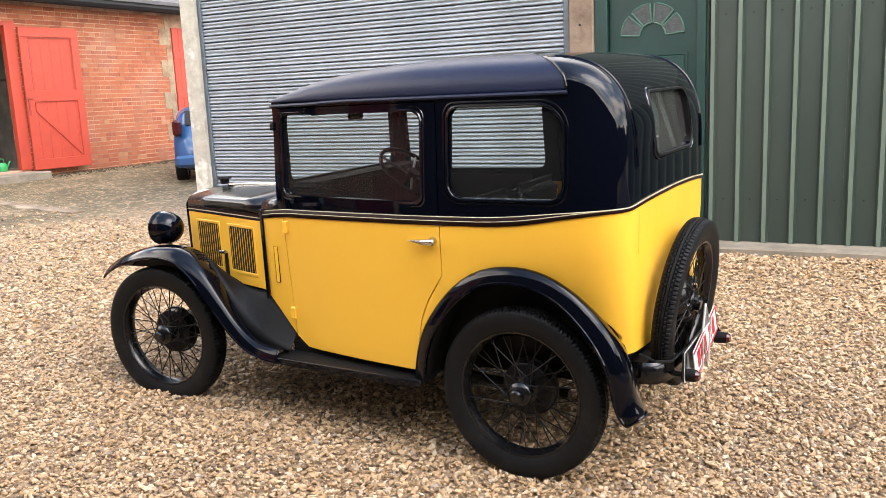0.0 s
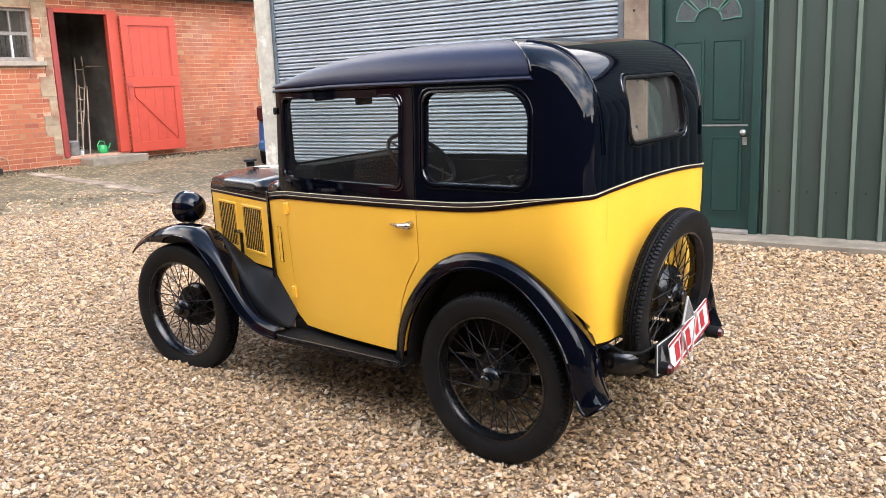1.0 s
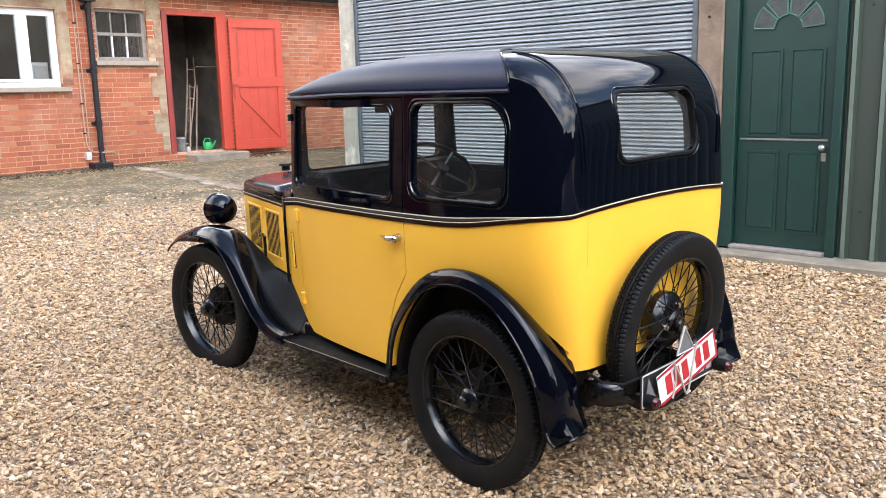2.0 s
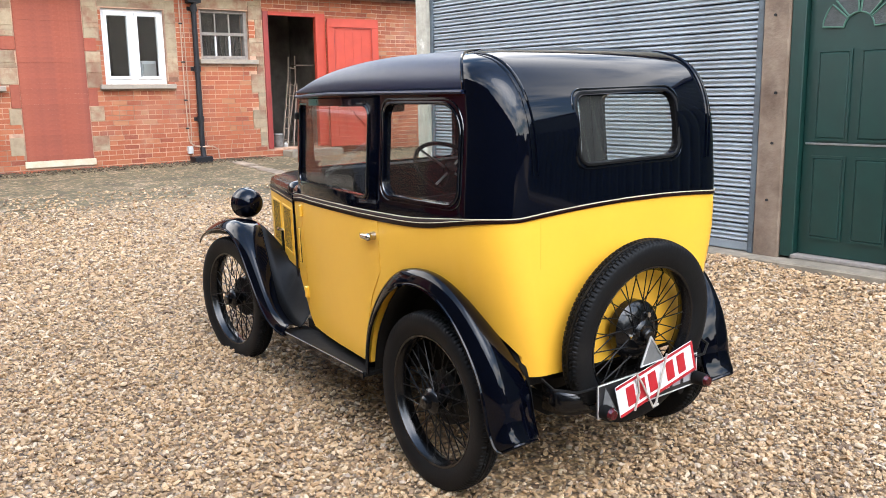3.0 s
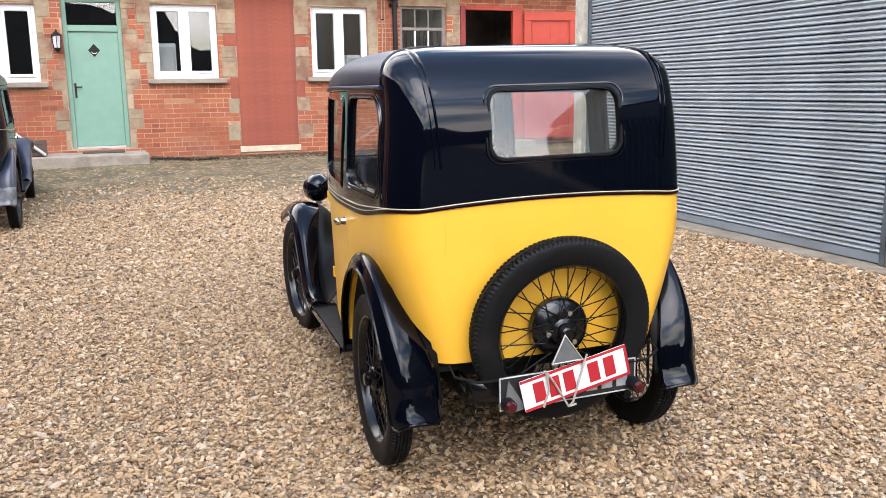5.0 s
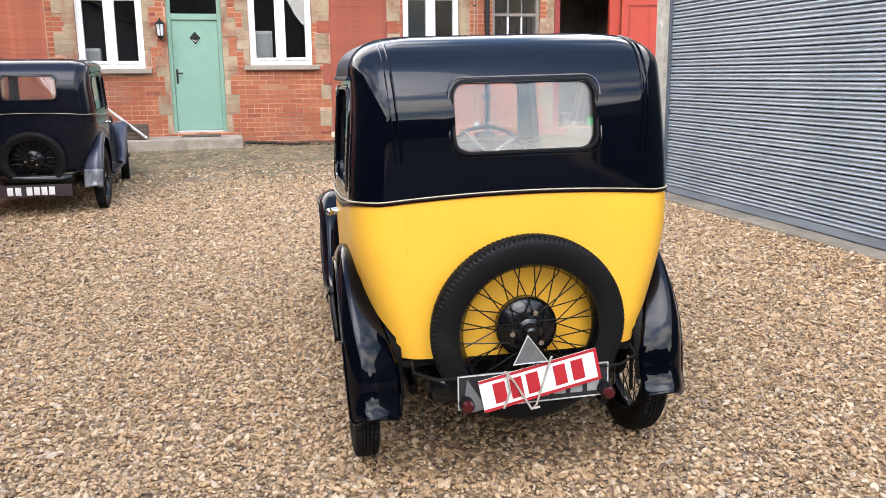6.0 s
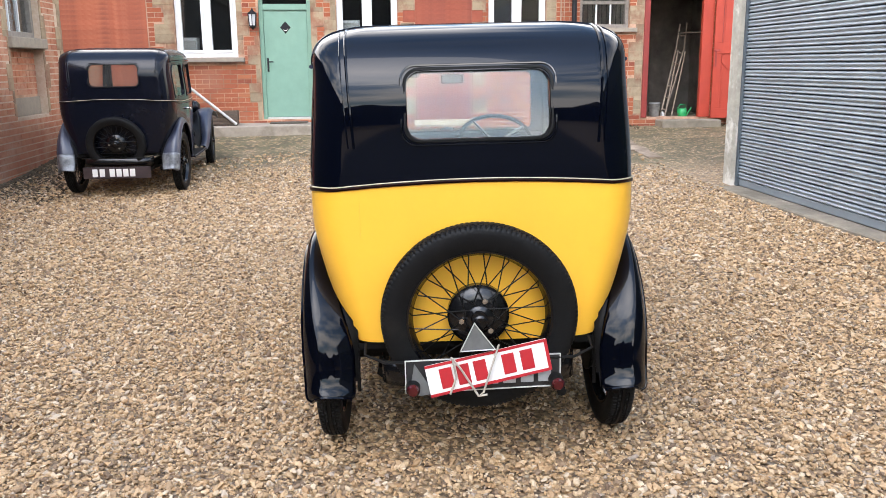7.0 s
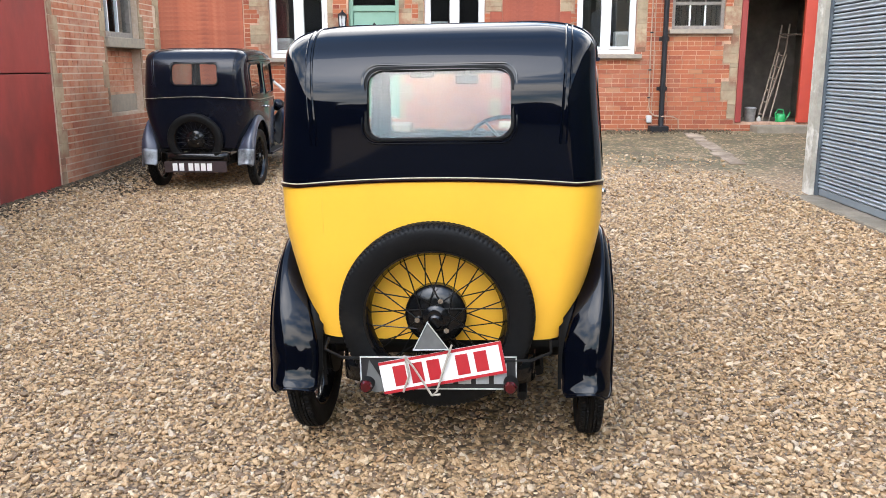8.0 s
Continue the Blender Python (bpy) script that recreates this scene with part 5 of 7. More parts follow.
def build_car(m, low, up, wings, cloth, label, pale_tails, trade_plate):
    car = thing("vintage_car", m, label, "car")
    bead = BEADBLACK if trade_plate else up
    # body bands
    body = band(1.36, sill_z, belt_z, 9)
    arches = []
    for s in (1, -1):
        lo, hi = (0.445, 0.9) if s > 0 else (-0.9, -0.445)
        arches.append(prism(bmesh.new(), ARCH, "y", lo, hi))
    body = carve(body, *arches)
    upper = band(1.236, belt_z, lambda x, y: 1.466, 20)
    def slot(outline, axis, lo, hi):
        return prism(bmesh.new(), outline, axis, lo, hi)
    upper = carve(upper, slot(WIN_DOOR, "y", -0.8, 0.8), slot(WIN_REAR, "y", -0.8, 0.8), slot(WIN_TAIL, "x", -0.6, -0.2), slot(WIN_FRONT, "x", 1.10, 1.4))
    for s, name in ((1, "left"), (-1, "right")):
        lo, hi = (0.3, 0.9) if s > 0 else (-0.9, -0.3)
        gap = grown(DOOR_LINE, 0.0022)
        inner = grown(DOOR_LINE, -0.0022)
        door_low = carve(body.copy(), slot(inner, "y", lo, hi), keep="INTERSECT")
        door_up = carve(upper.copy(), slot(inner, "y", lo, hi), keep="INTERSECT")
        body = carve(body, slot(gap, "y", lo, hi))
        upper = carve(upper, slot(gap, "y", lo, hi))
        door = part("door", door_low, low, car, smooth=True)
        lined(part("door_window_frame", door_up, up, door, smooth=True))
        part("door_pane", pane_mesh(WIN_DOOR, lambda u, v, w: (u, s * (flat_side(u, v, 0.402, 1.168) - 0.014 + w), v)), GLASS, door).visible_shadow = False
        bm = tube(bmesh.new(), [(u, s * (side_y(u, v) + 0.001), v) for u, v in grown(WIN_DOOR, 0.006)], 0.006, 6, True)
        part("window_bead", bm, bead, door, smooth=True)
        bm = tube(bmesh.new(), [(u, s * (side_y(u, v) + 0.0005), v) for u, v in grown(WIN_DOOR, 0.019)], 0.0028, 6, True)
        part("window_bead", bm, bead, door, smooth=True)
        # lever handle, tapering forwards
        bm = rod(bmesh.new(), (0.352, s * 0.598, 0.916), (0.352, s * 0.632, 0.916), 0.017, 12, 0.013)
        rod(bm, (0.336, s * 0.632, 0.916), (0.385, s * 0.633, 0.915), 0.014, 10, 0.011)
        rod(bm, (0.385, s * 0.633, 0.915), (0.462, s * 0.602, 0.912), 0.011, 10, 0.003)
        bmesh.ops.create_uvsphere(bm, u_segments=12, v_segments=8, radius=0.016, matrix=Matrix.Translation((0.340, s * 0.632, 0.916)))
        part("door_handle", bm, CHROME, door, "worn chrome lever handle", smooth=True)
        for z in (0.520, 0.918):
            y = side_y(1.175, z)
            part("hinge", boxes((1.168, 1.196, s * y - 0.012, s * y + 0.012, z - 0.028, z + 0.028), bevel=0.004), low, door)
        part("quarter_pane", pane_mesh(WIN_REAR, lambda u, v, w: (u, s * (flat_side(u, v, -0.185, 0.272) - 0.016 + w), v)), GLASS, car).visible_shadow = False
        for d, r in ((0.006, 0.006), (0.020, 0.0035)):
            bm = tube(bmesh.new(), [(u, s * (side_y(u, v) + 0.001), v) for u, v in grown(WIN_REAR, d)], r, 6, True)
            part("window_bead", bm, bead, car, smooth=True)
        # rain gutter
        bm = tube(bmesh.new(), [(x, s * (side_y(x, 1.462) + 0.006), 1.462 - 0.012 * ease((x - 0.7) / 0.5)) for x in (1.24, 1.0, 0.8, 0.6, 0.4, 0.2, 0.0, -0.12, -0.205)], 0.0075, 8)
        part("gutter", bm, cloth, car, smooth=True)
        # windscreen post and scuttle vent
        y = s * (side_y(1.278, 0.73) + 0.001)
        bm = boxes((1.266, 1.290, y - 0.004, y + 0.004, 0.650, 0.820), bevel=0.003)
        vent = part("scuttle_vent", bm, low, car)
        part("vent_gap", tube(bmesh.new(), [(1.266, y + s * 0.003, 0.650), (1.290, y + s * 0.001, 0.650), (1.290, y + s * 0.001, 0.820), (1.266, y + s * 0.003, 0.820)], 0.0022, 5, True), CHASSIS, vent)
    fore = body.copy()
    for bm, keep_fore in ((body, False), (fore, True)):
        gone = [f for f in bm.faces if (f.calc_center_median().x > 1.1) != keep_fore]
        bmesh.ops.delete(bm, geom=gone, context="FACES")
    for name, bm, material in (("body_shell", body, low), ("scuttle_panel", fore, low)):
        part(name, bm, material, car, smooth=True)
    part("windscreen", pane_mesh(WIN_FRONT, lambda u, v, w: (1.218 + w, u, v)), GLASS, car).visible_shadow = False
    part("rear_pane", pane_mesh(WIN_TAIL, lambda u, v, w: (tail_x(1.212) + 0.004 + (tail_x(1.438) - tail_x(1.212)) * (v - 1.212) / 0.226 + w, u, v)), HAZYGLASS, car).visible_shadow = False
    for d, r, stuff in ((0.006, 0.0068, CHASSIS), (0.019, 0.0042, bead)):
        bm = tube(bmesh.new(), [(tail_x(v) - 0.014 * (1 - (u / 0.42) ** 2) - (0.002 if d > 0.01 else 0.0), u, v) for u, v in grown(WIN_TAIL, d)], r, 6, True)
        part("rear_window_bead", bm, stuff, car, smooth=True)

    # roof: the loop at the cantrail drawn in and up
    base = plan_loop(lambda x, y: 1.466, 1.236)
    for p in base:
        if p.x > 1.23:
            p.x = 1.252
    height = [(-0.42, 0.138), (0.20, 0.143), (0.45, 0.142), (0.65, 0.133), (0.85, 0.115), (1.00, 0.092), (1.12, 0.065), (1.20, 0.038), (1.245, 0.022)]
    steps = 24
    rows = []
    def drawn(x, f):
        """How much of the tail's lean a place takes: at first as the panel below it, further up all together."""
        w = max(0.0, min(1.0, (-0.20 - x) / (-0.20 - tail_x(1.466))))
        return w + (ease((0.30 - x) / 0.66) - w) * f
    for k in range(steps + 1):
        f = 1 - (1 - k / steps) ** 2.2
        row = []
        for p in base:
            z = 1.466 + lerp_table(height, p.x) * f
            x = p.x + (tail_x(1.466 + 0.139 * f) - tail_x(1.466)) * drawn(p.x, f)
            c = max(0.0, 1 - f ** 2.6) ** (1 / 6.0)
            row.append(Vector((x, p.y * c, z)))
        rows.append(row)
    n = len(base)
    def roof_faces(bm, covered):
        """The roof's skin: the covered stretch, or the painted tail behind it."""
        vs = [[bm.verts.new(p) for p in row] for row in rows]
        for k in range(steps):
            for i in range(n):
                j = (i + 1) % n
                if (min(base[i].x, base[j].x) > -0.205) == covered:
                    bm.faces.new((vs[k][i], vs[k][j], vs[k + 1][j], vs[k + 1][i]))
        bmesh.ops.delete(bm, geom=[v for row in vs for v in row if not v.link_faces], context="VERTS")
        bmesh.ops.remove_doubles(bm, verts=bm.verts[:], dist=2e-4)
        return bm
    solid(part("roof_covering", roof_faces(bmesh.new(), True), cloth, car, smooth=True), 0.006, -1.0)
    rim = [f for f in upper.faces if all(v.co.z > 1.4655 for v in f.verts) and f.calc_center_median().x < -0.195]
    bmesh.ops.delete(upper, geom=rim, context="FACES")
    lined(part("upper_shell", roof_faces(upper, False), up, car, smooth=True))
    part("headlining", boxes((-0.20, 1.10, -0.44, 0.44, 1.452, 1.462)), HEADLINER, car)
    # piping: along the edge of the covering, and up the two joints of the tail panel
    edges = [k for k, p in enumerate(base) if abs(p.x + 0.20) < 1e-4]
    left, right = [max(edges, key=lambda k: base[k].y * s - k * s * 1e-6) for s in (1, -1)]
    seam = [rows[k][left] for k in range(steps - 1)] + [rows[k][right] for k in range(steps - 2, -1, -1)]
    part("piping", tube(bmesh.new(), [p + Vector((0, 0.001 * (1 if p.y > 0 else -1), 0.001)) for p in seam], 0.0050, 6), up, car, smooth=True)
    def tail_skin(z, y):
        """How far back the tail's skin lies at a height and a distance from the middle."""
        f = max(0.0, (z - 1.466) / 0.139)
        c = max(1e-3, 1 - f ** 2.6) ** (1 / 6.0)
        loop = [p for p in plan_loop(lambda a, b: min(z, 1.466), 1.236) if p.x < 0.1 and p.y > 0]
        loop.sort(key=lambda p: p.y)
        x = lerp_table([(p.y * c, p.x) for p in loop], y)
        return x + (tail_x(1.466 + 0.139 * f) - tail_x(1.466)) * drawn(x, f) if f > 0 else x
    for s in (1, -1):
        for off, r, top in ((0.428, 0.0050, 1.588), (0.448, 0.0030, 1.580)):
            def lean(z):
                return off - 0.010 + 0.026 * (z - 1.185) / 0.40
            zs = [1.185 + (top - 1.185) * (1 - (1 - k / 30) ** 1.4) for k in range(31)]
            part("piping", tube(bmesh.new(), [Vector((tail_skin(z, lean(z)) - 0.001, s * lean(z) - 0.009, z + 0.001)) for z in zs], r, 6), up, car, smooth=True)

    part("panel_seam", tube(bmesh.new(), [Vector((tail_skin(z, 0.40) - 0.0002, 0.40, z)) for z in (1.035, 0.97, 0.91, 0.87)], 0.0006, 5), SEAMYELLOW if trade_plate else up, car, smooth=True)

    # waist moulding and its lines, narrower across the tail
    def loop_at(dz, out, tail_dz):
        rim = []
        for p in plan_loop(belt_z, 1.36)[: 2 * len(SIDE_X) + 43]:
            k = ease((0.02 - p.x) / 0.40)
            o = Vector((-1.0 if p.x < -0.36 else -0.5 * k, (1 if p.y > 0 else -1) * (1 - 0.9 * ease((-0.30 - p.x) / 0.09)), 0)) * out
            rim.append(p + o + Vector((0, 0, dz + (tail_dz - dz) * k)))
        return rim
    def strip(z0, z1, t0, t1, out, material, name, label=""):
        bm = bmesh.new()
        grid(bm, [loop_at(z0, out, t0), loop_at(z1, out, t1)])
        solid(part(name, bm, material, car, label, smooth=True), 0.005)
    strip(-0.020, 0.016, -0.003, 0.010, 0.002, MAROON if trade_plate else up, "waist_moulding", "dark moulding round the waist")
    strip(0.013, 0.0160, 0.0085, 0.0120, 0.004, CREAM, "waist_line", "thin cream line")
    if trade_plate:
        strip(-0.0035, -0.0005, 0.0084, 0.0114, 0.0038, CREAM, "waist_line", "thin cream line")

    # scuttle top, bonnet
    def crown_row(x, w, z, h):
        half = [(1.0, 0.0), (0.998, 0.30), (0.990, 0.48), (0.972, 0.61), (0.94, 0.70), (0.89, 0.75), (0.75, 0.82), (0.5, 0.90), (0.25, 0.96), (0.06, 0.99), (0.0, 1.0)]
        return [Vector((x, -w * u, z + h * f)) for u, f in half] + [Vector((x, w * u, z + h * f)) for u, f in reversed(half[:-1])]
    bm = bmesh.new()
    grid(bm, [crown_row(x, lerp_table(PLAN, x) + 0.002, lerp_table(BELT, x), 0.085) for x in (1.230, 1.27, 1.30, 1.358)])
    solid(part("scuttle_top", bm, BONNETBLACK if trade_plate else up, car, smooth=True), 0.004)
    bonnet = new("bonnet")
    bonnet.parent = car
    bx0, bx1, bw0, bw1 = 1.366, 2.035, 0.461, 0.292
    bm = bmesh.new()
    grid(bm, [crown_row(bx0 + (bx1 - bx0) * t, bw0 + (bw1 - bw0) * t + 0.003, 0.962 - 0.014 * t, 0.085 - 0.010 * t) for t in (0, 0.25, 0.5, 0.75, 1)])
    solid(part("bonnet_top", bm, BONNETBLACK if trade_plate else up, bonnet, smooth=True), 0.004)
    bm = tube(bmesh.new(), [(bx0 + 0.0, 0.0, 1.051), (bx1, 0.0, 1.027)], 0.006, 8)
    part("bonnet_hinge", bm, CHROME, bonnet, "thin hinge along the bonnet")
    ang = math.degrees(math.atan2(bw1 - bw0, bx1 - bx0))
    length = math.hypot(bx1 - bx0, bw1 - bw0)
    rib = None
    for s in (1, -1):
        side = new("bonnet_side")
        side.parent = bonnet
        side.matrix_local = pose(bx0, s * bw0, 0, 0, 0, s * ang)
        part("panel", boxes((0, length, -0.006, 0.006, 0.600, 0.958), bevel=0.003), low, side)
        part("coach_line", boxes((0, length, s * 0.006 - 0.002, s * 0.006 + 0.002, 0.940, 0.944)), CREAM, side, "thin cream line")
        part("coach_band", boxes((0, length, s * 0.005 - 0.002, s * 0.005 + 0.002, 0.928, 0.958)), MAROON if trade_plate else up, side)
        for u0, u1 in ((0.085, 0.300), (0.395, 0.605)):
            part("louvre_frame", boxes((u0 - 0.012, u1 + 0.012, s * 0.006 - 0.003, s * 0.006 + 0.004, 0.650, 0.668), (u0 - 0.012, u1 + 0.012, s * 0.006 - 0.003, s * 0.006 + 0.004, 0.882, 0.895),
                                       (u0 - 0.012, u0, s * 0.006 - 0.003, s * 0.006 + 0.004, 0.668, 0.882), (u1, u1 + 0.012, s * 0.006 - 0.003, s * 0.006 + 0.004, 0.668, 0.882), bevel=0.002), low, side)
            # no opening is cut; a flat black sheet gives the louvres their shade
            part("louvre_shade", boxes((u0, u1, s * 0.006 - 0.002, s * 0.006 + 0.002, 0.668, 0.882)), CHASSIS, side, "dark sheet for the shade in the louvre openings")
            for i in range(10):
                u = u0 + (i + 0.5) * (u1 - u0) / 10
                if rib is None:
                    bm = bmesh.new()
                    prism(bm, [(-0.0026, -0.002), (0.0028, -0.002), (0.0022, 0.0026), (-0.001, 0.0030)], "z", 0.670, 0.880)
                    ob = part("louvre", bm, low, side)
                    rib = ob.data
                else:
                    ob = new("louvre", rib)
                    ob.parent = side
                ob.location = (u, s * 0.006, 0)
        bm = boxes((0.334, 0.352, s * 0.012 - 0.006, s * 0.012 + 0.006, 0.600, 0.742), bevel=0.002)
        part("bonnet_strap", bm, CHASSIS, side, "dark bonnet catch strap")
        bm = rod(bmesh.new(), (0.325, s * 0.026, 0.752), (0.372, s * 0.026, 0.748), 0.010, 10)
        rod(bm, (0.343, s * 0.006, 0.745), (0.343, s * 0.03, 0.748), 0.008, 8)
        part("bonnet_catch", bm, CHROME, side, "chrome catch handle", smooth=True)
        part("edge_band", boxes((-0.014, 0.012, s * 0.007 - 0.004, s * 0.007 + 0.004, 0.560, 0.985), bevel=0.003), up, side, "black bonnet edge band")
    rad = new("radiator")
    rad.parent = car
    bm = bmesh.new()
    out = [(-0.268, 0.46), (0.268, 0.46)] + [(0.268 * math.copysign(abs(math.cos(a)) ** 0.5, math.cos(a)), 0.95 + 0.070 * math.sin(a)) for a in (math.pi * k / 12 for k in range(13))]
    prism(bm, out, "x", 2.036, 2.085)
    part("radiator_shell", bm, up, rad)
    part("radiator_core", boxes((2.085, 2.089, -0.24, 0.24, 0.50, 0.95)), CHASSIS, rad)
    bm = rod(bmesh.new(), (2.062, 0, 1.030), (2.062, 0, 1.058), 0.024, 14)
    rod(bm, (2.062, 0, 1.058), (2.062, 0, 1.070), 0.040, 14, 0.036)
    part("filler_cap", bm, CHASSIS, rad, "dark radiator filler cap")

    # mudguards, running boards, lamps
    for s in (1, -1):
        rows_w = wing(FRONT_WING, lambda t: 0.44 + 0.030 * ease((t - 0.25) / 0.25) + 0.085 * ease((t - 0.28) / 0.50), lambda t: 0.645 - 0.015 * ease((0.2 - t) / 0.2), 0.024, 0.022, 0.60)
        bm = bmesh.new()
        grid(bm, [[Vector((p.x, s * p.y, p.z)) for p in r] for r in rows_w])
        fw = solid(part("front_wing", bm, wings, car, "sweeping glossy front mudguard", smooth=True), 0.004)
        part("wing_bead", tube(bmesh.new(), [(p.x, s * p.y, p.z) for p in (r[-1] for r in rows_w)], 0.0055, 6), wings, fw, smooth=True)
        rows_a = []
        for r in rows_w:
            p = r[0]
            tx = max(1.15, min(p.x, 2.02))
            yb = bw0 + (bw1 - bw0) * (tx - bx0) / (bx1 - bx0) - 0.02 if tx > bx0 else lerp_table(PLAN, tx) - 0.03
            zb = 0.604 if tx > bx0 else sill_z(tx, 0.5) + 0.006
            rows_a.append([Vector((p.x + (tx - p.x) * f, s * (p.y + (yb - p.y) * f), p.z + (zb - p.z) * f ** 1.25)) for f in (0, 0.25, 0.5, 0.75, 1.0)])
        bm = bmesh.new()
        grid(bm, rows_a)
        solid(part("wing_valance", bm, CHASSIS, fw, "dull black inner valance", smooth=True), 0.003)
        rows_w = wing(REAR_WING, lambda t: 0.530 - 0.088 * ease((t - 0.50) / 0.30) + 0.014 * max(0.0, (t - 0.93) / 0.07) ** 3, lambda t: (0.632 if s > 0 else 0.622) - 0.012 * ease((t - 0.6) / 0.4) - 0.015 * ease((0.2 - t) / 0.2) - 0.022 * max(0.0, (t - 0.93) / 0.07) ** 3, 0.032, 0.022)
        bm = bmesh.new()
        grid(bm, [[Vector((p.x, s * p.y, p.z)) for p in r] for r in rows_w])
        rw = solid(part("rear_wing", bm, wings, car, "glossy rear mudguard over wire wheel", smooth=True), 0.004)
        part("wing_bead", tube(bmesh.new(), [(p.x, s * p.y, p.z) for p in (r[-1] for r in rows_w)], 0.0065, 6), wings, rw, smooth=True)
        part("wing_bead", tube(bmesh.new(), [(p.x, s * p.y, p.z) for p in rows_w[-1]], 0.006, 6), wings, rw, smooth=True)
        if pale_tails:
            bm = bmesh.new()
            grid(bm, [[Vector((p.x - 0.005, s * p.y, p.z + 0.0)) for p in r] for r in rows_w[30:]])
            solid(part("worn_wing_tail", bm, SILVERPAINT, rw, "bare silvery worn wing tail", smooth=True), 0.004)
        # lining and inner wall of the arch
        bm = bmesh.new()
        grid(bm, [[Vector((x * 0.98, s * y, z - 0.010)) for y in (0.43, 0.50, 0.575)] for x, z in REAR_WING[:36]])
        solid(part("arch_lining", bm, CHASSIS, car, smooth=True), 0.004)
        lo, hi = (0.428, 0.440) if s > 0 else (-0.440, -0.428)
        part("arch_inner_wall", prism(bmesh.new(), [(max(x, -0.35) * 0.98, z - 0.01) for x, z in REAR_WING[::2]] + [(-0.34, 0.46), (0.42, 0.46)], "y", lo, hi), CHASSIS, car)
        rb = part("running_board", boxes((0.43, 1.24, s * 0.570 - 0.070, s * 0.570 + 0.062, 0.318, 0.340), bevel=0.006), CHASSIS, car, "worn black running board")
        part("running_board_edge", boxes((0.43, 1.24, s * 0.634 - 0.004, s * 0.634 + 0.004, 0.312, 0.344), bevel=0.002), wings, rb)
        part("running_board_valance", boxes((0.45, 1.20, s * 0.50 - 0.004, s * 0.50 + 0.004, 0.330, 0.385)), CHASSIS, rb)
        lamp = new("headlamp")
        lamp.parent = car
        lamp.matrix_local = (pose(2.062, s * 0.428, 0.860) if trade_plate else pose(2.10, s * 0.36, 0.80)) @ Matrix.Scale(0.89, 4)
        bm = bmesh.new()
        lathe(bm, [(0.001, -0.092), (0.030, -0.089), (0.058, -0.076), (0.078, -0.053), (0.090, -0.022), (0.094, 0.008), (0.095, 0.028), (0.098, 0.033), (0.098, 0.045), (0.088, 0.047)], 32, Matrix.Rotation(math.pi / 2, 4, "Y"))
        part("lamp_shell", bm, up, lamp, smooth=True)
        bm = bmesh.new()
        lathe(bm, [(0.090, 0.044), (0.056, 0.054), (0.001, 0.060)], 28, Matrix.Rotation(math.pi / 2, 4, "Y"))
        part("lamp_lens", bm, LENSGLASS, lamp, "ribbed glass lens", smooth=True)
        bm = rod(bmesh.new(), (0, 0.01 * s, -0.135), (0, 0, -0.085), 0.014, 12)
        rod(bm, (0, 0, -0.112), (0, 0, -0.096), 0.021, 6)
        part("lamp_post", bm, STEEL, lamp, "metal lamp stem")
        # wheels
        for x, y, steer, size in ((1.995, 0.562, 6.0, 1.045), (0.010, 0.556, 0.0, 1.012)):
            add_wheel(car, pose(x, s * y, 0.335 * size - 0.006, 0, 0, (0 if s > 0 else 180) + steer) @ pose(0, 0, 0, 0, 25 * (1 if x > 1 else 2.3), 0) @ Matrix.Scale(size, 4), True)
    # chassis, axles, floor
    part("chassis_frame", boxes((-0.34, 2.15, 0.27, 0.32, 0.315, 0.375), (-0.34, 2.15, -0.32, -0.27, 0.315, 0.375), (-0.30, -0.25, -0.27, 0.27, 0.32, 0.37), (1.80, 1.85, -0.27, 0.27, 0.32, 0.37), bevel=0.006), CHASSIS, car)
    part("floor_pan", boxes((0.36, 1.34, -0.44, 0.44, 0.376, 0.40), (-0.34, 0.36, -0.44, 0.44, 0.450, 0.474)), CHASSIS, car)
    bm = rod(bmesh.new(), (0, -0.50, 0.335), (0, 0.50, 0.335), 0.032, 14)
    bmesh.ops.create_uvsphere(bm, u_segments=16, v_segments=10, radius=0.105, matrix=Matrix.Translation((0, 0, 0.335)))
    part("rear_axle", bm, CHASSIS, car, smooth=True)
    part("front_axle", boxes((1.965, 2.005, -0.48, 0.48, 0.29, 0.335), bevel=0.008), CHASSIS, car)
    part("engine_sump", boxes((1.30, 1.98, -0.22, 0.22, 0.24, 0.60), bevel=0.03), CHASSIS, car)
    for s in (1, -1):
        bm = tube(bmesh.new(), [(x, s * 0.36, 0.32 - 0.05 * math.cos((x + 0.05) * 2.2)) for x in (-0.10, 0.0, 0.1, 0.25, 0.4)], 0.022, 6)
        part("rear_spring", bm, CHASSIS, car)
    bm = tube(bmesh.new(), [(1.3, -0.30, 0.27), (0.6, -0.32, 0.27), (0.2, -0.30, 0.28), (-0.30, -0.30, 0.30), (-0.42, -0.30, 0.29)], 0.018, 8)
    part("exhaust_pipe", bm, CHASSIS, car)

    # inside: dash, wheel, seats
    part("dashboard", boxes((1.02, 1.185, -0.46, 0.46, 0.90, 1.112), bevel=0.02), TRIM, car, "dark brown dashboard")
    sw = new("steering_wheel")
    sw.parent = car
    sw.matrix_local = pose(0.955, -0.20, 1.075, 0, -40, 0)
    part("wheel_rim", tube(bmesh.new(), [(0.185 * math.cos(a), 0.185 * math.sin(a), 0) for a in (2 * math.pi * k / 40 for k in range(40))], 0.0105, 8, True), CHASSIS, sw, smooth=True)
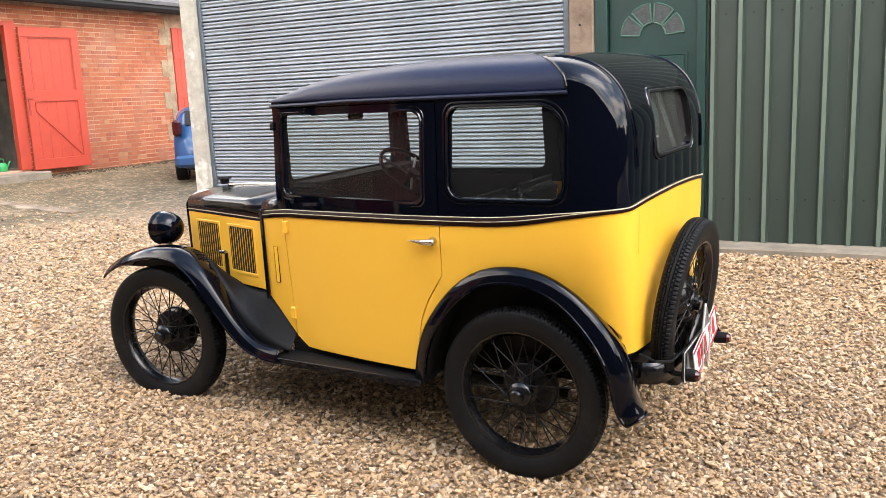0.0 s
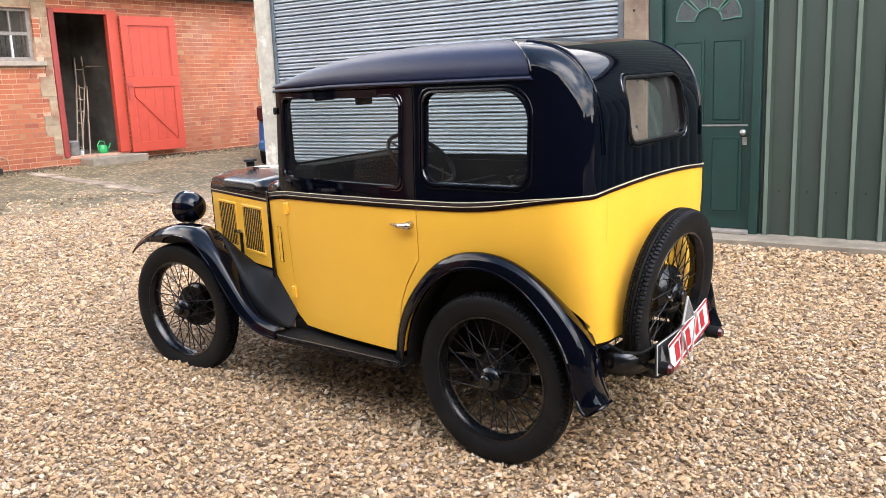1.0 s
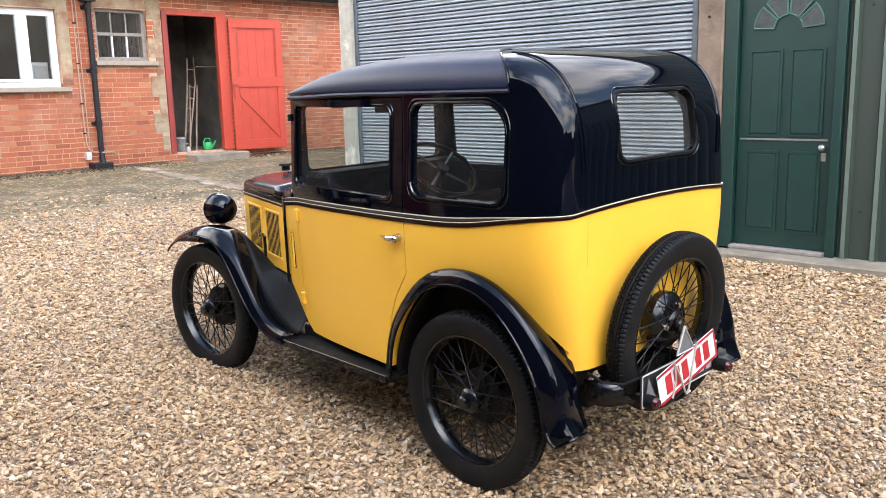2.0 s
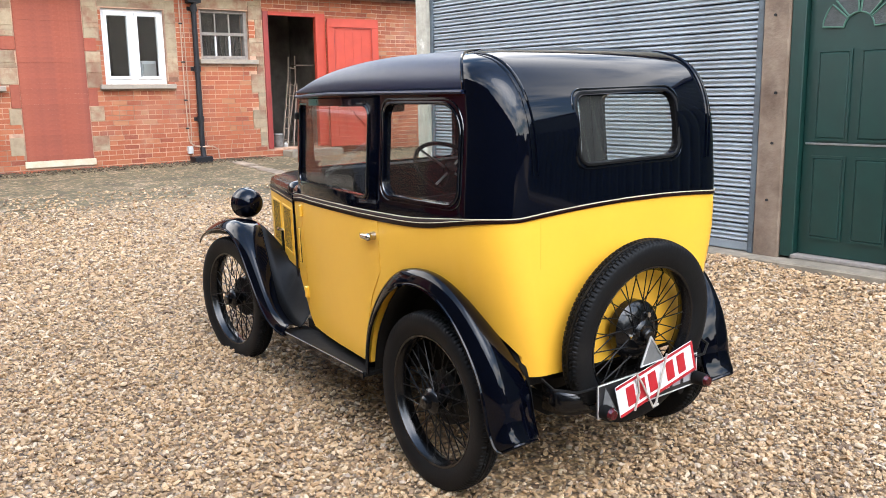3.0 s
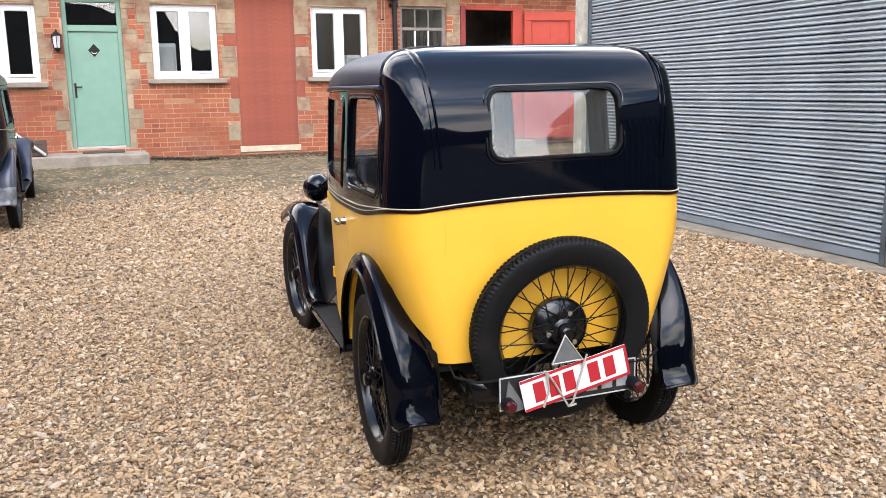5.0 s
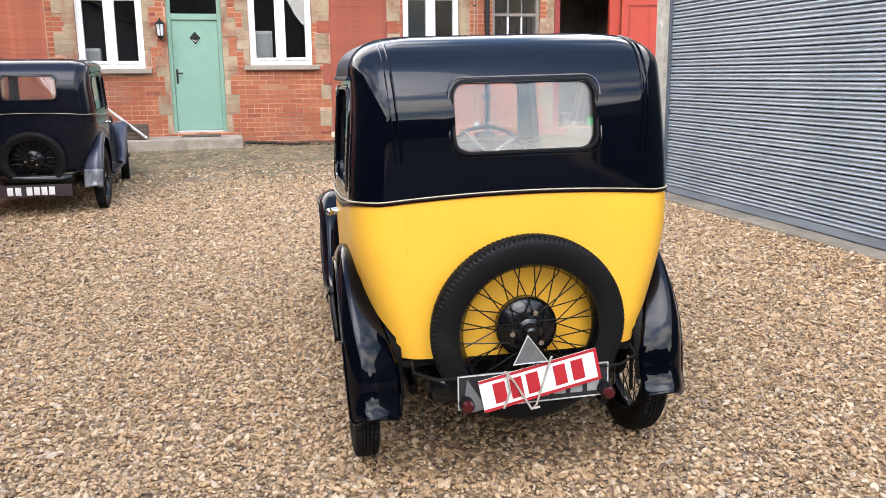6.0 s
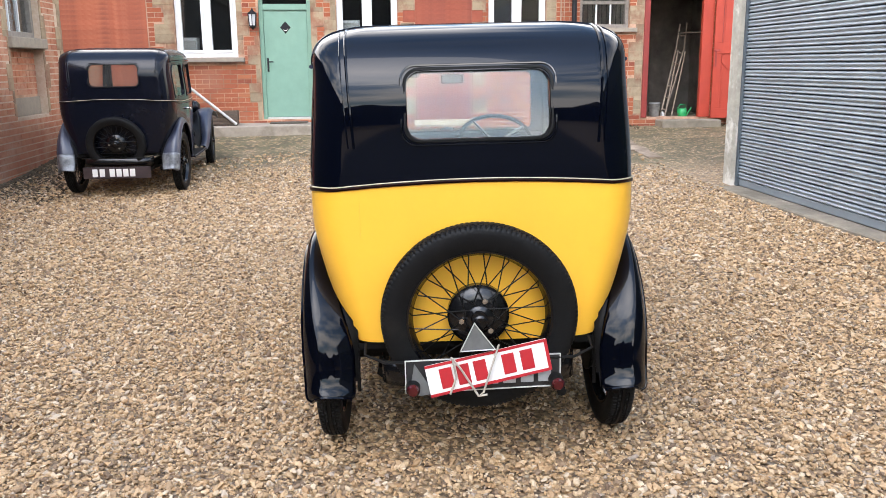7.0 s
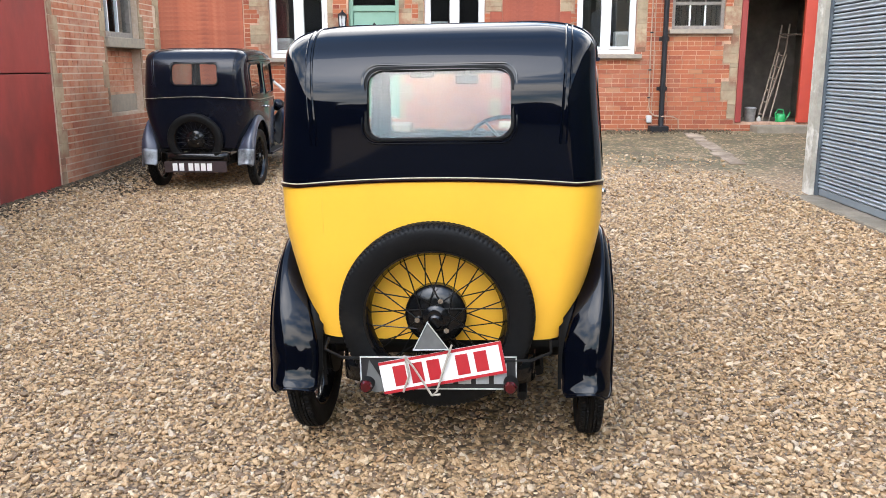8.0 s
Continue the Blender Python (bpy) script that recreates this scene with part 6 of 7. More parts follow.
    for k in range(4):
        a = math.pi / 2 * k + 0.6
        part("wheel_spoke", rod(bmesh.new(), (0.02 * math.cos(a), 0.02 * math.sin(a), -0.012), (0.183 * math.cos(a), 0.183 * math.sin(a), 0), 0.006, 6), STEEL, sw)
    bm = rod(bmesh.new(), (0, 0, -0.03), (0, 0, 0.015), 0.032, 14)
    rod(bm, (0, 0, -0.50), (0, 0, -0.03), 0.014, 8)
    part("steering_column", bm, CHASSIS, sw)
    for s in (1, -1):
        seat = new("front_seat")
        seat.parent = car
        seat.matrix_local = pose(0.48, s * 0.245, 0.40)
        bm = boxes((-0.05, 0.38, -0.21, 0.21, 0.10, 0.24))
        bmesh.ops.bevel(bm, geom=bm.edges[:], offset=0.04, segments=3, affect="EDGES")
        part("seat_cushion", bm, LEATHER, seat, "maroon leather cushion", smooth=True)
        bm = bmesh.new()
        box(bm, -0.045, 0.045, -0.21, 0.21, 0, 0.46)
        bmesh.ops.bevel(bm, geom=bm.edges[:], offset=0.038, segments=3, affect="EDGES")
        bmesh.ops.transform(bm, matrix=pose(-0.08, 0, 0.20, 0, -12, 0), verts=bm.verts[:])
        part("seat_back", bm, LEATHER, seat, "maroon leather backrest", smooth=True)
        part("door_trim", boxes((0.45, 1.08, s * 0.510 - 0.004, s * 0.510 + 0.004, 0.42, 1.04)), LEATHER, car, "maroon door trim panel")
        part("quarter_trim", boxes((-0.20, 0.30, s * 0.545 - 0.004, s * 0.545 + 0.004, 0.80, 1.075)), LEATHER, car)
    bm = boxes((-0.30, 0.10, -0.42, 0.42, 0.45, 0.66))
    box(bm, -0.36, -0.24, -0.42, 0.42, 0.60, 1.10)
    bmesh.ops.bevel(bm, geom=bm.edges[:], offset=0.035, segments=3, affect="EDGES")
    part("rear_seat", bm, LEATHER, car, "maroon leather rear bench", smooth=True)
    part("rear_view_mirror", boxes((1.13, 1.145, -0.06, 0.06, 1.36, 1.41), bevel=0.008), CHASSIS, car)
    part("wiper_motor", boxes((1.15, 1.18, 0.17, 0.30, 1.395, 1.44), bevel=0.01), CHASSIS, car)
    for s in (1, -1):
        part("screen_hinge", boxes((1.228, 1.248, s * 0.478 - 0.012, s * 0.478 + 0.012, 1.345, 1.378), bevel=0.005), CHASSIS, car, "small black windscreen hinge")
    part("windscreen_pillar", boxes((1.190, 1.205, -0.012, 0.012, 1.41, 1.45)), up, car)

    # tail: spare wheel, bracket, plates, lamps
    add_wheel(car, pose(-0.464, -0.003, 0.596, 0, -7.5, 0) @ pose(0, 0, 0, 0, 0, 90) @ pose(0, 0, 0, 0, 17, 0) @ Matrix.Diagonal((1.025, 0.88, 1.025, 1) if trade_plate else (0.90, 0.85, 0.90, 1)), False, "spare_wheel", "spare wire wheel on the tail")
    hubp = new("spare_mounting")
    hubp.parent = car
    bm = bmesh.new()
    lathe(bm, [(0.001, -0.040), (0.060, -0.040), (0.092, -0.030), (0.108, -0.012), (0.108, 0.020), (0.030, 0.06)], 36, Matrix.Translation((-0.448, 0, 0.602)) @ Matrix.Rotation(math.pi / 2, 4, "Y"))
    part("mounting_drum", bm, RIMBLACK, hubp, smooth=True)
    for k in range(3):
        a = math.pi / 2 + 0.35 + 2 * math.pi * k / 3
        bm = rod(bmesh.new(), (-0.484, 0.062 * math.cos(a), 0.602 + 0.062 * math.sin(a)), (-0.500, 0.062 * math.cos(a), 0.602 + 0.062 * math.sin(a)), 0.010, 6)
        part("wheel_nut", bm, CHROME, hubp, "bright wheel nut")
    part("mounting_boss", rod(bmesh.new(), (-0.486, 0, 0.602), (-0.512, 0, 0.602), 0.032, 20, 0.026), RIMBLACK, hubp, smooth=True)
    bm = tube(bmesh.new(), [(-0.40, 0.40, 0.49), (-0.46, 0.40, 0.468), (-0.50, 0.33, 0.452), (-0.512, 0.0, 0.448), (-0.50, -0.33, 0.452), (-0.46, -0.40, 0.468), (-0.40, -0.40, 0.49)], 0.0052, 6)
    part("tail_rail", bm, CHASSIS, car, "thin black rail round the tail", smooth=True)
    bm = bmesh.new()
    arc = [math.pi * k / 24 for k in range(25)]
    grid(bm, [[(-0.34 - 0.145 * math.sin(a) ** 0.45, 0.345 * math.copysign(abs(math.cos(a)) ** 0.6, math.cos(a)), z) for z in (0.352, 0.395, 0.438)] for a in arc])
    solid(part("tail_apron", bm, RIMBLACK, car, "dark curved apron under the tail", smooth=True), 0.004)
    plate = new("number_plate")
    plate.parent = car
    if trade_plate:
        plate.matrix_local = pose(-0.511, -0.010, 0.407, 0, 0, 2.6)
        part("plate_backing", boxes((-0.004, 0.004, -0.272, 0.272, -0.060, 0.060), bevel=0.002), PLATEBLACK, plate, "black number plate")
        part("plate_border", boxes((-0.007, -0.004, -0.272, 0.272, -0.060, -0.056), (-0.007, -0.004, -0.272, 0.272, 0.056, 0.060), (-0.007, -0.004, -0.272, -0.268, -0.056, 0.056), (-0.007, -0.004, 0.268, 0.272, -0.056, 0.056)), DULLWHITE, plate, "thin white border")
        for i in range(5):
            part("plate_bar", boxes((-0.0065, -0.004, 0.055 - i * 0.062 - 0.045, 0.055 - i * 0.062, -0.040, 0.035), bevel=0.001), SILVERBAR, plate, "grey plain bar")
        tp = new("trade_plate")
        tp.parent = car
        tp.matrix_local = pose(-0.534, -0.027, 0.433, 0, 0, 2.6) @ pose(0, 0, 0, -10.5, 4, 0)
        part("plate_sheet", boxes((-0.003, 0.003, -0.215, 0.215, -0.057, 0.057), bevel=0.002), PLATEWHITE, tp, "white tilted trade plate")
        part("plate_border", boxes((-0.0045, -0.003, -0.215, 0.215, -0.057, -0.047), (-0.0045, -0.003, -0.215, 0.215, 0.047, 0.057), (-0.0045, -0.003, -0.215, -0.204, -0.047, 0.047)), PLATERED, tp, "red border")
        for y in (0.150, 0.090, 0.030, -0.070, -0.135):
            part("plate_bar", boxes((-0.0050, -0.003, y - 0.024, y + 0.020, -0.036, 0.036), bevel=0.001), PLATERED, tp, "red plain bar")
        tri = new("warning_triangle")
        tri.parent = car
        tri.matrix_local = pose(-0.543, 0.010, 0.0, 0, 0, 2.6)
        bm = bmesh.new()
        prism(bm, [(0.060, 0.500), (-0.060, 0.502), (0.010, 0.598)], "x", 0.0, 0.004)
        part("triangle_sheet", bm, GREYSHEET, tri, "grey triangular sheet")
        part("triangle_edge", tube(bmesh.new(), [(-0.002, 0.060, 0.500), (-0.002, -0.060, 0.502), (-0.002, 0.010, 0.598)], 0.0040, 6, True), DULLWHITE, tri, "white rim")
        bm = bmesh.new()
        prism(bm, [(0.218, 0.455), (0.150, 0.345), (0.196, 0.338), (0.236, 0.348)], "x", 0.020, 0.023)
        part("tie_card", bm, GREYSHEET, tri, "grey card behind the plate")
        for pts in ([(0.088, 0.478), (0.076, 0.41), (0.098, 0.350)], [(-0.072, 0.520), (-0.045, 0.44), (-0.018, 0.352), (0.0, 0.338), (0.06, 0.44), (0.088, 0.478), (0.094, 0.482)], [(0.0, 0.338), (-0.03, 0.342)]):
            part("tie_cord", tube(bmesh.new(), [(-0.008, y, z) for y, z in pts], 0.004, 6), CORD, tri, "pale elastic cord")
    else:
        plate.matrix_local = pose(-0.512, 0.0, 0.288)
        part("plate_backing", boxes((-0.006, 0.006, -0.34, 0.34, -0.060, 0.064), bevel=0.003), DARKPLATE, plate, "dark brown number plate")
        for y in (0.222, 0.150, 0.050, -0.018, -0.086, -0.154):
            part("plate_bar", boxes((-0.0085, -0.006, y - 0.026, y + 0.026, -0.040, 0.044), bevel=0.001), PLATEWHITE, plate, "white plain bar")
    if trade_plate:
        for y, z in ((0.235, 0.372), (-0.262, 0.377)):
            lamp = new("tail_lamp")
            lamp.parent = car
            lamp.matrix_local = pose(-0.545, y, z)
            part("lamp_body", rod(bmesh.new(), (0.03, 0, 0), (-0.022, 0, 0), 0.026, 16, 0.024), CHASSIS, lamp, smooth=True)
            bm = rod(bmesh.new(), (-0.022, 0, 0), (-0.034, 0, 0), 0.022, 16, 0.016)
            part("lamp_lens", bm, REDLENS, lamp, "small red lens", smooth=True)
            part("lamp_bracket", boxes((0.02, 0.10, -0.012, 0.012, -0.006, 0.006)), CHASSIS, lamp)
    return car


SEAMYELLOW = mat("yellow_seam", (0.66, 0.39, 0.035), (0.60, 0.35, 0.03), 20.0, 0.45)
SILVERBAR = mat("grey_plate_bar", (0.40, 0.40, 0.40), (0.33, 0.33, 0.33), 20.0, 0.5)
CORD = mat("pale_cord", (0.42, 0.38, 0.32), (0.3, 0.27, 0.22), 60.0, 0.6)
DARKPLATE = mat("brown_black_plate", (0.035, 0.018, 0.018), (0.025, 0.014, 0.014), 20.0, 0.5)
CAR_AT = pose(-1.318, 4.350, 0.012, -1.0, 0, 175.7)
build_car(CAR_AT, YELLOW, BLACK, WINGBLACK, ROOFCLOTH, "yellow and black vintage saloon car with wire wheels on gravel", False, True)
build_car(pose(-7.78, 1.43, ground_z(-7.78, 1.43) + 0.005, 0, -1.5, 180.0) @ Matrix.Diagonal((1, 1.015, 0.965, 1)), NAVY, NAVY, NAVYWING, NAVY, "dark navy vintage saloon car parked beside the outbuilding", True, False)


# ---- fixtures on the house wall ----
def downpipe():
    d = thing("drainpipe", pose(FX + 0.075, 7.655, 0), "black cast-iron drainpipe on the brick wall", "drainpipe")
    part("pipe", tube(bmesh.new(), [(0, 0.02, 3.16), (0, 0.02, 2.95), (0, 0.0, 2.85), (0, 0, 0.66), (0.02, 0.0, 0.52), (0.07, 0, 0.46)], 0.042, 14), IRON, d, smooth=True)
    for z in (2.80, 1.86, 1.06):
        bm = rod(bmesh.new(), (0, 0, z), (0, 0, z + 0.09), 0.054, 14)
        box(bm, -0.075, -0.05, -0.085, 0.085, z + 0.015, z + 0.075, 0.004)
        part("collar", bm, IRON, d)
    bm = bmesh.new()
    prism(bm, [(-0.10, 2.93), (0.10, 2.93), (0.13, 3.10), (-0.13, 3.10)], "x", -0.07, 0.07)
    part("hopper_head", bm, IRON, d)
    part("gully_box", boxes((-0.07, 0.16, -0.20, 0.10, 0.38, 0.50), bevel=0.01), IRON, d, "dark gully at the pipe foot")


def conduit():
    c = thing("cable_conduit", pose(FX + 0.022, 0, 0), "thin tan cable run clipped to the brick wall", "cable")
    part("cable", tube(bmesh.new(), [(0, 7.44, 3.15), (0, 7.44, 1.6), (0, 7.455, 0.82), (0, 7.48, 0.72), (0, 7.56, 0.66), (0.10, 7.66, 0.655), (0.10, 7.76, 0.655), (0.03, 7.86, 0.645), (0, 7.95, 0.60), (0, 7.965, 0.45)], 0.011, 8), CABLETAN, c, smooth=True)
    part("cable", tube(bmesh.new(), [(0, 7.49, 3.15), (0, 7.50, 1.4), (0, 7.50, 0.70)], 0.008, 6), CABLETAN, c, smooth=True)
    part("junction_box", boxes((-0.02, 0.05, 7.42, 7.50, 0.55, 0.67), bevel=0.006), PALE, c)
    for z in (2.6, 2.0, 1.4, 0.95):
        part("clip", boxes((-0.02, 0.017, 7.42, 7.47, z, z + 0.02), bevel=0.003), IRON, c)


def lantern():
    l = thing("wall_lantern", pose(FX, 2.385, 0), "black metal wall lantern beside the green door", "lantern")
    bm = boxes((0.004, 0.02, -0.035, 0.035, 2.10, 2.32), bevel=0.006)
    tube(bm, [(0.01, 0, 2.15), (0.07, 0, 2.06), (0.12, 0, 2.05)], 0.009, 6)
    part("bracket", bm, IRON, l)
    bm = bmesh.new()
    lathe(bm, [(0.001, 2.375), (0.012, 2.37), (0.02, 2.345), (0.075, 2.30), (0.082, 2.285), (0.060, 2.28)], 6, Matrix.Translation((0.12, 0, 0)))
    part("cap", bm, IRON, l)
    bm = bmesh.new()
    lathe(bm, [(0.055, 2.11), (0.050, 2.085), (0.02, 2.06), (0.001, 2.05)], 6, Matrix.Translation((0.12, 0, 0)))
    part("base_cup", bm, IRON, l)
    for k in range(6):
        a = math.pi / 3 * k
        part("glazing_bar", rod(bmesh.new(), (0.12 + 0.055 * math.cos(a), 0.055 * math.sin(a), 2.10), (0.12 + 0.072 * math.cos(a), 0.072 * math.sin(a), 2.285), 0.006, 6), IRON, l)
    bm = bmesh.new()
    lathe(bm, [(0.045, 2.105), (0.060, 2.283)], 6, Matrix.Translation((0.12, 0, 0)))
    solid(part("lantern_glass", bm, LENSGLASS, l, "pale lantern glass"), 0.003)


downpipe()
conduit()
lantern()


# ---- in the store doorway ----
def ladder():
    l = thing("step_ladder", pose(-12.85, 9.486, 0.522), "old wooden stepladder leaning inside the store", "ladder")
    left = [Vector((-0.03, -0.06, 0.02)), Vector((-0.45, 0.344, 1.25)), Vector((-0.57, 0.434, 1.64))]
    right = [Vector((0.0, 0.0, 0.01)), Vector((-0.40, 0.466, 1.20)), Vector((-0.57, 0.568, 1.66))]
    for line in (left, right):
        part("rail", tube(bmesh.new(), line, 0.015, 4), ALU, l)
    for i in range(6):
        t = 0.10 + i * 0.165
        part("rung", tube(bmesh.new(), [left[0].lerp(left[1], t), right[0].lerp(right[1], t)], 0.013, 5), ALU, l)
    part("rung", tube(bmesh.new(), [left[1].lerp(left[2], 0.5), right[1].lerp(right[2], 0.5)], 0.012, 5), ALU, l)
    part("brace_leg", tube(bmesh.new(), [(0.10, 0.09, 0.01), (-0.37, 0.479, 1.15)], 0.014, 4), ALU, l)
    part("brace_leg", tube(bmesh.new(), [(0.08, -0.02, 0.01), (-0.41, 0.36, 1.18)], 0.013, 4), ALU, l)


def wall_shelf():
    """A short plank on a bracket, inside the store beside the hinge."""
    p = thing("wall_shelf", pose(-13.0, 9.92, 1.985), "rough brown plank shelf on the store wall", "shelf")
    part("plank", boxes((-0.10, 0.10, -0.14, 0.70, 0.0, 0.022), bevel=0.003), WOODGREY, p)
    part("bracket", boxes((-0.015, 0.015, 0.60, 0.69, -0.10, -0.001), bevel=0.003), IRON, p)


def watering_can():
    w = thing("watering_can", pose(-12.60, 9.72, 0.522) @ Matrix.Scale(0.8, 4), "small green plastic watering can in the doorway", "watering can")
    bm = bmesh.new()
    lathe(bm, [(0.001, 0.001), (0.095, 0.002), (0.105, 0.02), (0.100, 0.16), (0.080, 0.20), (0.070, 0.205), (0.001, 0.19)], 24)
    part("can_body", bm, GREENPLASTIC, w, smooth=True)
    part("handle", tube(bmesh.new(), [(0, 0.06, 0.20), (0, 0.05, 0.28), (0, -0.06, 0.29), (0, -0.12, 0.20), (0, -0.10, 0.10)], 0.012, 8), GREENPLASTIC, w, smooth=True)
    part("spout", tube(bmesh.new(), [(0, 0.09, 0.05), (0, 0.15, 0.15), (0, 0.20, 0.23)], 0.016, 8), GREENPLASTIC, w, smooth=True)


def store_clutter():
    b = thing("metal_bin", pose(-12.66, 9.225, 0.522) @ Matrix.Scale(0.80, 4), "grey battered metal bin in the store", "bin")
    bm = bmesh.new()
    lathe(bm, [(0.001, 0.0), (0.10, 0.002), (0.125, 0.30), (0.13, 0.31), (0.12, 0.31), (0.095, 0.01)], 20)
    part("bin_body", bm, STEELDULL, b, smooth=True)
    part("lid", rod(bmesh.new(), (0, 0, 0.311), (0, 0, 0.34), 0.132, 20, 0.11), STEELDULL, b)
    for y, h in ((9.06, 0.19), (9.40, 0.12)):
        o = thing("plastic_bottle", pose(-12.72, y, 0.522), "small pale plastic bottle on the store floor", "bottle")
        bm = bmesh.new()
        lathe(bm, [(0.001, 0.0), (0.038, 0.001), (0.040, h * 0.65), (0.016, h * 0.8), (0.016, h)], 16)
        part("bottle_body", bm, PALE, o, smooth=True)
        part("cap", rod(bmesh.new(), (0, 0, h), (0, 0, h + 0.02), 0.019, 12), IRON, o)


STEELDULL = mat("dull_grey_metal", (0.24, 0.235, 0.22), (0.14, 0.135, 0.125), 10.0, 0.6, metal=0.2)
ladder()
wall_shelf()
watering_can()
store_clutter()


# ---- beside the parked car ----
def planter():
    p = thing("log_planter", pose(-11.72, 1.88, 0.562) @ Matrix.Scale(0.8, 4), "weathered grey timber trough on the doorstep", "planter")
    for i in range(4):
        part("slat", boxes((-0.02, 0.0, -0.32, 0.32, 0.02 + i * 0.068, 0.083 + i * 0.068), bevel=0.006), WOODGREY, p)
        part("slat", boxes((-0.24, -0.22, -0.32, 0.32, 0.02 + i * 0.068, 0.083 + i * 0.068), bevel=0.006), WOODGREY, p)
    for y in (-0.30, 0.27):
        part("end_board", boxes((-0.22, -0.02, y, y + 0.03, 0.0, 0.29), bevel=0.004), WOODGREY, p)
    part("soil", boxes((-0.22, -0.02, -0.27, 0.27, 0.05, 0.25)), DARKROOM, p)
    q = thing("white_pole", pose(0, 0, 0), "white painted pole leaning over the timber trough", "pole")
    part("shaft", tube(bmesh.new(), [(-11.66, 1.35, 1.24), (-11.68, 2.12, 0.585)], 0.022, 10), PALE, q, smooth=True)
    part("end_cap", tube(bmesh.new(), [(-11.66, 1.32, 1.265), (-11.66, 1.35, 1.24)], 0.027, 10), IRON, q)


planter()


CHANNEL = mat("dirty_concrete", (0.31, 0.235, 0.165), (0.40, 0.31, 0.22), 9.0, 0.95, bump=0.6, bscale=30, stain=(0.17, 0.125, 0.085), stain_scale=3.5, stain_at=(0.36, 0.60))


def yard_gutter():
    """A shallow pale concrete channel running out from the gully."""
    g = thing("drain_channel", pose(0, 0, 0), "pale broken concrete drain channel in the yard", "drain channel")
    a, b = Vector((-12.0, 8.06, 0)), Vector((-8.6, 7.80, 0))
    n = 9
    for i in range(n):
        p, q = a.lerp(b, i / n), a.lerp(b, (i + 0.96) / n)
        za, zb = ground_z(p.x, p.y), ground_z(q.x, q.y)
        w = 0.115 + 0.03 * math.sin(i * 2.3)
        bm = bmesh.new()
        low = [bm.verts.new((v.x, v.y + s * w, z - 0.05)) for v, z in ((p, za), (q, zb)) for s in (-1, 1)]
        top = [bm.verts.new((v.x, v.y + s * w * 0.94, z + 0.004 + 0.004 * math.sin(i * 1.7))) for v, z in ((p, za), (q, zb)) for s in (-1, 1)]
        for f in ((0, 1, 3, 2),):
            bm.faces.new([low[k] for k in f])
            bm.faces.new([top[k] for k in f])
        for u, v in ((0, 1), (1, 3), (3, 2), (2, 0)):
            bm.faces.new((low[u], low[v], top[v], top[u]))
        part("channel_block", bm, CHANNEL, g)


yard_gutter()


def blue_hatchback():
    """A small modern car tucked behind the workshop; little more than its tail shows."""
    c = thing("hatchback_car", pose(-9.43, 11.43, ground_z(-9.3, 9.0) - 0.03, 0, 0, 128) @ Matrix.Diagonal((1, 0.96, 0.80, 1)), "blue modern hatchback parked beyond the workshop corner", "car")
    side = smooth_path([(-0.45, 0.24), (-0.63, 0.32), (-0.68, 0.50), (-0.66, 0.72), (-0.60, 0.95), (-0.50, 1.16), (-0.34, 1.38), (-0.05, 1.50)], 21) + [(0.9, 1.50), (1.5, 1.36), (2.1, 1.00), (2.9, 0.88), (3.1, 0.70), (3.12, 0.35), (3.0, 0.24)]
    bm = bmesh.new()
    loops = []
    for y in (-0.80, -0.79, -0.76, -0.70, -0.60, -0.40, 0.0, 0.40, 0.60, 0.70, 0.76, 0.79, 0.80):
        k = 1 - 0.16 * (abs(y) / 0.80) ** 5
        loops.append([(1.25 + (u - 1.25) * (1 - (1 - k) * 0.75), y * (1 - 0.10 * max(0.0, v - 0.85)), 0.70 + (v - 0.70) * k) for u, v in side])
    vs = grid(bm, loops, True)
    bm.faces.new(vs[0])
    bm.faces.new(vs[-1])
    part("body", bm, BLUEPAINT, c, smooth=True)
    part("rear_window", boxes((-0.02, 0.02, -0.60, 0.60, -0.16, 0.16), bevel=0.01), IRON, c).matrix_local = pose(-0.405, 0, 1.25, 0, 29, 0)
    part("bumper", boxes((-0.72, -0.56, -0.78, 0.78, 0.34, 0.56), bevel=0.05), BLUEPAINT, c)
    part("number_plate", boxes((-0.735, -0.72, -0.26, 0.26, 0.42, 0.53), bevel=0.003), PLATEYELLOW, c, "plain yellow plate")
    for s in (-1, 1):
        part("tail_light", boxes((-0.64, -0.40, s * 0.72 - 0.07, s * 0.72 + 0.06, 0.92, 1.22), bevel=0.04), REDLENS, c, "red tail light")
        for x in (0.0, 2.45):
            wheel = new("wheel")
            wheel.parent = c
            wheel.matrix_local = pose(x, s * 0.74, 0.30)
            bm = bmesh.new()
            lathe(bm, [(0.20, -0.085), (0.28, -0.09), (0.30, -0.07), (0.30, 0.07), (0.28, 0.09), (0.20, 0.085), (0.20, -0.085)], 36, AX)
            part("tyre", bm, RUBBER, wheel, smooth=True)
            part("rim", rod(bmesh.new(), (0, -0.07, 0), (0, 0.07, 0), 0.20, 24), STEELDULL, wheel)


PLATEYELLOW = mat("plate_yellow", (0.60, 0.42, 0.05), (0.55, 0.38, 0.05), 20.0, 0.5)
blue_hatchback()


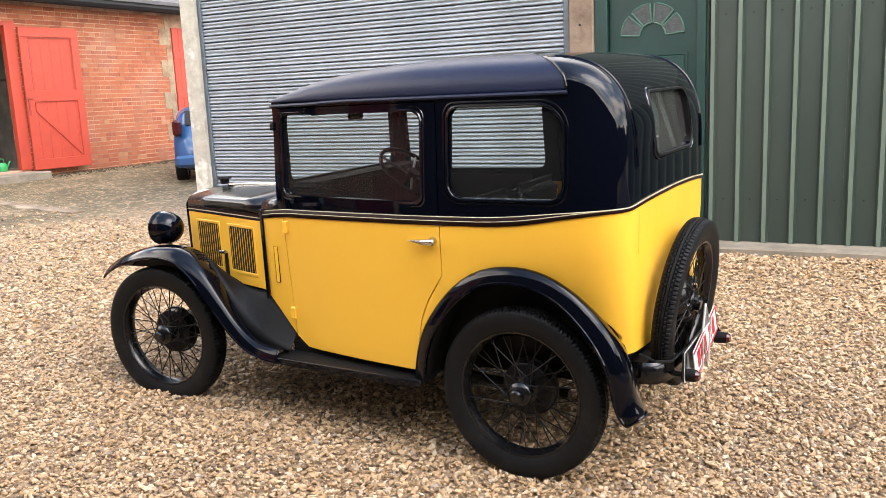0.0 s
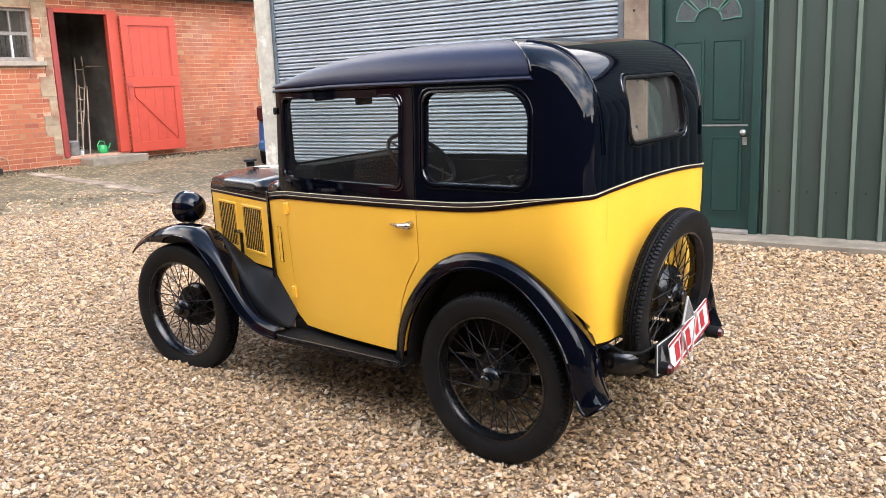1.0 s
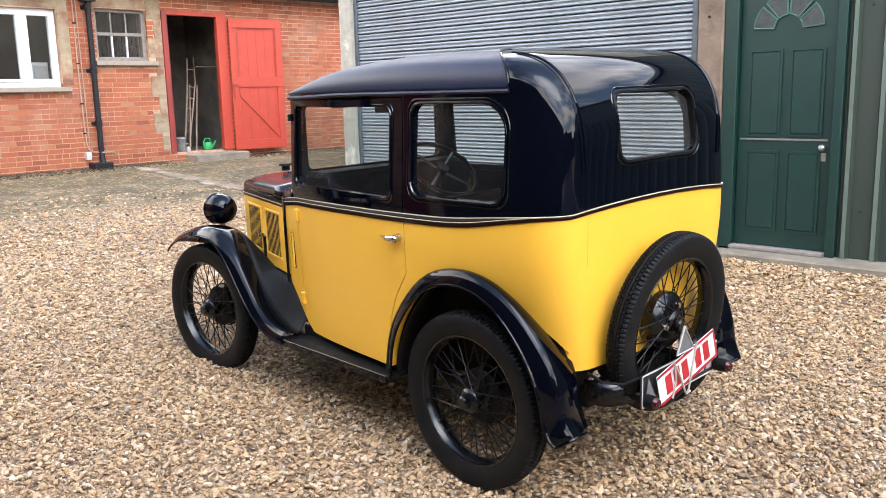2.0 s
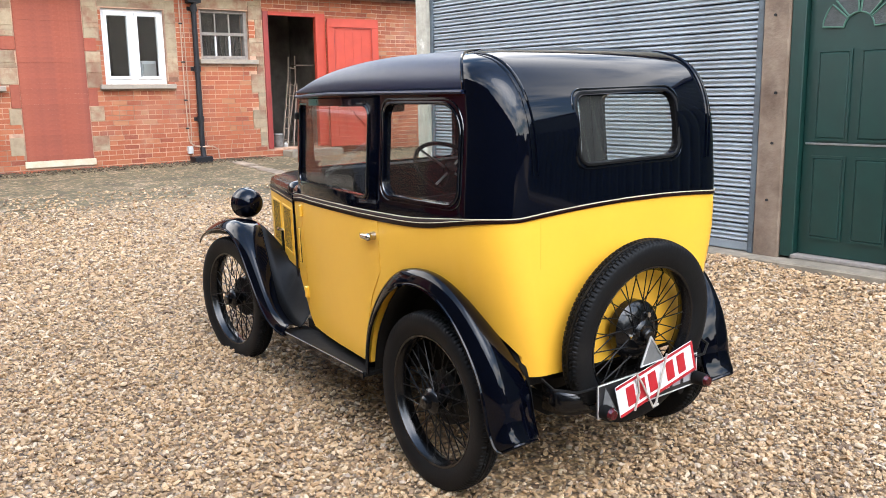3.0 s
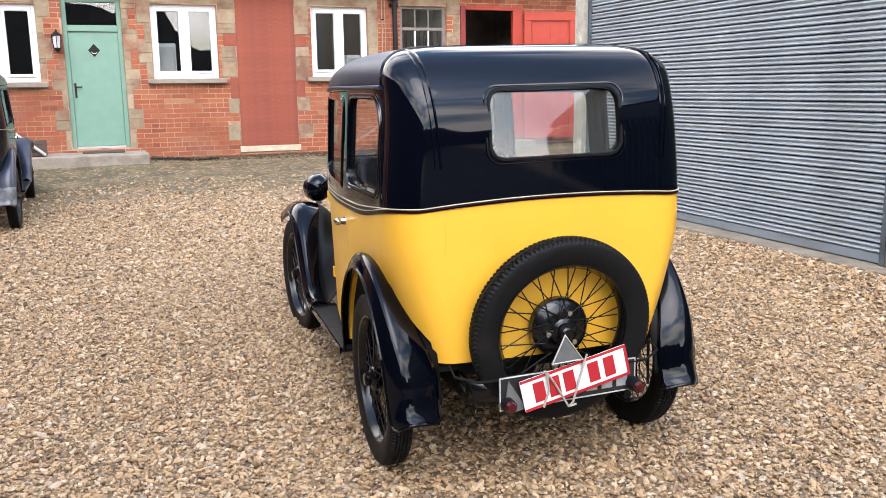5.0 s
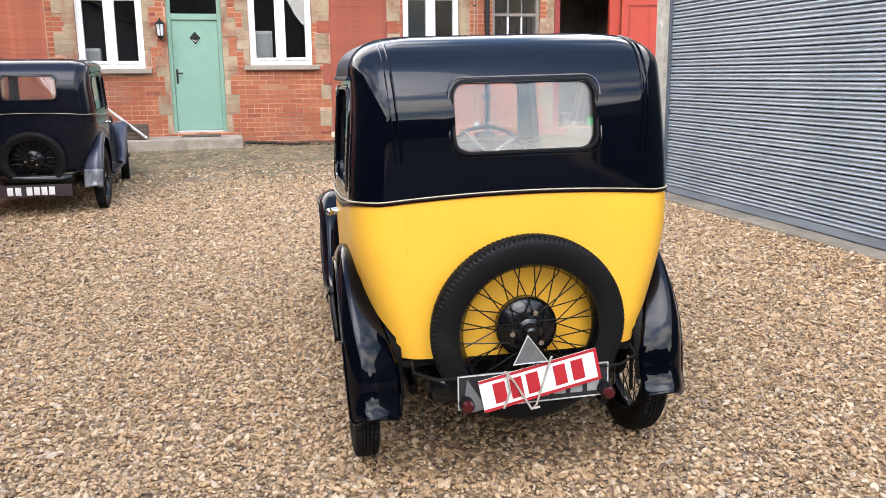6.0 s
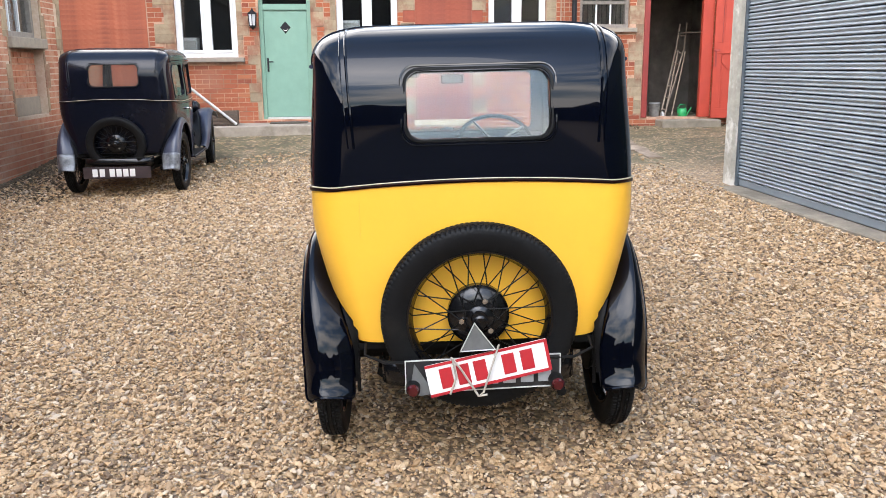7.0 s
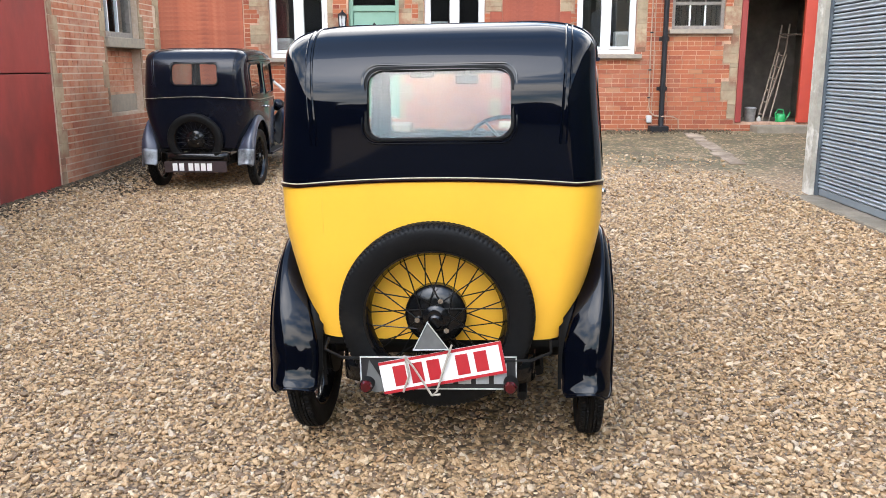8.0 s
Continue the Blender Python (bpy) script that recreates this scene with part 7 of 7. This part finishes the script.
# ---- stone dressings and bricks ----
def dressings(wall, spans, axis, face, rng):
    """Buff blocks of uneven height, each a part of the wall; spans are (u0, u1, z0, z1)."""
    for u0, u1, z0, z1 in spans:
        z = z0
        while z < z1 - 0.02:
            h = min(z1 - z, rng.choice((0.075, 0.15, 0.15, 0.225)))
            if z1 - z - h < 0.05:
                h = z1 - z
            grow = rng.uniform(-0.02, 0.0)
            lo, hi = face - 0.05, face + 0.008 + rng.uniform(0, 0.005)
            s = (lo, hi, u0 + 0.001, u1 - 0.001 + grow, z + 0.0012, z + h - 0.0012) if axis == "x" else (u0 + 0.001, u1 - 0.001, lo, hi, z + 0.0012, z + h - 0.0012)
            part("quoin_stone", boxes(s, bevel=0.0025), STONE_ONE, wall)
            z += h


STONE_ONE = mat("buff_stone_block", (0.27, 0.200, 0.125), (0.345, 0.265, 0.170), 10.0, 0.9, bump=0.5, bscale=40, per_object=0.20, stain=(0.22, 0.105, 0.062), stain_scale=2.6, stain_at=(0.46, 0.62))
rng = random.Random(7)


def toothed(u_edge, way, z0, z1, short=0.11, long=0.22, step=0.30):
    """Blocks beside an opening's edge, in and out by turns."""
    out, z, k = [], z0, 0
    while z < z1 - 0.05:
        w = long if k % 2 else short
        out.append((u_edge, u_edge + w, z, min(z + step, z1)) if way > 0 else (u_edge - w, u_edge, z, min(z + step, z1)))
        z, k = z + step, k + 1
    return out


HOUSE_STONE = (toothed(WIN_A[0], -1, 1.54, 3.12, 0.16, 0.32) + toothed(WIN_A[1], 1, 1.66, 3.12, 0.10, 0.20) + toothed(GREEN[0], -1, 0.60, 1.95, 0.08, 0.20) + toothed(GREEN[1], 1, 0.60, 3.12, 0.10, 0.22)
               + toothed(WIN_B[0], -1, 1.60, 3.12, 0.10, 0.20) + [(4.73, 4.99, 2.35, 3.12), (4.76, 5.00, 1.68, 2.15), (4.83, 4.99, 1.10, 1.33), (4.80, 4.99, 0.66, 0.92)]
               + [(5.95, 6.18, 2.35, 3.12), (5.95, 6.17, 1.62, 2.15), (5.95, 6.16, 1.12, 1.34), (5.95, 6.20, 0.68, 0.90)] + [(7.20, 7.37, 1.70, 2.95)]
               + toothed(BARN[0] - 0.01, -1, 0.62, 3.12, 0.14, 0.26) + toothed(13.47, -1, 0.5, 3.12, 0.14, 0.30) + [(2.10, 3.60, 2.87, 3.05), (6.18, 7.24, 2.82, 3.08), (3.66, 4.74, 2.80, 3.06), (7.72, 8.64, 2.87, 3.02), (1.12, 2.10, 2.76, 3.02)])
dressings(wall_house, HOUSE_STONE, "x", FX, rng)
LEFT_STONE = toothed(GARAGE[0], -1, 0.20, 3.2, 0.10, 0.20) + toothed(LWIN[1], 1, 0.92, 2.9, 0.06, 0.16) + toothed(LWIN[0], -1, 0.92, 2.9, 0.06, 0.16) + toothed(-10.30, 1, 0.2, 3.2, 0.12, 0.24)
dressings(wall_outbuilding, LEFT_STONE, "y", LY, rng)


def lay_bricks(wall, axis, face, u0, u1, z0, z1, holes, near, rng, tall=0.0615, faced=(BRICK, BRICKSTUFF)):
    """Courses of bricks standing a little proud of the joints. Those in the stretch near are parts, the rest one run."""
    me = bpy.data.meshes.new("brick")
    bm = boxes((-0.5, 0.5, -0.5, 0.5, -0.5, 0.5))
    bmesh.ops.recalc_face_normals(bm, faces=bm.faces[:])
    bm.to_mesh(me)
    bm.free()
    me.materials.append(faced[0])
    verts, faces = [], []
    corner = np.array([[x, y, z] for x in (-0.5, 0.5) for y in (-0.5, 0.5) for z in (-0.5, 0.5)])
    quads = [(0, 1, 3, 2), (4, 6, 7, 5), (0, 4, 5, 1), (2, 3, 7, 6), (0, 2, 6, 4), (1, 5, 7, 3)]
    singles, course, z = 0, 0, z0
    while z + 0.065 <= z1 + 0.01:
        free = [(u0, u1)]
        for a, b, c, d in holes:
            if c < z + 0.045 and d > z + 0.020:
                free = [piece for p, q in free for piece in ((p, min(q, a)), (max(p, b), q)) if piece[1] - piece[0] > 0.03]
        for p, q in free:
            u = p - (0.1125 if course % 2 else 0.0)
            header = course % 4 == 3
            unit = 0.1125 if header else 0.225
            while u < q - 0.02:
                a, b = max(u, p), min(u + unit - 0.011, q - 0.004)
                if b - a > 0.025:
                    depth = 0.03 + rng.uniform(-0.002, 0.003)
                    mid = face + 0.005 + rng.uniform(-0.002, 0.002) - depth / 2
                    size = np.array((depth, b - a, tall)) if axis == "x" else np.array((b - a, depth, tall))
                    at = np.array((mid, (a + b) / 2, z + 0.0325)) if axis == "x" else np.array(((a + b) / 2, mid, z + 0.0325))
                    if near[0] < u < near[1] and near[2] < z < near[3] and singles < 300:
                        ob = new("brick", me)
                        ob.parent = wall
                        ob.location, ob.scale = at, size
                        singles += 1
                    else:
                        n = len(verts) * 8
                        verts.append(corner * size + at)
                        faces.extend([tuple(n + k for k in f) for f in quads])
                u += unit
        z, course = z + 0.075, course + 1
    run = bpy.data.meshes.new("brick_run")
    run.from_pydata(np.concatenate(verts).tolist(), [], faces)
    run.materials.append(faced[1])
    ob = new("brick_run", run)
    ob.parent = wall
    tagged(ob, "weathered orange-red bricks in lime mortar", kind="stuff")


HOUSE_HOLES = [WIN_A, WIN_B, WIN_C, WIN_D, GREEN, BARN, (13.47, 14.61, 0.4, 3.12), (4.99, 5.95, 0.46, 3.1)] + HOUSE_STONE + [(s[0] - 0.10, s[1] + 0.10, s[2] - 0.08, s[2]) for s in (WIN_A, WIN_B, WIN_C, WIN_D)]
lay_bricks(wall_house, "x", FX, 0.74, 17.9, 0.375, 3.14, HOUSE_HOLES, (3.2, 7.6, 0.3, 1.62), rng)
lay_bricks(wall_outbuilding, "y", LY, -10.06, GARAGE[0], 0.05, 3.22, [LWIN] + LEFT_STONE + [(-10.3, -9.0, 2.9, 3.3)], (-10.06, -6.6, 0.1, 2.2), rng, 0.060, (LIFTEDBRICK, LIFTEDSTUFF))
lay_bricks(wall_outbuilding, "y", LY - 0.118, LWIN[0], LWIN[1], 1.15, 1.70, [], (0, 0, 0, 0), rng, 0.0615, (LIFTEDBRICK, LIFTEDSTUFF))


# ---- loose gravel ----
LITTER = mat("dead_leaf_litter", (0.050, 0.034, 0.020), (0.090, 0.066, 0.036), 30.0, 0.9, island=0.5)


def leaf_litter(runs, seed):
    """Dead leaves, moss and grit that gather at the foot of a wall; runs are (x0, x1, y0, y1, pieces)."""
    g = np.random.RandomState(seed)
    bm = bmesh.new()
    for x0, x1, y0, y1, n in runs:
        for _ in range(n):
            fx, fy = g.uniform(), g.uniform()
            if x1 - x0 > y1 - y0:
                fy = fy ** 2.2
            else:
                fx = fx ** 2.2
            x, y = x0 + (x1 - x0) * fx, y0 + (y1 - y0) * fy
            d = g.uniform(0.010, 0.034)
            m = pose(x, y, ground_z(x, y) + 0.004, g.uniform(-35, 35), g.uniform(-35, 35), g.uniform(0, 360))
            c = [bm.verts.new(m @ Vector(p)) for p in ((-d, 0, 0), (0, -0.5 * d, 0.002), (d, 0, 0.004), (0, 0.5 * d, 0.002), (0, 0, 0.012), (0, 0, -0.006))]
            for a, b in ((0, 1), (1, 2), (2, 3), (3, 0)):
                bm.faces.new((c[a], c[b], c[4]))
                bm.faces.new((c[b], c[a], c[5]))
    tagged(part("leaf_litter", bm, LITTER, label="brown leaf litter and moss along the wall foot", kind="stuff"), category="leaf litter")


leaf_litter(((-10.2, -6.9, LY + 0.02, LY + 0.75, 1500), (-7.0, -5.2, LY + 0.02, LY + 0.30, 350), (FX + 0.03, FX + 0.55, 3.6, 8.8, 1100), (FX + 0.03, FX + 0.5, 10.2, 13.4, 420)), 11)


def gravel_stones(centre, spans, seed):
    """Loose flints, dented and squashed; spans are (inner radius, outer radius, stones per square metre, mean size, fine shape or plain)."""
    g = np.random.RandomState(seed)
    bm = bmesh.new()
    bmesh.ops.create_icosphere(bm, subdivisions=1, radius=0.5)
    fine = np.array([v.co[:] for v in bm.verts]), np.array([[v.index for v in f.verts] for f in bm.faces])
    bm.free()
    plain = (np.array([(0.5, 0, 0), (-0.5, 0, 0), (0, 0.5, 0), (0, -0.5, 0), (0, 0, 0.5), (0, 0, -0.5)]),
             np.array([(0, 2, 4), (2, 1, 4), (1, 3, 4), (3, 0, 4), (2, 0, 5), (1, 2, 5), (3, 1, 5), (0, 3, 5)]))
    all_v, all_f, count = [], [], 0
    for r0, r1, per, size, detailed in spans:
        base, tri = fine if detailed else plain
        dent = (0.70, 1.24) if detailed else (0.86, 1.30)
        shapes = np.stack([base * g.uniform(*dent, (len(base), 1)) for _ in range(32)])
        n = int(math.pi * (r1 * r1 - r0 * r0) * per)
        rad = np.sqrt(g.uniform(r0 * r0, r1 * r1, n))
        ang = g.uniform(0, 2 * math.pi, n)
        x, y = centre[0] + rad * np.cos(ang), centre[1] + rad * np.sin(ang)
        under = (x > -3.3) & (x < -1.0) & (y > 3.95) & (y < 4.75)
        bare = (x < -5.2) & (y > 4.6) & (g.uniform(0, 1, n) < 0.55 * np.clip((-5.2 - x) / 1.2, 0, 1))
        keep = (y < SY - 0.18) & (y > LY + 0.1) & (x < 2.65) & ~((x > 1.2) & (np.arange(n) % 3 > 0)) & ~bare & ~(under & (g.uniform(0, 1, n) < 0.5))
        x, y = x[keep], y[keep]
        n = len(x)
        d = size * np.exp(g.normal(0, 0.45, n)).clip(0.45, 2.5)
        s = np.stack([d * g.uniform(0.95, 1.50, n), d * g.uniform(0.70, 1.0, n), d * g.uniform(0.45, 0.75, n)], 1)
        yaw, tx, ty = g.uniform(0, 6.283, n), g.normal(0, 0.40, n), g.normal(0, 0.40, n)
        v = shapes[g.randint(0, len(shapes), n)] * s[:, None, :]
        c, q = np.cos(tx)[:, None], np.sin(tx)[:, None]
        v = np.stack([v[..., 0], v[..., 1] * c - v[..., 2] * q, v[..., 1] * q + v[..., 2] * c], -1)
        c, q = np.cos(ty)[:, None], np.sin(ty)[:, None]
        v = np.stack([v[..., 0] * c + v[..., 2] * q, v[..., 1], -v[..., 0] * q + v[..., 2] * c], -1)
        c, q = np.cos(yaw)[:, None], np.sin(yaw)[:, None]
        v = np.stack([v[..., 0] * c - v[..., 1] * q, v[..., 0] * q + v[..., 1] * c, v[..., 2]], -1)
        z = np.array([ground_z(a, b) for a, b in zip(x, y)]) - 0.008 + g.uniform(0, 0.012, n)
        v += np.stack([x, y, z], 1)[:, None, :]
        all_v.append(v.reshape(-1, 3))
        all_f.append((tri[None] + (count + np.arange(n) * len(base))[:, None, None]).reshape(-1, 3))
        count += n * len(base)
    v, f = np.concatenate(all_v), np.concatenate(all_f)
    me = bpy.data.meshes.new("gravel")
    me.vertices.add(len(v))
    me.vertices.foreach_set("co", v.ravel())
    me.loops.add(f.size)
    me.loops.foreach_set("vertex_index", f.ravel().astype(np.int32))
    me.polygons.add(len(f))
    me.polygons.foreach_set("loop_start", np.arange(0, f.size, 3, dtype=np.int32))
    me.polygons.foreach_set("use_smooth", np.zeros(len(f), dtype=bool))
    me.update(calc_edges=True)
    me.materials.append(GRAVEL)
    tagged(new("gravel", me), "loose tan, ochre and white flint gravel over the yard", "gravel", kind="stuff")


gravel_stones((-1.7, 3.8), ((0.0, 2.15, 4700, 0.0137, True), (2.15, 3.0, 4200, 0.0146, False), (3.0, 4.3, 2900, 0.0180, False), (4.3, 5.4, 2300, 0.0192, False), (5.4, 6.4, 1750, 0.0205, False), (6.4, 7.3, 900, 0.0220, False), (7.3, 8.4, 280, 0.024, False)), 3)
